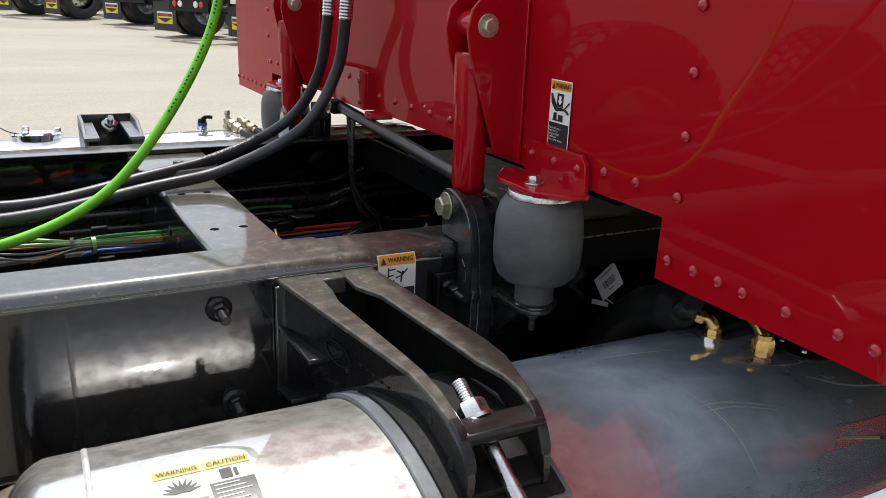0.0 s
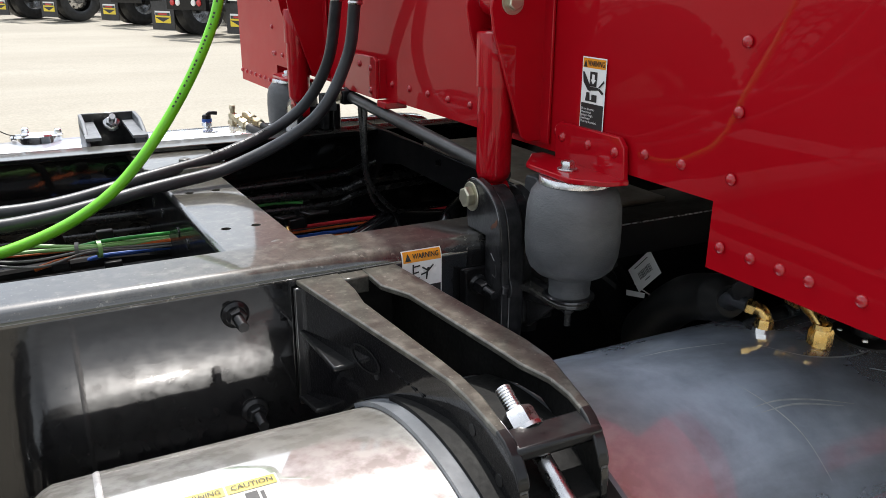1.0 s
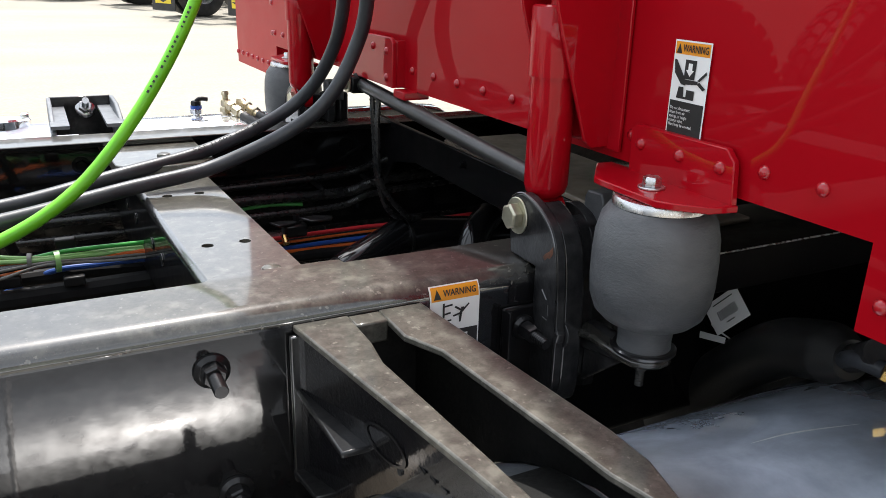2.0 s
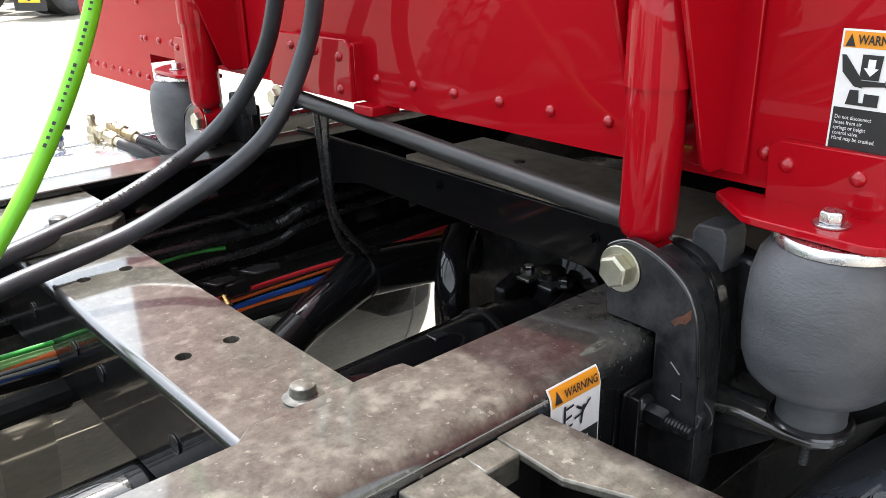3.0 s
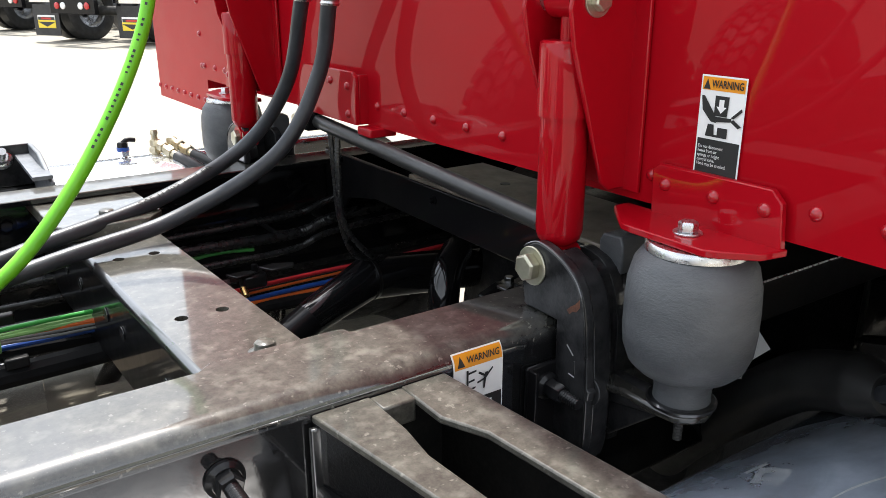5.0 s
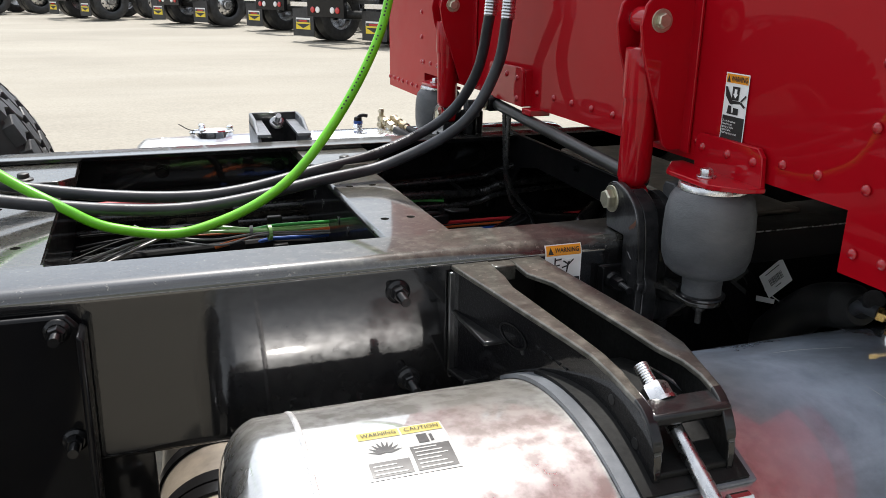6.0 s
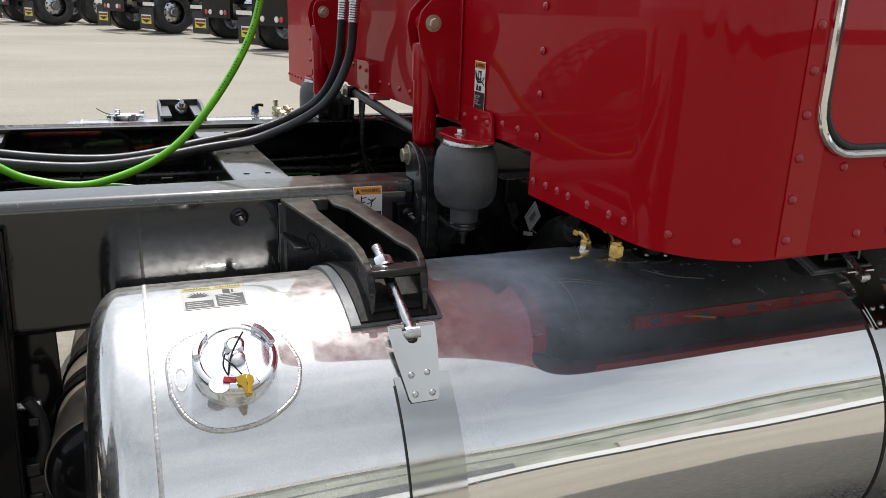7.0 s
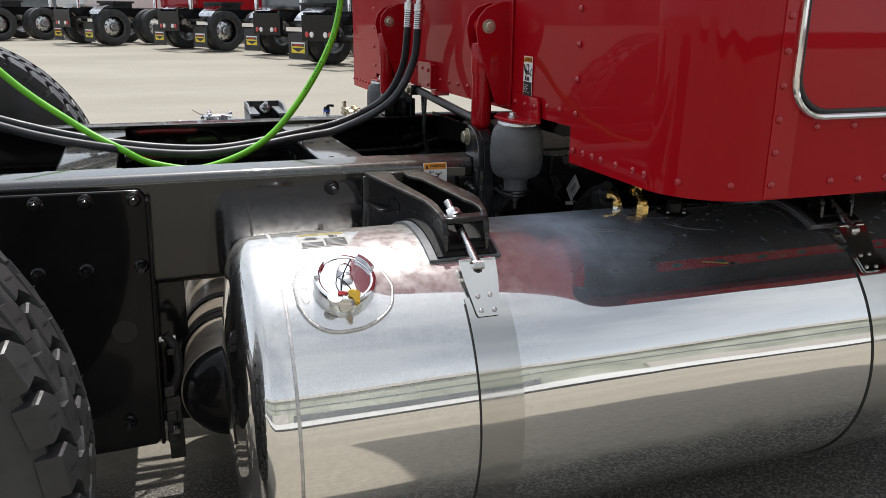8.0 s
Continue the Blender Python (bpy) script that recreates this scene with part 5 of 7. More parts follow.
bmesh.ops.solidify(bm, geom=bm.faces[:], thickness=0.04)
part("roof", bm, RED, cab)
bm = prism(B(), [(0.45, -0.54), (0.56, SIDE + 0.02), (2.45, SIDE + 0.02), (2.45, WIDE - SIDE - 0.02), (0.52, WIDE - SIDE - 0.02), (0.42, 1.40)], "z", CAB_MID + 0.012, CAB_MID + 0.03)
part("floor_pan", bm, DULL, cab, "dark underside")
# red channel along the underside, with black discs painted as shaded holes
part("floor_channel", box(B(), 0.68, 2.3, -0.545, -0.485, 1.134, 1.1515), RED, cab, "red channel under the floor", bevel=0.003)
for i in range(14):
    part("channel_hole", cyl(B(), (0.725 + 0.115 * i, -0.514, 1.1334), (0.725 + 0.115 * i, -0.514, 1.135), 0.013, seg=20), INK, cab)
# lip folded under the skirts
bm = B()
box(bm, wall_x(-0.4) + 0.006, wall_x(-0.4) + 0.03, -0.56, -0.30, CAB_LOW + 0.001, CAB_LOW + 0.004)
box(bm, 0.58, 2.4, SIDE + 0.004, SIDE + 0.03, CAB_LOW + 0.001, CAB_LOW + 0.004)
part("skirt_lip", bm, RED, cab)
# lapped panel seams
bm = box(B(), 0.572, 0.62, SIDE - 0.0018, SIDE + 0.001, CAB_LOW + 0.003, CAB_TOP - 0.05)
part("door_post_lap", bm, RED, cab, bevel=0.0006)

RIVET = mesh_of("rivet", revolve(B(), [(0.0062, 0), (0.0060, 0.0012), (0.0045, 0.0032), (0.002, 0.0042), (0, 0.0044)], (0, 0, 0), (0, 0, 1), 14), RIVET_RED, 80)
BACK = pose(0, 0, 0, 0, -90, 0)
OUT = pose(0, 0, 0, 90, 0, 0)


def rivet_back(y, z, lift=0.0):
    piece("rivet", RIVET, cab, (wall_x(y) - lift, y, z), BACK)


for i in range(7):
    rivet_back(0.120 + 0.0695 * i, 1.170)
for y in (-0.193, -0.249, -0.03):
    rivet_back(y, 1.168)
for i in range(12):
    rivet_back(-0.317, 1.167 + 0.0655 * i, 0.0016)
for y in (-0.314, -0.351, -0.386):
    rivet_back(y, 1.0955, 0.0016 if y > -0.335 else 0.0)
for y in (-0.418, -0.47, -0.525, -0.56):
    rivet_back(y, 1.0945)
for y in (1.055, 1.11, 1.17):
    rivet_back(y, 1.168)
for i in range(6):
    rivet_back(1.185, 1.167 + 0.0655 * i)
for i in range(8):
    rivet_back(1.185 + 0.045 * i, 1.0955)
for i in range(2):                                        # round the corner
    a = radians(32 + 36 * i)
    x, y = wall_x(-0.56) + 0.13 - 0.13 * math.cos(a), -0.56 - 0.13 * math.sin(a)
    piece("rivet", RIVET, cab, (x, y, 1.094), pose(0, 0, 0, 0, -90, math.degrees(a)))
for i in range(13):
    piece("rivet", RIVET, cab, (0.583, SIDE - 0.0018, 1.094 + 0.052 * i), OUT)
    if i > 2:
        piece("rivet", RIVET, cab, (0.606, SIDE - 0.0018, 1.12 + 0.052 * i), OUT)
for i in range(12):
    piece("rivet", RIVET, cab, (0.585 + 0.058 * i + (0.06 if i else 0), SIDE, 1.094), OUT)
for x in (0.66, 0.735, 0.81):
    piece("rivet", RIVET, cab, (x, SIDE, 1.184), OUT)
# bright trim round the side panel, with its dark gasket
bm = B()
loop = []
for cx, cz, a0 in ((0.665, 1.262, 180), (1.25, 1.262, 270), (1.25, 1.75, 0), (0.665, 1.75, 90)):
    for i in range(7):
        a = radians(a0 + 15 * i)
        loop.append((cx + 0.062 * math.cos(a), SIDE - 0.004, cz + 0.062 * math.sin(a)))
tube(bm, loop + loop[:2], 0.0058, 10)
part("window_trim", bm, CHROME, cab, "bright metal trim strip")
bm = B()
tube(bm, [(x * 1.0 + (0.0085 if x < 0.95 else -0.0085), y + 0.002, z + (0.0085 if z < 1.5 else -0.0085)) for x, y, z in loop + loop[:2]], 0.0045, 8)
part("gasket", bm, RUBBER, cab)
bm = B()
bm.faces.new([bm.verts.new((x + (0.012 if x < 0.95 else -0.012), SIDE - 0.003, z + (0.012 if z < 1.5 else -0.012))) for x, y, z in loop])
part("inset_panel", bm, RED, cab, "red panel inside the trim")


# ---- brackets on the back wall, built once for the near side and mirrored for the far one ----
def side_y(y, far):
    return WIDE - y if far else y


def shock_mount(far):
    s = lambda y: side_y(y, far)
    off = wall_x(s(0.03)) - 0.42
    th = thing("shock_bracket", "red folded shock absorber bracket on the back wall", "bracket", (0.40 + off, s(0.03), 1.15), "shock brackets")
    prof = [(0.421, 1.378), (0.398, 1.378), (0.362, 1.366), (0.343, 1.345), (0.337, 1.318), (0.343, 1.285), (0.386, 1.158), (0.396, 1.150), (0.421, 1.150)]
    for y in (0.0, 0.062):
        bm = prism(B(), [(x + off, z) for x, z in prof], "y", s(y), s(y + 0.005))
        part("ear", bm, RED, th, "triangular red ear", bevel=0.0015)
    bm = prism(B(), [(0.4195 + off, s(-0.018)), (0.4155 + off, s(-0.018)), (0.4155 + off, s(0.085)), (0.4195 + off, s(0.085))], "z", 1.148, 1.385)
    part("back_plate", bm, RED, th, bevel=0.001)
    bm = box(B(), 0.396 + off, 0.42 + off, min(s(0.005), s(0.062)), max(s(0.005), s(0.062)), 1.372, 1.378)
    part("web", bm, RED, th)
    dy = -1 if not far else 1
    head = s(0.0) if not far else s(0.067)
    d = (0, -1, 0)
    bm = hexagon(B(), (0.367 + off, head if not far else WIDE - 0.067, 1.325), d, 0.0105, 0.008, 0.0155)
    part("bolt", bm, ZINC, th, "yellow zinc bolt", bevel=0.0006)
    bm = cyl(B(), (0.367 + off, s(0.004), 1.325), (0.367 + off, s(0.063), 1.325), 0.0125, seg=24)
    part("bush", bm, STEEL, th)
    return th


def shock(far):
    s = lambda y: side_y(y, far)
    off = wall_x(s(0.03)) - 0.42
    y = s(0.034)
    th = thing("shock_absorber", "glossy red telescopic shock absorber between bracket and frame", "shock absorber", (0.36 + off, y, 1.07), "shock absorbers")
    a, b = Vector((0.366 + off, y, 1.078)), Vector((0.367 + off, y, 1.325))
    d = (b - a).normalized()
    part("body", revolve(B(), [(0, 0.016), (0.014, 0.016), (0.021, 0.022), (0.0232, 0.030), (0.0232, 0.150), (0, 0.150)], a, d, 40), RED, th)
    part("dust_tube", revolve(B(), [(0.0238, 0.142), (0.0262, 0.142), (0.0262, 0.205), (0.0258, 0.209), (0.023, 0.211), (0, 0.211)], a, d, 40), RED, th, "wider red upper sleeve")
    part("lower_eye", cyl(B(), a + Vector((-0.016, 0, 0)), a + Vector((0.016, 0, 0)), 0.0185, seg=28), RED, th)
    part("rod", cyl(B(), a + d * 0.205, b, 0.008), RED, th)
    part("upper_eye", cyl(B(), b + Vector((0, -0.017, 0)), b + Vector((0, 0.017, 0)), 0.0175, seg=28), RED, th)
    return th


def frame_bracket(far):
    """Cast bracket on the rail that takes the shock's foot and the air spring's seat."""
    s = lambda y: side_y(y, far)
    th = thing("cab_suspension_bracket", "black cast bracket on the rail carrying shock and air spring", "bracket", (0.37, s(-0.02), 0.92), "cab suspension brackets")
    bow = path([(0.050, 1.086, 0), (0.046, 1.094, 0), (0.029, 1.102, 0), (0.010, 1.0995, 0), (-0.009, 1.092, 0), (-0.025, 1.081, 0), (-0.034, 1.068, 0), (-0.0395, 1.052, 0), (-0.044, 1.021, 0), (-0.047, 0.97, 0), (-0.047, 0.915, 0), (-0.042, 0.890, 0)], 4)
    bow = [(p.x, p.y) for p in bow]
    prof = [(-0.003, 1.031), (0.046, 1.031), (0.050, 1.06)] + bow + [(-0.004, 0.880)]
    for x in (0.333, 0.392):
        bow_ = prof if x < 0.35 else [(y if y > -0.003 else y * 0.62, z - (0.016 if z > 1.04 else 0)) for y, z in prof]
        part("cheek", prism(B(), [(s(y), z) for y, z in bow_], "x", x, x + 0.013), CAST, th, "rounded cast cheek", bevel=0.0025)
    # solid middle, set in a little behind the front cheek
    inner = [(-0.003, 1.031), (0.02, 1.031), (0.02, 1.085)] + [(y + 0.0035, z - 0.004) for y, z in bow if y < 0.012] + [(-0.004, 0.886)]
    part("body", prism(B(), [(s(y), z) for y, z in inner], "x", 0.345, 0.372), CAST, th, "solid cast middle", bevel=0.004)
    bm = prism(B(), [(s(0.010), 1.080), (s(-0.010), 1.074), (s(-0.018), 1.056), (s(-0.024), 1.00), (s(-0.030), 0.905), (s(-0.002), 0.905), (s(-0.002), 1.06)], "x", 0.371, 0.430)
    part("web", bm, CAST, th, bevel=0.005)
    part("worn_rim", tube(B(), [Vector((0.3334, s(y), z)) for y, z in bow[3:-3]], 0.0009, 6), EDGE, th, "thin bright worn rim")
    if not far:
        bm = B()
        bm.faces.new([bm.verts.new((0.3327, y, z)) for y, z in ((-0.017, 1.047), (-0.022, 1.052), (-0.028, 1.056), (-0.034, 1.063), (-0.0345, 1.055), (-0.030, 1.049), (-0.025, 1.048), (-0.021, 1.044))])
        part("rust_patch", bm, RUST, th, "small chipped patch of orange rust")
        for y0, z0, y1, z1 in ((-0.020, 1.012, -0.029, 1.004), (-0.031, 0.999, -0.032, 0.985), (-0.024, 0.983, -0.032, 0.982)):
            part("weld_edge", tube(B(), [Vector((0.333, y0, z0)), Vector((0.333, (y0 + y1) / 2, (z0 + z1) / 2)), Vector((0.333, y1, z1))], 0.0009, 6), EDGE, th)
    bm = prism(B(), [(s(0.000), 1.080), (s(-0.040), 1.072), (s(-0.046), 1.02), (s(-0.040), 0.99), (s(0.000), 0.985)], "x", 0.428, 0.452)
    part("rear_lobe", bm, CAST, th, bevel=0.006)
    bm = cyl(B(), (0.392, s(-0.030), 0.955), (0.392, s(-0.085), 0.962), 0.017, 0.013, seg=24)
    part("arm_boss", bm, CAST, th, bevel=0.003)
    bm = prism(B(), [(0.362, s(-0.03)), (0.370, s(-0.062)), (0.369, s(-0.100)), (0.372, s(-0.120)), (0.383, s(-0.132)), (0.397, s(-0.136)), (0.411, s(-0.132)), (0.422, s(-0.120)), (0.426, s(-0.100)), (0.430, s(-0.03))], "z", 0.962, 0.971)
    part("seat_arm", bm, FILM, th, "arm under the air spring", bevel=0.003)
    bm = prism(B(), [(s(-0.03), 0.963), (s(-0.03), 0.90), (s(-0.10), 0.960)], "x", 0.385, 0.394)
    part("gusset", bm, CAST, th, bevel=0.002)
    part("arm_bolt", hexagon(B(), (0.3465, s(-0.041), 0.968), (-1, 0, 0.1), 0.0100, 0.010, 0.014), CAST, th, "black nut at the root of the arm", bevel=0.0008)
    part("bolt", hexagon(B(), (0.333, s(0.034), 1.076), (-1, 0, 0), 0.0142, 0.011, 0.0198), ZINC, th, "large yellow zinc bolt with washer", bevel=0.0008)
    for z in (0.90,):
        part("frame_bolt", hexagon(B(), (0.366, s(-0.024), z), (0, -1 if not far else 1, 0), 0.0105, 0.009, 0.015), DULL, th)
    bm = prism(B(), [(s(-0.016), 1.066), (s(-0.016), 1.096), (s(-0.012), 1.104), (s(0.012), 1.1025), (s(0.016), 1.095), (s(0.016), 1.066)], "x", 0.404, 0.436)
    part("stop", bm, BAG, th, "grey rubber stop block", bevel=0.002)
    return th


def air_spring(far):
    s = lambda y: side_y(y, far)
    off = wall_x(s(-0.1)) - 0.4225
    th = thing("air_spring", "grey rubber cab air spring under a red bracket", "air spring", (0.397 + off, s(-0.107), 0.95), "cab air springs")
    at = (0.397 + off, s(-0.107), 0.0)
    prof = [(0, 1.122), (0.039, 1.122), (0.046, 1.119), (0.0530, 1.109), (0.0572, 1.092), (0.0585, 1.070), (0.0585, 1.047), (0.0570, 1.030), (0.0520, 1.016), (0.044, 1.008), (0.036, 1.0045), (0.0325, 1.003), (0, 1.003)]
    part("bellows", revolve(B(), prof, at, (0, 0, 1), 64), BAG, th, "smooth grey rubber bellows", smooth=60)
    part("piston", revolve(B(), [(0, 1.007), (0.0300, 1.006), (0.0268, 0.998), (0.0258, 0.984), (0.0262, 0.977), (0, 0.977)], at, (0, 0, 1), 48), BAG, th, "tapered rubber foot")
    part("seat_disc", revolve(B(), [(0, 0.977), (0.0300, 0.977), (0.0320, 0.9755), (0.0320, 0.9730), (0.0300, 0.9715), (0, 0.9715)], at, (0, 0, 1), 48), EDGE, th, "thin black seat disc")
    part("crimp_ring", revolve(B(), [(0, 1.1285), (0.043, 1.1285), (0.0445, 1.126), (0.0445, 1.1205), (0, 1.1205)], at, (0, 0, 1), 48), STEEL, th, "bright crimp ring")
    part("foot_stud", stud(B(), (at[0], at[1], 0.962), (0, 0, -1), 0.0045, 0.030, 0.0085, 0.010), DULL, th)
    return th


def spring_bracket(far):
    s = lambda y: side_y(y, far)
    off = wall_x(s(-0.1)) - 0.4225
    th = thing("air_spring_bracket", "red angle bracket riveted to the back wall above the spring", "bracket", (0.40 + off, s(-0.09), 1.13), "air spring brackets")
    pl = [(0.4195, -0.004), (0.400, -0.004), (0.364, -0.048), (0.362, -0.062), (0.362, -0.138), (0.370, -0.150), (0.392, -0.172), (0.4195, -0.177)]
    part("plate", prism(B(), [(x + off, s(y)) for x, y in pl], "z", 1.1290, 1.1355), RED, th, bevel=0.0012)
    up = [(-0.038, 1.134), (-0.036, 1.176), (-0.044, 1.182), (-0.160, 1.182), (-0.170, 1.172), (-0.174, 1.134)]
    part("upright", prism(B(), [(s(y), z) for y, z in up], "x", 0.4135 + off, 0.4205 + off), RED, th, bevel=0.0012)
    for y in (-0.052, -0.105, -0.155):
        piece("rivet", RIVET, th, (0.4137 + off, s(y), 1.164), BACK)
    part("bolt", hexagon(B(), (0.387 + off, s(-0.103), 1.1355), (0, 0, 1), 0.0088, 0.009, 0.0125), STEEL, th, "bright bolt head", bevel=0.0006)
    return th


for far in (False, True):
    shock_mount(far)
    shock(far)
    frame_bracket(far)
    air_spring(far)
    spring_bracket(far)

# red rod bracket, cross rod, and the things under the wall
th = thing("rod_bracket", "red riveted box bracket for the cab's cross rod", "bracket", (0.40, 0.58, 1.14))
pts = [(0.492, 1.141), (0.492, 1.209), (0.502, 1.216), (0.660, 1.216), (0.672, 1.205), (0.700, 1.150), (0.69, 1.141)]
part("face", prism(B(), pts, "x", 0.386, 0.393), RED, th, bevel=0.0015)
part("side", prism(B(), [(0.393, 1.141), (0.410, 1.141), (0.410, 1.212), (0.393, 1.212)], "y", 0.493, 0.501), RED, th, bevel=0.0015)
part("filler", box(B(), 0.393, 0.406, 0.501, 0.68, 1.145, 1.210), RED, th)
for y, z in ((0.515, 1.195), (0.515, 1.155), (0.57, 1.198), (0.63, 1.200)):
    piece("rivet", RIVET, th, (0.386, y, z), BACK)
part("bolt", hexagon(B(), (0.370, 0.648, 1.130), (-1, 0, 0), 0.0125, 0.010, 0.017), ZINC, th)
part("clevis", prism(B(), [(0.630, 1.113), (0.630, 1.1405), (0.668, 1.1405), (0.668, 1.113)], "x", 0.372, 0.400), BLACK, th, bevel=0.003)
part("lower_channel", box(B(), 0.387, 0.43, 0.452, 0.4915, 1.128, 1.1405), RED, th, "short red return flange", bevel=0.002)
th = thing("cross_rod", "satin black tubular cross rod between cab and frame", "rod", (0.40, 0.35, 1.1))
part("tube", cyl(B(), (0.392, 0.645, 1.128), (0.402, 0.065, 1.090), 0.0112, seg=24), SATIN, th)
part("end_bush", cyl(B(), (0.385, 0.648, 1.129), (0.40, 0.648, 1.129), 0.016, seg=24), RUBBER, th)

# sill, gearbox and fuel hose between rail and cab
th = thing("sill_member", "black sill member along the rail under the cab", "frame member", (0.9, -0.035, 1.0))
part("beam", box(B(), 0.50, 1.8, -0.067, -0.004, 0.992, 1.040), BLACK, th, bevel=0.003)
# steel line stands in for the highlight along the beam's edge
part("edge_highlight", cyl(B(), (0.502, -0.0664, 1.0395), (1.75, -0.0664, 1.0395), 0.0011, seg=8), STEEL, th, "thin bright line drawn as the edge's highlight")
part("hanger", box(B(), 1.0, 1.03, -0.06, -0.01, 1.041, 1.15), SATIN, th)
# black mass added and sized to hide lit ground that shows under the cab
th = thing("gearbox", "large black mass in the gearbox's place, added to hide lit ground", "gearbox", (1.4, WIDE / 2, 0.5))
part("housing", prism(B(), [(0.80, 0.42), (0.80, 0.93), (1.0, 1.06), (2.3, 1.10), (2.3, 0.36), (1.0, 0.36)], "y", 0.13, 0.74), CAST, th, bevel=0.03)
part("bell", revolve(B(), [(0, 0), (0.20, 0.0), (0.25, 0.02), (0.29, 0.06), (0.29, 0.14), (0, 0.14)], (0.67, 0.40, 0.715), (1, 0, 0), 40), CAST, th)
th = thing("fuel_hose", "thick black rubber hose curving from frame to tank fitting", "hose", (0.60, -0.12, 0.9))
bm = tube(B(), path([(0.66, 0.11, 0.70), (0.625, 0.04, 0.785), (0.605, -0.04, 0.870), (0.597, -0.105, 0.930), (0.590, -0.160, 0.955), (0.576, -0.205, 0.968)], 10), 0.032, 28, lambda i: 1.0 if i < 44 else 1.0 - 0.06 * (i - 44))
part("hose", bm, SATIN, th, smooth=60)
bm = tube(B(), path([(0.578, -0.200, 0.967), (0.566, -0.222, 0.982), (0.548, -0.246, 1.002)], 6), 0.0125, 16, lambda i: 1.0 + 0.14 * (i % 2))
part("crimp", bm, CAST, th, "ribbed black crimp")
tag = thing("paper_tag", "white paper tag with a barcode tied to the hose", "tag", (0.575, -0.06, 0.93))
o, r, u = Vector((0.574, -0.053, 0.990)), Vector((0, 0.68, -0.73)).normalized(), Vector((0, -0.73, -0.68)).normalized()
nrm = r.cross(u)
bm = B()
for h in (0.0, 0.0006):
    bm.faces.new([bm.verts.new(o + r * a + u * b + nrm * h) for a, b in ((0, 0), (0.060, 0), (0.060, 0.037), (0, 0.037))])
part("paper", bm, WHITE, tag)
bm = B()
random.seed(11)
a = 0.012
while a < 0.044:
    w = random.choice((0.0006, 0.0010, 0.0016))
    bm.faces.new([bm.verts.new(o + r * p + u * q + nrm * 0.001) for p, q in ((a, 0.014), (a + w, 0.014), (a + w, 0.025), (a, 0.025))])
    a += w + random.choice((0.0006, 0.0009, 0.0013))
for q, p0, p1 in ((0.005, 0.010, 0.046), (0.029, 0.022, 0.036)):
    bm.faces.new([bm.verts.new(o + r * p + u * k + nrm * 0.001) for p, k in ((p0, q), (p1, q), (p1, q + 0.0013), (p0, q + 0.0013))])
part("barcode", bm, INK, tag)
bm = B()
for h in (0.0, 0.0006):
    bm.faces.new([bm.verts.new(o + r * a + u * b + nrm * h) for a, b in ((0.083, 0.021), (0.050, 0.044), (0.056, 0.049), (0.089, 0.027))])
part("stub", bm, WHITE, tag)
bm = tube(B(), path([o + r * 0.056 + u * 0.018, o + r * 0.068 + u * 0.024 + Vector((0.008, 0, 0)), Vector((0.605, -0.05, 0.905))], 4), 0.001, 6)
part("string", bm, WHITE, tag)


# ---- warning labels ----
def flat(o, r, u):
    o, r, u = Vector(o), Vector(r).normalized(), Vector(u).normalized()
    nn = r.cross(u)
    return lambda a, b, lift: o + r * a + u * b + nn * lift


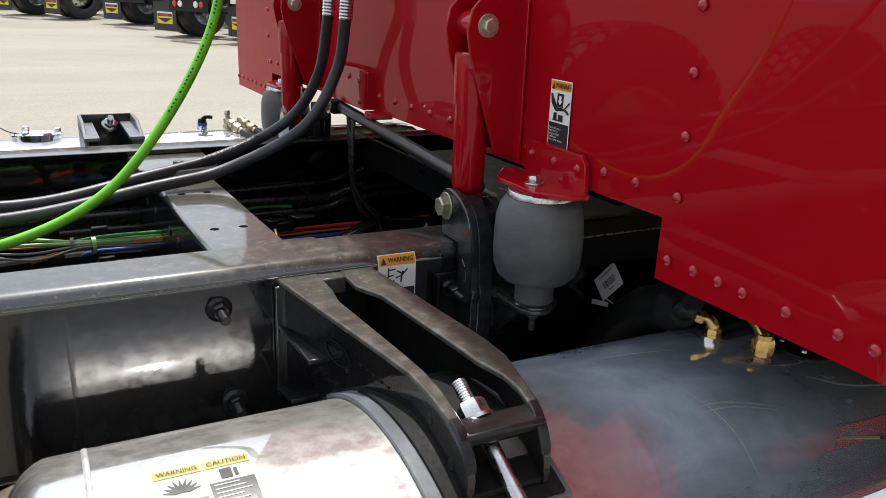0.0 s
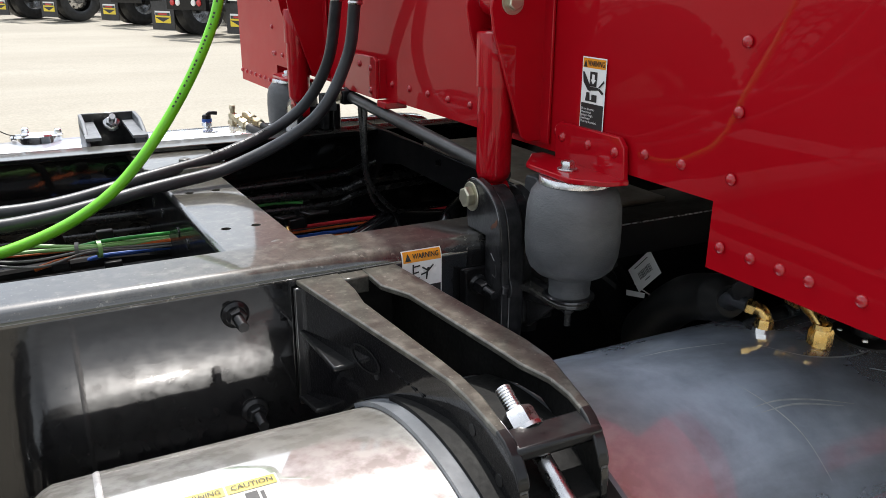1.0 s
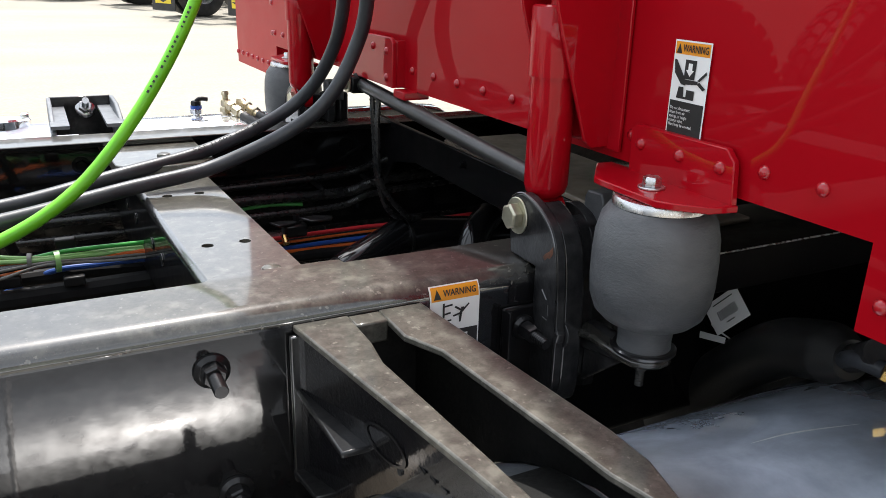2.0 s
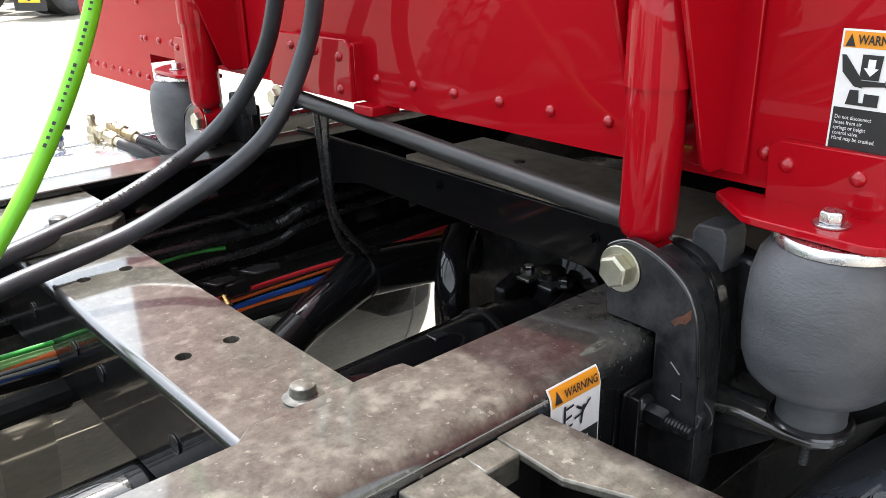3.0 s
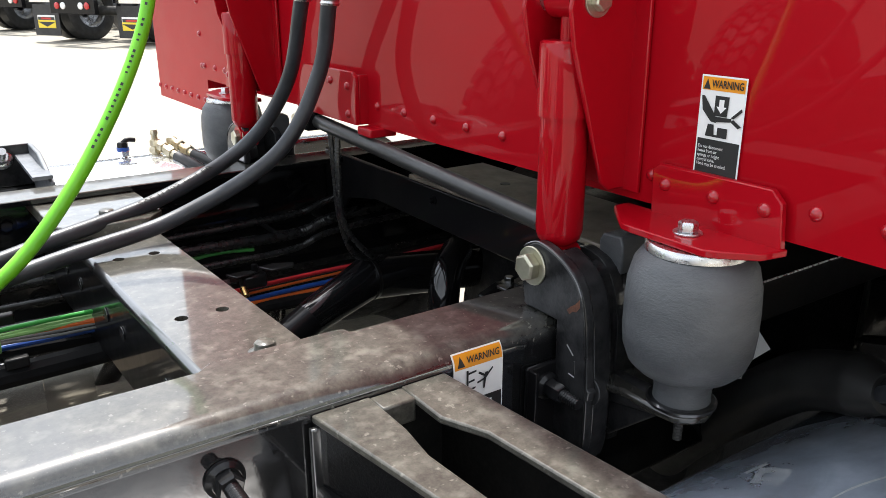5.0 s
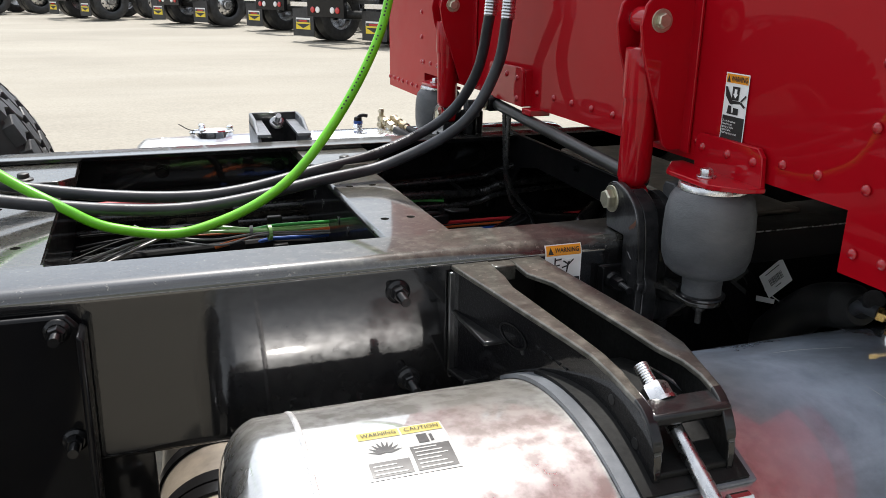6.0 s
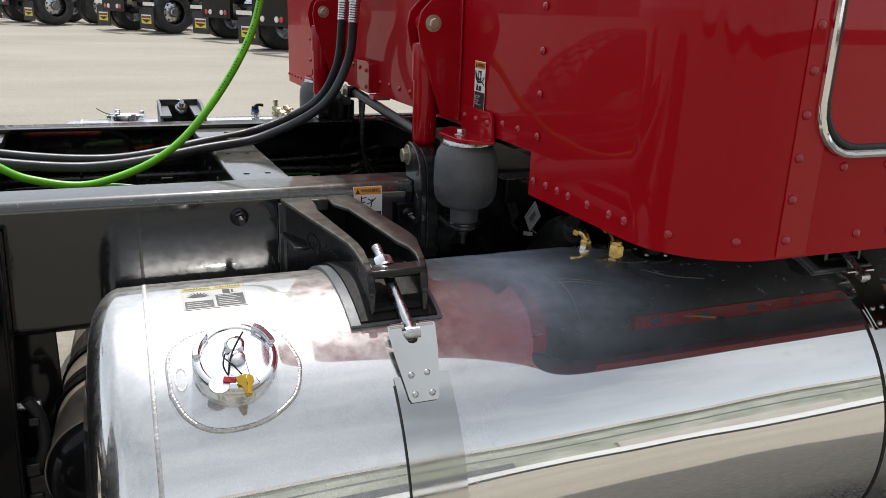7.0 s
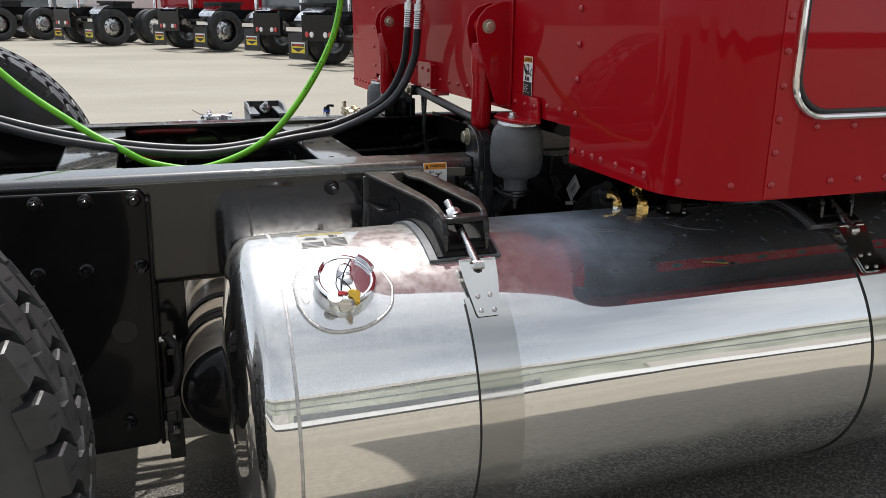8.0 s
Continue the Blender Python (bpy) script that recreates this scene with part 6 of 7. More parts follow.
def crush_label(y0, z0, words):
    lab = thing("warning_label", words, "label", (wall_x(y0) - 0.0006, y0, z0), "warning labels")
    f = flat((wall_x(y0) - 0.0006, y0, z0), (0, -1, 0), (0, 0, 1))
    W, Hh = 0.0455, 0.0855
    part("backing", sheet(B(), f, 0, W, 0, Hh, 0.0004, 1), WHITE, lab)
    part("header", sheet(B(), f, 0.0015, W - 0.0015, Hh - 0.0125, Hh - 0.0015, 0.0007, 1), ORANGE, lab, "orange header strip")
    part("text_block", sheet(B(), f, 0.0015, W - 0.0015, 0.0015, 0.0315, 0.0007, 1), INK, lab, "black block with white print")
    bm = B()
    bm.faces.new([bm.verts.new(f(a, b, 0.001)) for a, b in ((0.003, Hh - 0.0118), (0.010, Hh - 0.0118), (0.0065, Hh - 0.0032))])
    part("alert_triangle", bm, INK, lab)
    lettering("heading", "WARNING", 0.0088, INK, lab, f(0.0115, Hh - 0.0072, 0.0009), (0, -1, 0), (0, 0, 1), width=0.0315, bold=0.0002)
    lettering("print", "Do not disconnect\nhoses from air\nsprings or height\ncontrol valve.\nHand may be crushed.", 0.0040, WHITE, lab, f(0.0035, 0.0172, 0.0009), (0, -1, 0), (0, 0, 1), width=0.030)
    shapes = [[(0.016, 0.069), (0.030, 0.069), (0.029, 0.052), (0.016, 0.052)],                                             # ram
              [(0.002, 0.068), (0.005, 0.068), (0.017, 0.053), (0.019, 0.046), (0.013, 0.047), (0.004, 0.056)],           # wedge
              [(0.009, 0.034), (0.031, 0.034), (0.031, 0.0425), (0.021, 0.0425), (0.021, 0.036), (0.018, 0.036), (0.017, 0.0445), (0.011, 0.0445)],
              [(0.014, 0.0515), (0.034, 0.0515), (0.034, 0.0485), (0.014, 0.0465)],
              [(0.033, 0.052), (0.043, 0.061), (0.044, 0.0585), (0.036, 0.0515)],
              [(0.033, 0.049), (0.041, 0.044), (0.044, 0.046), (0.036, 0.051)]]
    for i, q in enumerate(shapes):
        bm = B()
        bm.faces.new([bm.verts.new(f(a, b, 0.001 + 0.00006 * i)) for a, b in q])
        part("pictogram_shape", bm, INK, lab)
    bm = B()
    bm.faces.new([bm.verts.new(f(a, b, 0.0013)) for a, b in ((0.0205, 0.066), (0.0255, 0.066), (0.0255, 0.060), (0.028, 0.060), (0.023, 0.0545), (0.018, 0.060), (0.0205, 0.060))])
    part("arrow", bm, WHITE, lab)


crush_label(-0.0755, 1.1795, "orange, white and black crush warning label on the red wall")
crush_label(0.974, 1.198, "orange, white and black crush warning label behind the other shock")

lab = thing("warning_label", "orange and white fall warning label on the rail", "label", (0.236, 0, 0.98), "warning labels")
RAD = 0.020


def rail_wrap(a, b, lift):
    """b runs down the web from the start of the rounded edge."""
    z = TOP - RAD - 0.070 + b
    if b <= 0.070:
        return Vector((0.2145 + a, -lift - 0.0003, z))
    t_ = (b - 0.070) / RAD
    return Vector((0.2145 + a, RAD - (RAD + lift + 0.0003) * math.cos(t_), TOP - RAD + (RAD + lift + 0.0003) * math.sin(t_)))


part("backing", sheet(B(), rail_wrap, 0, 0.056, 0, 0.085, 0.0005, 12), WHITE, lab)
part("header", sheet(B(), rail_wrap, 0.0015, 0.0545, 0.0695, 0.0835, 0.0009, 8), ORANGE, lab, "orange header strip")
part("text_block", sheet(B(), rail_wrap, 0.0015, 0.0545, 0.0015, 0.036, 0.0009, 4), INK, lab)
bm = B()
for i in range(4):
    sheet(bm, rail_wrap, 0.004, 0.048 - 0.005 * (i % 2), 0.006 + i * 0.0075, 0.0085 + i * 0.0075, 0.0012, 1)
part("print_line", bm, WHITE, lab)
figure = [[(0.014, 0.038), (0.0162, 0.038), (0.0162, 0.0665), (0.014, 0.0665)], [(0.0162, 0.0640), (0.025, 0.0650), (0.025, 0.0630), (0.0162, 0.0620)], [(0.0162, 0.0555), (0.023, 0.0565), (0.023, 0.0545), (0.0162, 0.0535)],
          [(0.0162, 0.0475), (0.024, 0.0485), (0.024, 0.0465), (0.0162, 0.0455)], [(0.027, 0.0605), (0.036, 0.0545), (0.0372, 0.0562), (0.0285, 0.0622)], [(0.0345, 0.0555), (0.0430, 0.0635), (0.0442, 0.0622), (0.0362, 0.0540)],
          [(0.0335, 0.0555), (0.0365, 0.0555), (0.0345, 0.0440), (0.0325, 0.0440)], [(0.0345, 0.0600), (0.0380, 0.0600), (0.0380, 0.0568), (0.0345, 0.0568)], [(0.0255, 0.0525), (0.0335, 0.0545), (0.0335, 0.0525), (0.0262, 0.0505)]]
for i, q in enumerate(figure):
    bm = B()
    bm.faces.new([bm.verts.new(rail_wrap(a, b, 0.0012 + 0.00006 * i)) for a, b in q])
    part("pictogram_shape", bm, INK, lab)
bm = B()
for k in range(6):
    w0, w1 = 0.0042 * (1 - k / 6), 0.0042 * (1 - (k + 1) / 6)
    bm.faces.new([bm.verts.new(rail_wrap(0.008 + a, 0.0715 + b * 0.0095 / 6, 0.0014)) for a, b in ((-w0, k), (w0, k), (w1, k + 1), (-w1 - 0.00001, k + 1))])
part("alert_triangle", bm, INK, lab)
lettering("heading", "WARNING", 0.0095, INK, lab, rail_wrap(0.014, 0.0765, 0.0020), (1, 0, 0), (0, 0.16, 0.98), width=0.037, bold=0.0002)

# ---- small stud bracket on the rail ahead of the hanger ----
th = thing("stud_bracket", "small black channel bracket with a threaded stud on the rail", "bracket", (0.32, 0, 0.94))
part("channel", box(B(), 0.297, 0.343, -0.006, -0.0005, 0.885, 0.990), BLACK, th, bevel=0.003)
for x in (0.297, 0.339):
    part("lip", box(B(), x, x + 0.004, -0.018, -0.006, 0.885, 0.990), BLACK, th, bevel=0.001)
part("stud", stud(B(), (0.321, -0.006, 0.966), (0, -1, 0), 0.0058, 0.046, 0.0098, 0.022), CASTBLACK, th)

# ---- hoses and cable ----
def catenary(name, ctrl, r, material, words, cat, ferrule=None):
    th = thing(name, words, cat, ctrl[len(ctrl) // 2], "coiled lines behind the cab" if ferrule else "")
    part("jacket", tube(B(), path(ctrl, 14), r, 16), material, th, smooth=60)
    if ferrule:
        p, d = Vector(ctrl[0]), Vector((0.06, -0.02, 1)).normalized()
        prof = [(0, -0.012)]
        for i in range(16):
            prof.append((r * (1.22 if i % 2 else 1.08), -0.012 + i * 0.0028))
        prof += [(r * 1.1, 0.034), (r * 1.35, 0.036), (r * 1.35, 0.055), (r * 0.9, 0.057), (r * 0.9, 0.075), (0, 0.075)]
        part("ferrule", revolve(B(), prof, p, d, 20), STEEL, th, "ribbed bright ferrule")
        part("pipe", tube(B(), path([p + d * 0.07, p + d * 0.12, Vector((wall_x(p.y) - 0.01, p.y, p.z + 0.17))], 6), r * 0.85, 12), STEEL, th)
    return th


HOSE_A = catenary("air_hose", [(0.333, 0.533, 1.324), (0.336, 0.613, 1.195), (0.290, 0.680, 1.095), (0.154, 0.660, 1.036), (0.000, 0.608, 1.014), (-0.230, 0.555, 0.990), (-0.521, 0.548, 1.027), (-0.825, 0.555, 1.119), (-1.10, 0.58, 1.25), (-1.35, 0.60, 1.42)],
         0.0109, HOSE, "black rubber air brake hose sagging over the frame", "hose", True)
catenary("air_hose", [(0.344, 0.473, 1.320), (0.337, 0.505, 1.215), (0.276, 0.526, 1.107), (0.137, 0.545, 1.034), (0.000, 0.522, 1.014), (-0.270, 0.470, 0.990), (-0.570, 0.428, 1.042), (-0.779, 0.405, 1.115), (-1.03, 0.39, 1.23), (-1.3, 0.40, 1.40)],
         0.0109, HOSE, "black rubber air brake hose beside its twin", "hose", True)
CABLE = catenary("power_cable", [(0.30, 0.74, 1.75), (0.185, 0.619, 1.530), (0.112, 0.535, 1.275), (-0.058, 0.462, 1.048), (-0.235, 0.428, 0.964), (-0.370, 0.425, 0.976), (-0.455, 0.440, 1.019), (-0.560, 0.488, 1.080), (-0.726, 0.545, 1.215), (-0.95, 0.60, 1.50)],
         0.0087, GREEN, "bright green trailer power cable hanging in a loop", "cable")


def hose_print(th, ctrl, r, words, material, facing):
    """Words run along a hose on the side that faces the given way; each word is (text, start, length)."""
    pts = path(ctrl, 40)
    run = [0.0]
    for a, b in zip(pts, pts[1:]):
        run.append(run[-1] + (b - a).length)
    for text, at, width in words:
        k = min(range(len(run)), key=lambda i: abs(run[i] - at))
        k2 = min(range(len(run)), key=lambda i: abs(run[i] - at - width))
        d = (pts[k2] - pts[k]).normalized()
        if d.x < 0:
            d, k = -d, k2
        n_ = Vector(facing)
        n_ = (n_ - d * n_.dot(d)).normalized()
        lettering("print", text, r * 0.75, material, th, pts[k] + n_ * (r + 0.0002), d, n_.cross(d), width=width, lift=0.0012)


hose_print(HOSE_A, [(0.333, 0.533, 1.324), (0.336, 0.613, 1.195), (0.290, 0.680, 1.095), (0.154, 0.660, 1.036), (0.000, 0.608, 1.014), (-0.230, 0.555, 0.990), (-0.521, 0.548, 1.027), (-0.825, 0.555, 1.119), (-1.10, 0.58, 1.25), (-1.35, 0.60, 1.42)], 0.0109,
           (("ER", 0.355, 0.018), ("DOT", 0.380, 0.026), ("J1402", 0.415, 0.040), ("SAE", 0.462, 0.026)), LOOM, (-0.25, -0.75, 0.75))

# unreadable print on the green cable as short dark bars
random.seed(21)
pts = path([(0.30, 0.74, 1.75), (0.185, 0.619, 1.530), (0.112, 0.535, 1.275), (-0.058, 0.462, 1.048), (-0.235, 0.428, 0.964), (-0.370, 0.425, 0.976), (-0.455, 0.440, 1.019), (-0.560, 0.488, 1.080), (-0.726, 0.545, 1.215), (-0.95, 0.60, 1.50)], 40)
bm = B()
for k in range(18, 105):
    p, q = pts[k], pts[k + 1]
    if random.random() < 0.24:
        continue
    d = (q - p).normalized()
    n_ = Vector((-0.35, -0.85, 0.4))
    n_ = (n_ - d * n_.dot(d)).normalized()
    u_ = n_.cross(d)
    w_ = random.uniform(0.30, 0.55)
    bm.faces.new([bm.verts.new(p + (q - p) * a + u_ * b + n_ * 0.0090) for a, b in ((0.1, -0.0016), (w_ + 0.1, -0.0016), (w_ + 0.1, 0.0016), (0.1, 0.0016))])
part("print_bar", bm, INK, CABLE, "small dark print")

# short red air line running out of the second crossmember under the hoses
th = thing("air_line", "short red nylon air line under the sagging hoses", "air line", (-0.36, 0.62, 0.96))
part("tube", tube(B(), path([(-0.452, 0.62, 0.964), (-0.38, 0.62, 0.966), (-0.31, 0.62, 0.965), (-0.245, 0.621, 0.964)], 6), 0.0082, 12), TUBE_RED, th, smooth=60)
part("sleeve", tube(B(), path([(-0.250, 0.621, 0.964), (-0.215, 0.622, 0.962), (-0.180, 0.63, 0.944), (-0.165, 0.64, 0.90)], 8), 0.0088, 12), LOOM, th, "black protective sleeve", smooth=60)
part("fitting", hexagon(B(), (-0.4545, 0.62, 0.962), (1, 0, 0.1), 0.011, 0.016, 0.013), DULL, th, "hexagonal fitting")


# ---- lines and shaft between the rails ----
th = thing("line_bundle", "bundle of coloured nylon air lines and looms along the frame", "air lines", (0.0, 0.58, 0.86))
courses = [(TUBE_RED, 0.0038, [(0.06, 0.600, 0.876), (0.14, 0.622, 0.874), (0.36, 0.636, 0.872), (0.525, 0.638, 0.869), (0.66, 0.640, 0.870)]),
           (TUBE_ORANGE, 0.0040, [(-0.21, 0.560, 0.885), (-0.15, 0.548, 0.903), (-0.09, 0.550, 0.910), (-0.01, 0.552, 0.907), (0.067, 0.552, 0.905), (0.16, 0.600, 0.862), (0.28, 0.632, 0.845), (0.40, 0.636, 0.842), (0.50, 0.640, 0.842)]),
           (TUBE_BLUE, 0.0042, [(-0.19, 0.585, 0.855), (-0.12, 0.566, 0.888), (-0.06, 0.564, 0.891), (0.067, 0.562, 0.889), (0.16, 0.606, 0.860), (0.28, 0.634, 0.852), (0.44, 0.636, 0.852), (0.56, 0.640, 0.852)]),
           (TUBE_GREEN, 0.0032, [(-0.14, 0.541, 0.921), (-0.09, 0.546, 0.924), (0.0, 0.550, 0.922), (0.067, 0.553, 0.919), (0.118, 0.566, 0.904)]),
           (TUBE_ORANGE, 0.0024, [(0.08, 0.600, 0.866), (0.20, 0.626, 0.864), (0.40, 0.638, 0.862), (0.66, 0.642, 0.862)]),
           (LOOM, 0.016, [(-0.9, 0.525, 0.862), (-0.4, 0.530, 0.864), (-0.1, 0.532, 0.866), (0.08, 0.55, 0.860), (0.20, 0.57, 0.84)]),
           (LOOM, 0.010, [(-1.5, 0.60, 0.862), (-0.6, 0.61, 0.862), (0.0, 0.612, 0.868), (0.16, 0.655, 0.850), (0.40, 0.672, 0.850), (0.75, 0.68, 0.850)]),
           (LOOM, 0.011, [(-1.5, 0.565, 0.872), (-0.5, 0.570, 0.872), (-0.1, 0.574, 0.880), (0.12, 0.620, 0.846), (0.5, 0.640, 0.826), (0.75, 0.64, 0.826)])]
for mat_, r, pts in courses:
    part("air_line", tube(B(), path(pts, 9), r, 10), mat_, th)
random.seed(3)
th = thing("wire_fan", "loose grey and green wires branching from the loom", "wires", (-0.29, 0.55, 0.92))
knot_a, knot_b = Vector((-0.125, 0.533, 0.918)), Vector((-0.292, 0.556, 0.918))
strands = ((PALE_GREEN, 0.012, 0.010, 0.0032), (PALE_GREEN, 0.0, 0.003, 0.0034), (TUBE_GREY, -0.020, -0.006, 0.0022), (TUBE_GREY, -0.032, -0.014, 0.0022), (LOOM, 0.022, -0.004, 0.0028), (LOOM, -0.008, -0.012, 0.0034), (TUBE_ORANGE, 0.016, -0.006, 0.0020))
for mat_, dy, dz, r in strands:
    mid = (knot_a + knot_b) / 2 + Vector((random.uniform(-0.02, 0.02), dy, dz))
    part("wire", tube(B(), path([(0.07, 0.556 + dy * 0.3, 0.905 + dz * 0.4), (-0.03, 0.552 + dy * 0.3, 0.909 + dz * 0.5), knot_a + Vector((0, dy * 0.25, dz * 0.3)), mid, knot_b + Vector((0, dy * 0.25, dz * 0.3)), knot_b + Vector((-0.06, -dy, -dz))], 9), r, 8), mat_, th)
for k in range(9):
    u = k / 8 - 0.5
    tip = Vector((-0.446, 0.515 + 0.19 * u, 0.895 + 0.030 * math.sin(k * 2.1)))
    part("wire", tube(B(), path([knot_b + Vector((0.03, -0.006 * u, 0.002)), knot_b, knot_b.lerp(tip, 0.45) + Vector((0, random.uniform(-0.012, 0.012), random.uniform(-0.006, 0.014))), tip], 9), 0.0022 if k % 3 else 0.0032, 8), (TUBE_GREY, LOOM, LOOM, TUBE_GREY, LOOM)[k % 5], th)
part("wire_tie", revolve(B(), [(0.0135, -0.0035), (0.0155, -0.0035), (0.0155, 0.0035), (0.0135, 0.0035)], (-0.1085, 0.535, 0.914), (1, 0.1, 0), 16), PALE_GREEN, th, "pale yellow-green clamp")
part("wire_tie", revolve(B(), [(0.0110, -0.003), (0.0130, -0.003), (0.0130, 0.003), (0.0110, 0.003)], knot_b, (1, -0.1, 0), 16), PLASTIC, th)
part("wire_tie", revolve(B(), [(0.0110, -0.003), (0.0130, -0.003), (0.0130, 0.003), (0.0110, 0.003)], (-0.142, 0.536, 0.917), (1, -0.1, 0), 16), TUBE_GREY, th)
for x_, y_, z_ in ((-0.275, 0.548, 0.928), (-0.170, 0.528, 0.896), (-0.09, 0.520, 0.888), (-0.095, 0.566, 0.930)):
    part("connector", box(B(), x_ - 0.014, x_ + 0.014, y_ - 0.007, y_ + 0.007, z_ - 0.007, z_ + 0.007), PLASTIC, th, bevel=0.002)
th = thing("exhaust_elbow", "fat black pipe with a tapered sleeve between the rails", "pipe", (0.45, 0.56, 0.84))
part("sleeve", tube(B(), path([(0.455, 0.605, 0.855), (0.52, 0.604, 0.848), (0.71, 0.600, 0.829), (0.95, 0.59, 0.82)], 10), 0.0375, 32), WEB, th, smooth=60)
part("taper", cyl(B(), (0.459, 0.606, 0.855), (0.330, 0.582, 0.816), 0.0368, 0.0290, seg=28), WEB, th, "glossy black tapered end")
part("clamp", revolve(B(), [(0.0377, -0.003), (0.0395, -0.003), (0.0395, 0.003), (0.0377, 0.003)], (0.457, 0.605, 0.855), (0.2, 0.03, 0.0), 28), EDGE, th)
part("tail", tube(B(), path([(0.333, 0.581, 0.817), (0.245, 0.560, 0.775), (0.170, 0.53, 0.69), (0.130, 0.505, 0.56), (0.115, 0.490, 0.44)], 8), 0.0285, 20), BLACK, th)
th = thing("drive_shaft", "black tubular drive shaft along the middle of the frame", "drive shaft", (0.2, 0.34, 0.78))
part("shaft", cyl(B(), (-1.3, 0.35, 0.775), (0.49, 0.335, 0.838), 0.049, seg=36), WEB, th)
part("weld_ring", revolve(B(), [(0.049, -0.006), (0.053, -0.004), (0.053, 0.004), (0.049, 0.006)], (0.462, 0.335, 0.836), (1, 0, 0.055), 36), EDGE, th)
part("balance_weight", box(B(), 0.37, 0.392, 0.322, 0.342, 0.876, 0.8835), WEB, th, bevel=0.002)
part("tube_yoke", revolve(B(), [(0.049, 0), (0.046, 0.02), (0.036, 0.045), (0.036, 0.06), (0, 0.06)], (0.49, 0.335, 0.838), (1, 0, 0.055), 36), BLACK, th)
for s_ in (-1, 1):
    part("yoke_ear", prism(B(), [(0.53, 0.80), (0.53, 0.88), (0.57, 0.895), (0.605, 0.88), (0.605, 0.80), (0.57, 0.785)], "y", 0.335 + s_ * 0.048 - 0.011, 0.335 + s_ * 0.048 + 0.011), BLACK, th, bevel=0.006)
    part("bearing_cap", cyl(B(), (0.572, 0.335 + s_ * 0.058, 0.842), (0.572, 0.335 + s_ * 0.066, 0.842), 0.022, seg=24), EDGE, th)
    part("cap_strap", box(B(), 0.55, 0.60, 0.335 + s_ * 0.02 - 0.012, 0.335 + s_ * 0.02 + 0.012, 0.893, 0.899), EDGE, th, bevel=0.002)
part("spider", revolve(B(), [(0, -0.062), (0.02, -0.062), (0.02, -0.03), (0.03, 0), (0.02, 0.03), (0.02, 0.062), (0, 0.062)], (0.585, 0.335, 0.845), (0, 0, 1), 20), BLACK, th)
part("flange_yoke", revolve(B(), [(0, 0), (0.04, 0), (0.045, 0.02), (0.062, 0.03), (0.062, 0.05), (0, 0.05)], (0.60, 0.335, 0.846), (1, 0, 0.05), 32), BLACK, th)
part("drop_pipe", tube(B(), path([(0.585, 0.52, 0.905), (0.54, 0.485, 0.885), (0.518, 0.465, 0.83), (0.518, 0.46, 0.74), (0.52, 0.46, 0.55)], 8), 0.026, 24), WEB, th, "black pipe bending down beside the shaft")
for dy in (-0.032, 0.0, 0.032):
    part("cap_bolt", hexagon(B(), (0.575, 0.335 + dy, 0.897), (0, 0, 1), 0.008, 0.008, 0.012), EDGE, th)
part("carrier", revolve(B(), [(0.05, 0), (0.075, 0.0), (0.08, 0.012), (0.08, 0.04), (0.05, 0.045)], (0.66, 0.335, 0.81), (1, 0, 0.05), 36), CAST, th)
part("front_shaft", cyl(B(), (0.70, 0.335, 0.812), (1.8, 0.335, 0.86), 0.046, seg=36), BLACK, th)
th = thing("wiring_loom", "corrugated black loom hanging from the cross rod into the frame", "wiring loom", (0.40, 0.55, 1.0))
for k, y in enumerate((0.590, 0.577)):
    pts = path([(0.392 + 0.006 * k, y, 1.118), (0.394, y - 0.004, 1.05), (0.40, y - 0.006, 0.97), (0.43 + 0.02 * k, y + 0.004, 0.905), (0.50, y + 0.03, 0.880)], 22)
    part("conduit", tube(B(), pts, 0.0052, 10, lambda i: 1.0 if i % 2 else 0.86), CONDUIT, th)
th = thing("wiring_loom", "thick black looms clipped along the far rail's web", "wiring loom", (0.1, 0.80, 0.90))
for course, r in (([(-1.4, 0.80, 0.895), (-0.6, 0.80, 0.892), (0.0, 0.80, 0.893), (0.21, 0.80, 0.895), (0.415, 0.80, 0.892), (0.52, 0.805, 0.910), (0.9, 0.81, 0.92)], 0.0105),
                  ([(-0.5, 0.77, 0.872), (0.0, 0.765, 0.872), (0.24, 0.76, 0.875), (0.39, 0.76, 0.877), (0.50, 0.77, 0.895), (0.9, 0.79, 0.90)], 0.0062),
                  ([(0.05, 0.82, 0.915), (0.25, 0.82, 0.918), (0.42, 0.815, 0.925), (0.48, 0.80, 0.945), (0.53, 0.79, 0.96)], 0.0070)):
    part("conduit", tube(B(), path(course, 42), r, 12, lambda i: 1.0 if i % 2 else 0.90), CONDUIT, th)
part("lead", tube(B(), path([(0.10, 0.80, 0.876), (0.20, 0.805, 0.877), (0.27, 0.805, 0.880), (0.33, 0.80, 0.876)], 8), 0.0036, 8), TUBE_GREEN, th, "short green lead between the looms")
for x in (-0.3, 0.12, 0.36, 0.47):
    part("clip", box(B(), x, x + 0.008, 0.775, 0.853, 0.905, 0.912), PLASTIC, th, bevel=0.002)
th = thing("valve_block", "black valve bracket with two small wings beside the lines", "valve", (0.265, 0.63, 0.90))
part("body", box(B(), 0.245, 0.285, 0.622, 0.652, 0.872, 0.896), CASTBLACK, th, bevel=0.005)
part("wing", prism(B(), [(0.222, 0.640), (0.232, 0.616), (0.262, 0.620), (0.270, 0.632), (0.250, 0.640)], "z", 0.8965, 0.9005), CASTBLACK, th, bevel=0.0015)
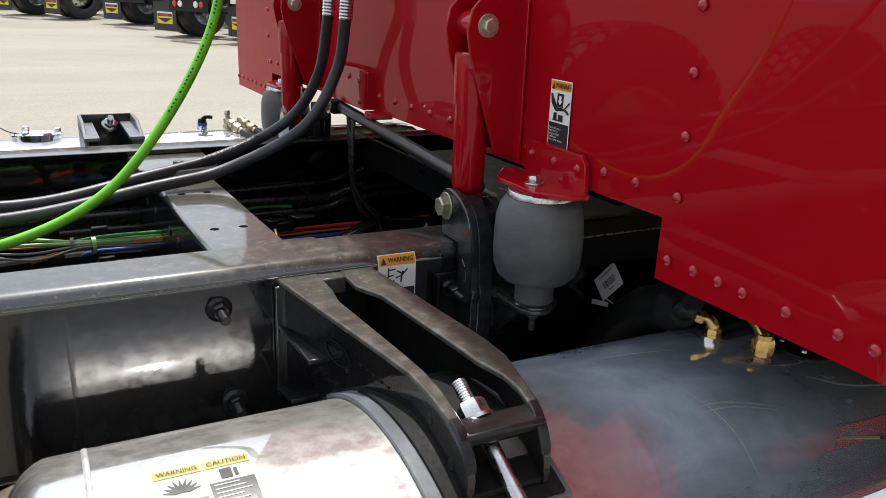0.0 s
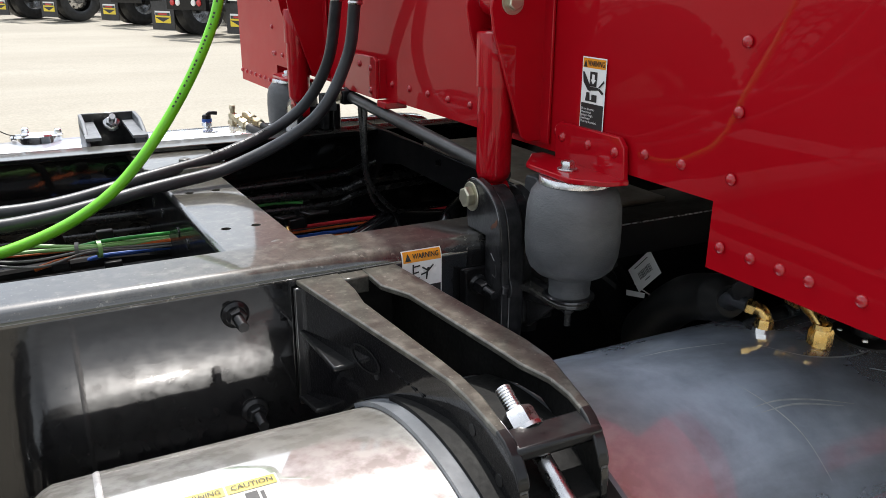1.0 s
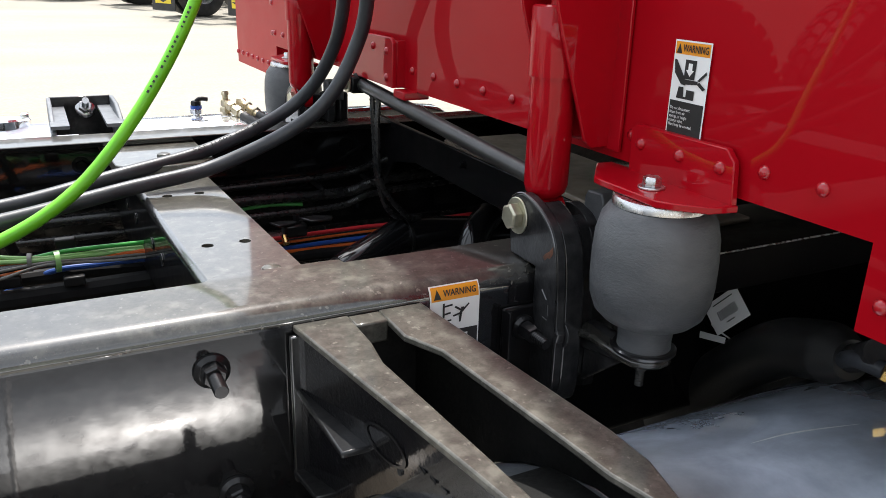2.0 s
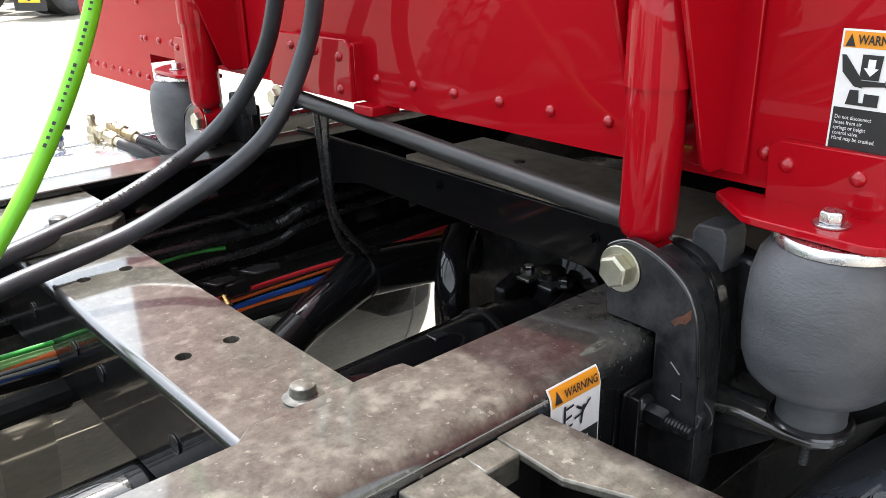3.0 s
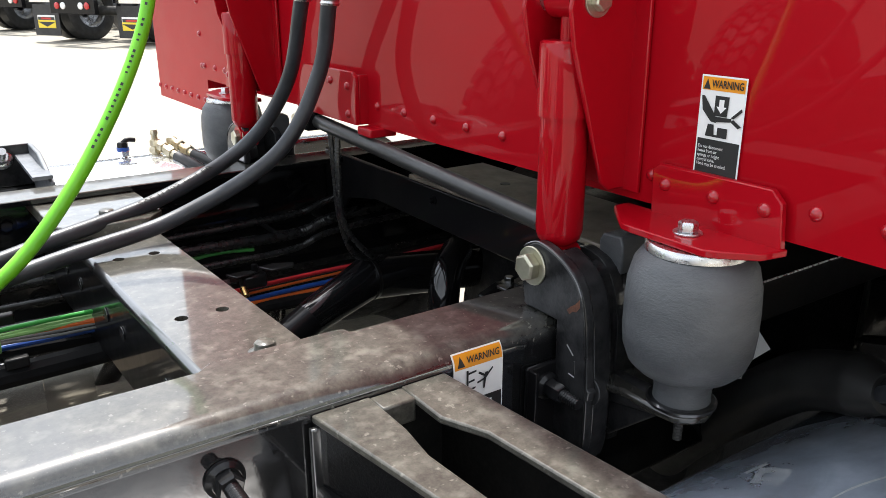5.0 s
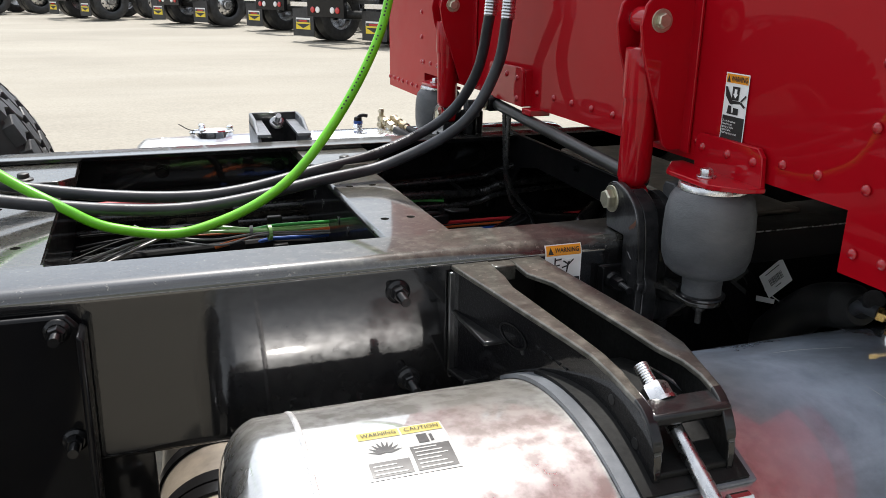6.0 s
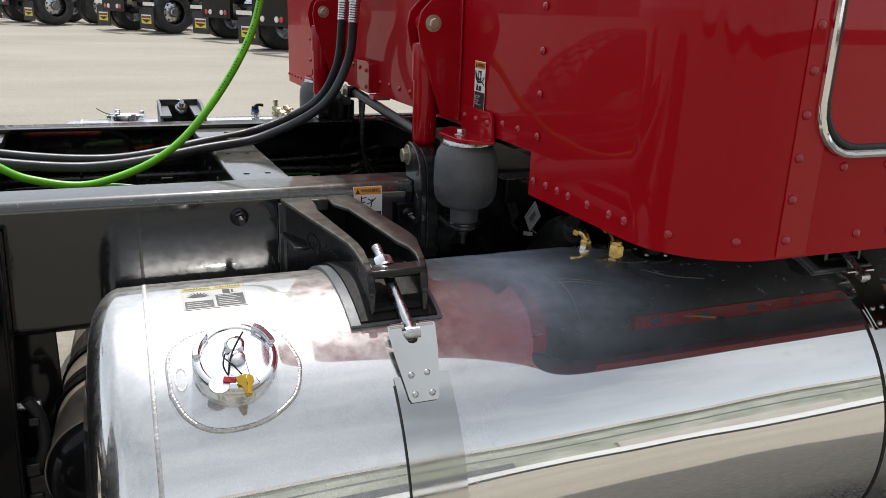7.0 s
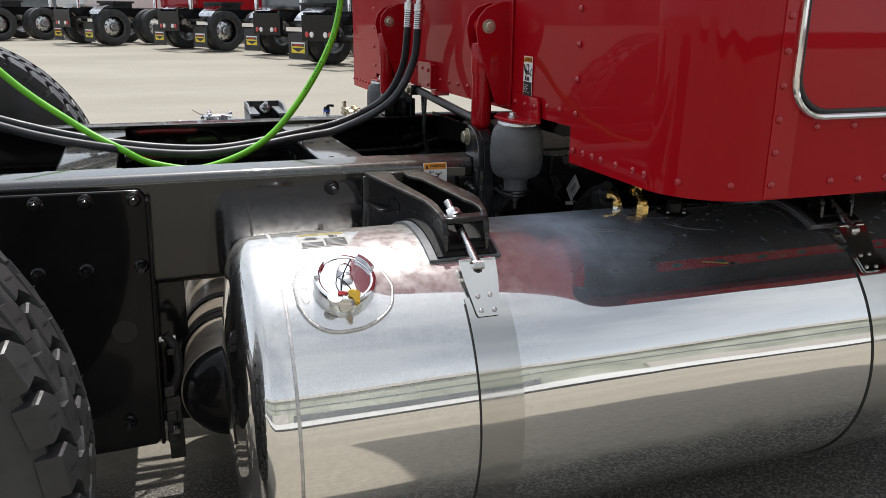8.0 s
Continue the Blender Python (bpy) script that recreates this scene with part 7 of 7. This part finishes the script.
part("wing", prism(B(), [(0.272, 0.632), (0.285, 0.606), (0.322, 0.604), (0.330, 0.620), (0.300, 0.634)], "z", 0.902, 0.906), CASTBLACK, th, bevel=0.0015)
part("bolt", hexagon(B(), (0.268, 0.634, 0.896), (0, 0, 1), 0.006, 0.012, 0.009), CASTBLACK, th)
part("port", cyl(B(), (0.243, 0.612, 0.868), (0.243, 0.624, 0.878), 0.006), BRASS, th)

# ---- far side, beyond the far rail ----
# plates use the pad's grey: sky sheen on them put into the colour
th = thing("tank_hanger", "cast tank hanger with a bolt, sky sheen painted grey, beyond the far rail", "tank bracket", (-0.03, 1.03, 0.97), "tank hangers")
for x in (-0.086, 0.028):
    part("side_plate", prism(B(), [(0.868, 0.90), (0.868, 1.030), (0.98, 1.060), (1.08, 1.060), (1.10, 0.99), (1.0, 0.965)], "x", x - 0.004, x + 0.004), PAD, th, bevel=0.002)
for x in (-0.078, 0.012):
    part("top_flange", prism(B(), [(x - 0.012, 0.868), (x + 0.018, 0.868), (x + 0.018, 1.09), (x - 0.012, 1.09)], "z", 1.036, 1.042), PAD, th)
part("end_plate", prism(B(), [(-0.086, 0.985), (-0.086, 1.060), (0.028, 1.060), (0.04, 0.985)], "y", 1.078, 1.086), CAST, th, bevel=0.002)
part("stud", stud(B(), (-0.022, 1.078, 1.036), (0, -1, 0.5), 0.0065, 0.05, 0.013, 0.016), STEEL, th)
th = part("filler_cap", revolve(B(), [(0.057, 0), (0.057, 0.016), (0.053, 0.02), (0.046, 0.021), (0.042, 0.018), (0, 0.018)], (-0.178, 1.19, 0.984), (0, 0.10, 1), 48), CHROME, far_tank, "chrome fuel cap with a loose cable tie")
for a in (0, 120, 240):
    c, s_ = math.cos(radians(a)), math.sin(radians(a))
    part("grip_lug", box(B(), -0.178 + 0.046 * c - 0.008, -0.178 + 0.046 * c + 0.008, 1.19 + 0.046 * s_ - 0.008, 1.19 + 0.046 * s_ + 0.008, 1.000, 1.014), CHROME, th, bevel=0.003)
part("cable_tie", tube(B(), path([(-0.203, 1.18, 1.003), (-0.233, 1.17, 1.010), (-0.258, 1.165, 1.026)], 5), 0.0012, 6), PLASTIC, th)
for k, (x, y, m1, words) in enumerate(((0.212, 1.20, TUBE_BLUE, "blue-capped valve on the far tank crown"), (0.278, 1.20, BRASS_PALE, "tall brass valve on the far tank crown"), (0.313, 1.20, BRASS_PALE, "brass elbow on the far tank crown"))):
    th = thing("fuel_fitting", words, "pipe fitting", (x, y, 0.95), "brass fittings")
    z0 = FAR_Z + math.sqrt(FAR_R ** 2 - (y - FAR_Y) ** 2) - 0.004
    bm = cyl(B(), (x, y, z0), (x, y, z0 + 0.030), 0.009)
    hexagon(bm, (x, y, z0 + 0.008), (0, 0, 1), 0.014, 0.012)
    part("body", bm, BRASS_PALE if k else CHROME, th)
    bm = hexagon(B(), (x, y, z0 + 0.022), (0, 0, 1), 0.0115, 0.014)
    if k:
        a_, b_ = Vector((x, y, z0 + 0.030)), Vector((x + 0.022, y - 0.075, z0 + 0.010))
        tube(bm, [a_, b_], 0.0085, 12)
        hexagon(bm, a_ + (b_ - a_) * 0.30, b_ - a_, 0.0125, 0.012)
        hexagon(bm, a_ + (b_ - a_) * 0.62, b_ - a_, 0.0135, 0.018)
        part("hose_end", tube(B(), path([b_, b_ + Vector((0.03, -0.07, -0.02)), b_ + Vector((0.09, -0.13, -0.09))], 6), 0.0105, 12), RUBBER, th, "black fuel hose")
        if k == 1:
            cyl(bm, (x, y, z0 + 0.034), (x, y, z0 + 0.056), 0.0065)
            hexagon(bm, (x, y, z0 + 0.046), (0, 0, 1), 0.0085, 0.008)
    else:
        tube(bm, path([(x, y, z0 + 0.034), (x + 0.010, y, z0 + 0.040), (x + 0.026, y, z0 + 0.038)], 5), 0.005)
    part("head", bm, m1 if k else PLASTIC, th)
    if not k:
        part("blue_collar", cyl(B(), (x, y, z0 + 0.018), (x, y, z0 + 0.026), 0.0125), TUBE_BLUE, th, "blue collar")


# ---- wheels ----
def tyre_mesh(R=0.52, w=0.262, blocks=38):
    bm = B()
    r = R - 0.026
    prof = [(0.285, -w * 0.40), (0.30, -w * 0.46), (0.36, -w * 0.52), (0.43, -w * 0.50), (r - 0.02, -w * 0.455), (r, -w * 0.42), (r, w * 0.42), (r - 0.02, w * 0.455), (0.43, w * 0.50), (0.36, w * 0.52), (0.30, w * 0.46), (0.285, w * 0.40)]
    revolve(bm, prof, (0, 0, 0), (0, 1, 0), 96)
    return bm


def tread_mesh(R=0.52, w=0.262, blocks=42, rows=((-0.46, -0.27, 0.0), (-0.24, -0.02, 0.5), (0.02, 0.24, 0.0), (0.27, 0.46, 0.5)), count=42):
    """Rows of lugs with slanted edges and a raised centre rib pair."""
    bm = B()
    for a, b, ph in rows:
        for i in range(count):
            t0 = 2 * math.pi * (i + ph) / blocks
            dt = 2 * math.pi / blocks * 0.74
            sk = 0.22 * 2 * math.pi / blocks * (1 if ph else -1)
            ring = []
            for rr, inset in ((R - 0.030, -0.05), (R - 0.003, 0.0), (R, 0.06)):
                q = []
                for yy, tt in ((a, 0.0), ((a + b) / 2, -0.25 * (1 if ph else -1)), (b, 0.0), (b, 1.0), ((a + b) / 2, 1.0 - 0.25 * (1 if ph else -1)), (a, 1.0)):
                    tt = 0.5 + (tt - 0.5) * (1 - inset)
                    ym = (a + b) / 2 + (yy - (a + b) / 2) * (1 - inset)
                    drop = 0.010 * (abs(ym) / 0.46) ** 4
                    t = t0 + dt * tt + sk * (yy - a) / (b - a)
                    q.append(bm.verts.new(((rr - drop) * math.cos(t), ym * w, (rr - drop) * math.sin(t))))
                ring.append(q)
            for p, q in zip(ring, ring[1:]):
                for k in range(6):
                    bm.faces.new((p[k], p[(k + 1) % 6], q[(k + 1) % 6], q[k]))
            bm.faces.new(ring[-1])
    return bm


TYRE_ME = mesh_of("tyre", tyre_mesh(), TYRE, 40)
TREAD_ME = mesh_of("tread", tread_mesh(), TYRE, 25)
rim = B()
revolve(rim, [(0.288, -0.10), (0.294, -0.105), (0.294, -0.095), (0.27, -0.085), (0.262, -0.02), (0.25, 0.015), (0.20, 0.035), (0.165, 0.045), (0.15, 0.055), (0.12, 0.058), (0.112, 0.11), (0.09, 0.13), (0, 0.132)], (0, 0, 0), (0, -1, 0), 48)
bmesh.ops.recalc_face_normals(rim, faces=rim.faces)
for i in range(10):                                       # wheel nuts, then the hand holes
    a = 2 * math.pi * i / 10
    hexagon(rim, (0.143 * math.cos(a), -0.054, 0.143 * math.sin(a)), (0, -1, 0), 0.015, 0.03)
count = len(rim.faces)
# dark discs carry the shade of the hand holes
for i in range(10):
    a = 2 * math.pi * (i + 0.5) / 10
    revolve(rim, [(0.026, 0.0), (0.026, 0.003), (0, 0.003)], (0.213 * math.cos(a), -0.0335, 0.213 * math.sin(a)), (0, -1, 0.0), 14)
rim.faces.ensure_lookup_table()
for f_ in rim.faces[count:]:
    f_.material_index = 1
RIM_ME = bpy.data.meshes.new("rim")
rim.to_mesh(RIM_ME)
rim.free()
RIM_ME.materials.append(STEEL)
RIM_ME.materials.append(INK)
finish(RIM_ME, 40)
LUGS = []
for a, b, ph in ((-0.46, -0.27, 0.0), (-0.24, -0.02, 0.5), (0.02, 0.24, 0.0), (0.27, 0.46, 0.5)):
    lug = tread_mesh(rows=((a, b, ph),), count=1)
    bmesh.ops.recalc_face_normals(lug, faces=lug.faces)
    t0, ym = 2 * math.pi * (ph + 0.36) / 42, (a + b) / 2
    drop = 0.010 * (abs(ym) / 0.46) ** 4
    q = [lug.verts.new(((0.5204 - drop) * math.cos(t0 + dt), (ym + dy) * 0.262, (0.5204 - drop) * math.sin(t0 + dt))) for dy, dt in ((-0.05, -0.004), (0.05, -0.012), (0.05, -0.007), (-0.05, 0.001))]
    lug.faces.new(q).material_index = 1
    me = bpy.data.meshes.new("lug")
    lug.to_mesh(me)
    lug.free()
    me.materials.append(TYRE)
    me.materials.append(INK)
    finish(me, 25)
    LUGS.append(me)


def wheel(x, y, z, words, flip=False, group="drive wheels", lugs=False):
    th = thing("wheel", words, "wheel", (x, y, z), group)
    turn = pose(0, 0, 0, 0, 7.0 * (x + y), 180 if flip else 0)
    t = piece("tyre", TYRE_ME, th, (x, y, z), turn)
    ORIGIN[t.name] = Vector((x, y, z))
    if lugs:
        for me in LUGS:
            for i in range(42):
                lug = new("lug", me)
                lug.parent = t
                lug.matrix_basis = pose(0, 0, 0, 0, -360.0 / 42 * i, 0)
    else:
        tr = new("tread", TREAD_ME)
        tr.parent = t
    piece("rim", RIM_ME, th, (x, y, z), turn)
    return th


AX, AZ = -0.985, 0.742
for y in (-0.610,):
    wheel(AX, y, AZ, "black drive tyre with deep lug tread beside the frame", False, lugs=y < -0.4)
for y in (WIDE + 0.610,):
    wheel(AX - 0.12, y, AZ + 0.012, "black lugged drive tyre beyond the far rail", True)
th = thing("drive_axle", "black drive axle housing between the wheels", "axle", (AX, WIDE / 2, AZ))
part("tube", cyl(B(), (AX, -0.5, AZ), (AX - 0.12, WIDE + 0.5, AZ), 0.07, seg=28), DULL, th)
# rear wheels out of view, added to keep light off the ground below
for y in (-0.610, WIDE + 0.610):
    wheel(AX - 1.36, y, AZ, "black drive tyre, unseen, added on a rear axle to block light", y > 0.4)
# drums and trailing arms fill the space below as added light blockers
part("brake_drum", cyl(B(), (AX, -0.44, AZ), (AX, -0.30, AZ), 0.20, seg=36), DULL, th)
part("brake_drum", cyl(B(), (AX, WIDE + 0.02, AZ), (AX, WIDE + 0.13, AZ), 0.20, seg=36), DULL, th)
part("trailing_arm", prism(B(), [(-1.1, 0.60), (-0.42, 0.50), (-0.42, 0.44), (-1.1, 0.52)], "y", 0.0, 0.08), DULL, th)
part("trailing_arm", prism(B(), [(-1.1, 0.60), (-0.42, 0.50), (-0.42, 0.44), (-1.1, 0.52)], "y", WIDE - 0.08, WIDE), DULL, th)
part("differential", revolve(B(), [(0, -0.2), (0.12, -0.16), (0.18, -0.05), (0.18, 0.06), (0.12, 0.16), (0, 0.2)], (AX, WIDE / 2, AZ), (1, 0, 0), 36), DULL, th)


# ---- tractors parked across the yard ----
def flap(th, x, y, z0, w, hh):
    f_ = part("mud_flap", box(B(), x - 0.006, x + 0.006, y - w / 2, y + w / 2, z0, z0 + hh), RUBBER, th, "black mud flap with a yellow plate")
    part("plate", box(B(), x - 0.010, x - 0.006, y - w * 0.34, y + w * 0.34, z0 + hh * 0.24, z0 + hh * 0.50), YELLOW, f_)
    part("plate_head", box(B(), x - 0.010, x - 0.006, y - w * 0.34, y + w * 0.34, z0 + hh * 0.50, z0 + hh * 0.66), WHITE, f_)
    bm = B()
    box(bm, x - 0.012, x - 0.0105, y - w * 0.32, y + w * 0.32, z0 + hh * 0.50, z0 + hh * 0.60)
    prism(bm, [(y - w * 0.34, z0 + hh * 0.44), (y + w * 0.34, z0 + hh * 0.44), (y, z0 + hh * 0.28)], "x", x - 0.012, x - 0.0105)
    part("emblem", bm, INK, f_)
    part("print", box(B(), x - 0.0136, x - 0.0122, y - w * 0.2, y + w * 0.2, z0 + hh * 0.52, z0 + hh * 0.58), LENS_RED, f_)
    return f_


def tractor(paint, words):
    """A tractor at the origin, tail at x = 0, nose towards +x."""
    th = thing("parked_tractor", words, "truck", (0, 0, 0), "tractors parked in a row")
    for y in (-0.43, 0.43):
        part("rail", prism(B(), [(0.05, 0.98), (0.22, 0.80), (6.0, 0.74), (6.0, 1.02), (0.05, 1.03)], "y", y - 0.045, y + 0.045), BLACK, th)
    part("tail_beam", box(B(), 0.02, 0.10, -0.50, 0.50, 0.50, 0.98), BLACK, th)
    for y in (-0.98, 0.98):
        flap(th, 0.30, y, 0.12, 0.62, 0.50)
        part("hanger_bar", box(B(), 0.27, 0.33, y - 0.33, y + 0.33, 0.66, 0.74), CHROME, th, "chrome flap hanger")
        part("arm", box(B(), 0.28, 0.32, min(0.43 * (y / 0.98), y), max(0.43 * (y / 0.98), y), 0.74, 0.80), DULL, th)
        fen = B()
        rows = []
        for i in range(9):
            a = radians(35 + 70 * i / 8)
            rows.append([fen.verts.new((0.95 - 0.60 * math.cos(a), y + d, 0.52 + 0.60 * math.sin(a))) for d in (-0.31, 0.31)])
        for p, q in zip(rows, rows[1:]):
            fen.faces.new((p[0], p[1], q[1], q[0]))
        bmesh.ops.solidify(fen, geom=fen.faces[:], thickness=0.006)
        part("quarter_fender", fen, CHROME, th, "bright quarter fender")
    for y in (-0.34, -0.20, 0.20, 0.34):
        lamp = part("tail_lamp", revolve(B(), [(0, 0), (0.055, 0), (0.055, 0.012), (0.045, 0.022), (0, 0.026)], (0.02, y, 0.62), (-1, 0, 0), 20), LENS_RED if abs(y) > 0.3 else WHITE, th, "round tail lamp")
    for ax in (0.95, 2.30):
        part("axle", cyl(B(), (ax, -0.9, 0.51), (ax, 0.9, 0.51), 0.08), DULL, th)
        for y in (-1.07, -0.74, 0.74, 1.07):
            ty = piece("tyre", TYRE_ME, th, (ax, y, 0.51), pose(0, 0, 0, 0, 0, 180 if y > 0 else 0))
            rm = new("rim", RIM_ME)
            rm.parent = ty
    part("fifth_wheel", prism(B(), [(-0.45, 0.35), (-0.05, 0.10), (0.05, 0.10), (0.45, 0.35), (0.45, 1.0), (-0.45, 1.0)], "z", 1.16, 1.22), DULL, th, "dull steel coupling plate").location = Vector((1.2, 0, 0))
    th_f = [c for c in th.children if c.name.startswith("fifth_wheel")][0]
    th_f.rotation_euler = (0, 0, radians(-90))
    th_f.location = (1.0, 0, 0)
    part("coupling_stand", box(B(), 1.35, 1.95, -0.4, 0.4, 1.02, 1.16), DULL, th)
    for y in (-1.02, 1.02):
        part("fuel_tank", cyl(B(), (3.9, y, 0.68), (5.4, y, 0.68), 0.30, seg=40), ALU, th)
    body_ = prism(B(), [(3.7, 1.05), (3.7, 3.0), (3.9, 3.35), (5.4, 3.35), (5.9, 2.95), (6.15, 2.2), (7.9, 2.0), (8.15, 1.8), (8.2, 0.75), (7.6, 0.65), (6.6, 0.75), (6.0, 0.95)], "y", -1.12, 1.12)
    part("cab_body", body_, paint, th, bevel=0.08)
    for y in (-1.125, 1.121):
        part("side_window", prism(B(), [(5.0, 2.1), (5.0, 2.75), (5.7, 2.75), (5.95, 2.1)], "y", y, y + 0.004), GLASS_DARK, th)
        part("door_line", box(B(), 4.72, 4.735, y, y + 0.004, 1.15, 2.95), INK, th)
        st = cyl(B(), (3.5, y * 0.93, 0.9), (3.5, y * 0.93, 3.6), 0.065, seg=24)
        part("exhaust_stack", st, CHROME, th)
        ty = piece("tyre", TYRE_ME, th, (7.2, y * 0.91, 0.51), pose(0, 0, 0, 0, 0, 180 if y > 0 else 0))
        rm = new("rim", RIM_ME)
        rm.parent = ty
    part("back_window", box(B(), 3.692, 3.698, -0.45, 0.45, 2.1, 2.6), GLASS_DARK, th)
    return th


def park(th, x, y, yaw):
    th.matrix_basis = Matrix.Translation((x, y, ground_z(y))) @ pose(0, 0, 0, 0, 0, yaw)


YAW = 30.0
rear = [((-0.57, 21.45), CAB_GREY, "grey tractor with mud flaps parked across the yard"), ((1.54, 18.3), CAB_GREEN, "dark tractor parked across the yard"),
        ((2.12, 14.8), CAB_GREY, "dark tractor parked close, its flaps in shade"), ((-3.42, 24.84), RED, "red tractor with mud flaps parked across the yard"), ((-6.9, 28.3), CAB_WHITE, "white tractor parked at the end of the row")]
fx, fy = math.cos(radians(YAW)), math.sin(radians(YAW))
first = {}
for (x, y), paint, words in rear:
    # (x, y) is the left tail corner; the middle lies a metre to the right of it
    cx, cy = x + 0.98 * fy - 0.3 * fx, y - 0.98 * fx - 0.3 * fy
    th = tractor(paint, words)
    park(th, cx, cy, YAW)

# ---- far edge of the yard ----
th = thing("service_building", "long pale service building behind the parked trucks", "building", (0, 60, 0.6))
part("wall", box(B(), -45, 50, 58, 62, 0.3, 8.5), FACADE, th)
part("roof", box(B(), -45.5, 50.5, 57.6, 62.4, 8.5, 8.9), CAB_GREY, th)
for i in range(12):
    d_ = part("bay_door", box(B(), -40 + i * 7.2, -36 + i * 7.2, 57.95, 58.05, 0.4, 5.0), CAB_GREY if i % 3 else CAB_GREEN, th)


def tree(x, y, h, seed):
    random.seed(seed)
    z0 = ground_z(y)
    th = thing("tree", "broad leafy tree at the yard's edge", "tree", (x, y, z0), "trees at the yard's edge")
    part("trunk", tube(B(), [(x, y, z0), (x + 0.1, y, z0 + h * 0.25), (x, y + 0.1, z0 + h * 0.6)], 0.22, 10, lambda i: 1.2 - 0.35 * i), DULL, th)
    bm = B()
    for k in range(420):
        a, e = random.uniform(0, 2 * math.pi), random.uniform(-0.5, 1.0)
        rr = h * 0.36 * random.uniform(0.5, 1.0) * (1.0 - 0.35 * max(0, e))
        c = Vector((x + rr * math.cos(a), y + rr * math.sin(a), z0 + h * 0.62 + e * h * 0.34))
        n_ = Vector((random.gauss(0, 1), random.gauss(0, 1), random.gauss(0, 1))).normalized()
        u = n_.orthogonal().normalized() * h * random.uniform(0.03, 0.06)
        w_ = n_.cross(u)
        bm.faces.new([bm.verts.new(c + p) for p in (u, w_, -u, -w_)])
    part("crown", bm, LEAF, th)


th = thing("warehouse", "long pale green-grey warehouse with a cream base across the yard", "building", (20, -24, 0.2))
part("wall", box(B(), -40, 80, -34, -24, 0.15, 8.2), OLIVE, th, "pale olive grey panelled wall")
part("fascia", box(B(), -40.4, 80.4, -34.4, -23.6, 8.2, 9.0), FACADE, th, "pale fascia")
part("plinth", box(B(), -40.02, 80.02, -24.3, -23.8, 0.15, 0.75), DULL, th, "dark plinth")
part("cream_band", box(B(), -40.02, 80.02, -24.2, -23.9, 0.75, 2.1), CAB_WHITE, th, "cream painted band")
part("sill_band", box(B(), -40.02, 80.02, -24.2, -23.94, 5.6, 5.9), CAB_GREY, th)
random.seed(77)
x = -37.0
while x < 74:
    w_ = random.uniform(5.0, 11.0)
    part("bay_door", box(B(), x, x + w_, -24.0, -23.85, 2.1, random.uniform(3.4, 5.4)), random.choice((CAB_WHITE, PAD, FACADE, FACADE)), th)
    x += w_ + random.uniform(2.0, 6.0)
for i in range(9):
    tree(-36 + i * 9.5 + (i % 3) * 1.6, -58 - (i % 2) * 5, 8 + (i * 7 % 4), 40 + i)
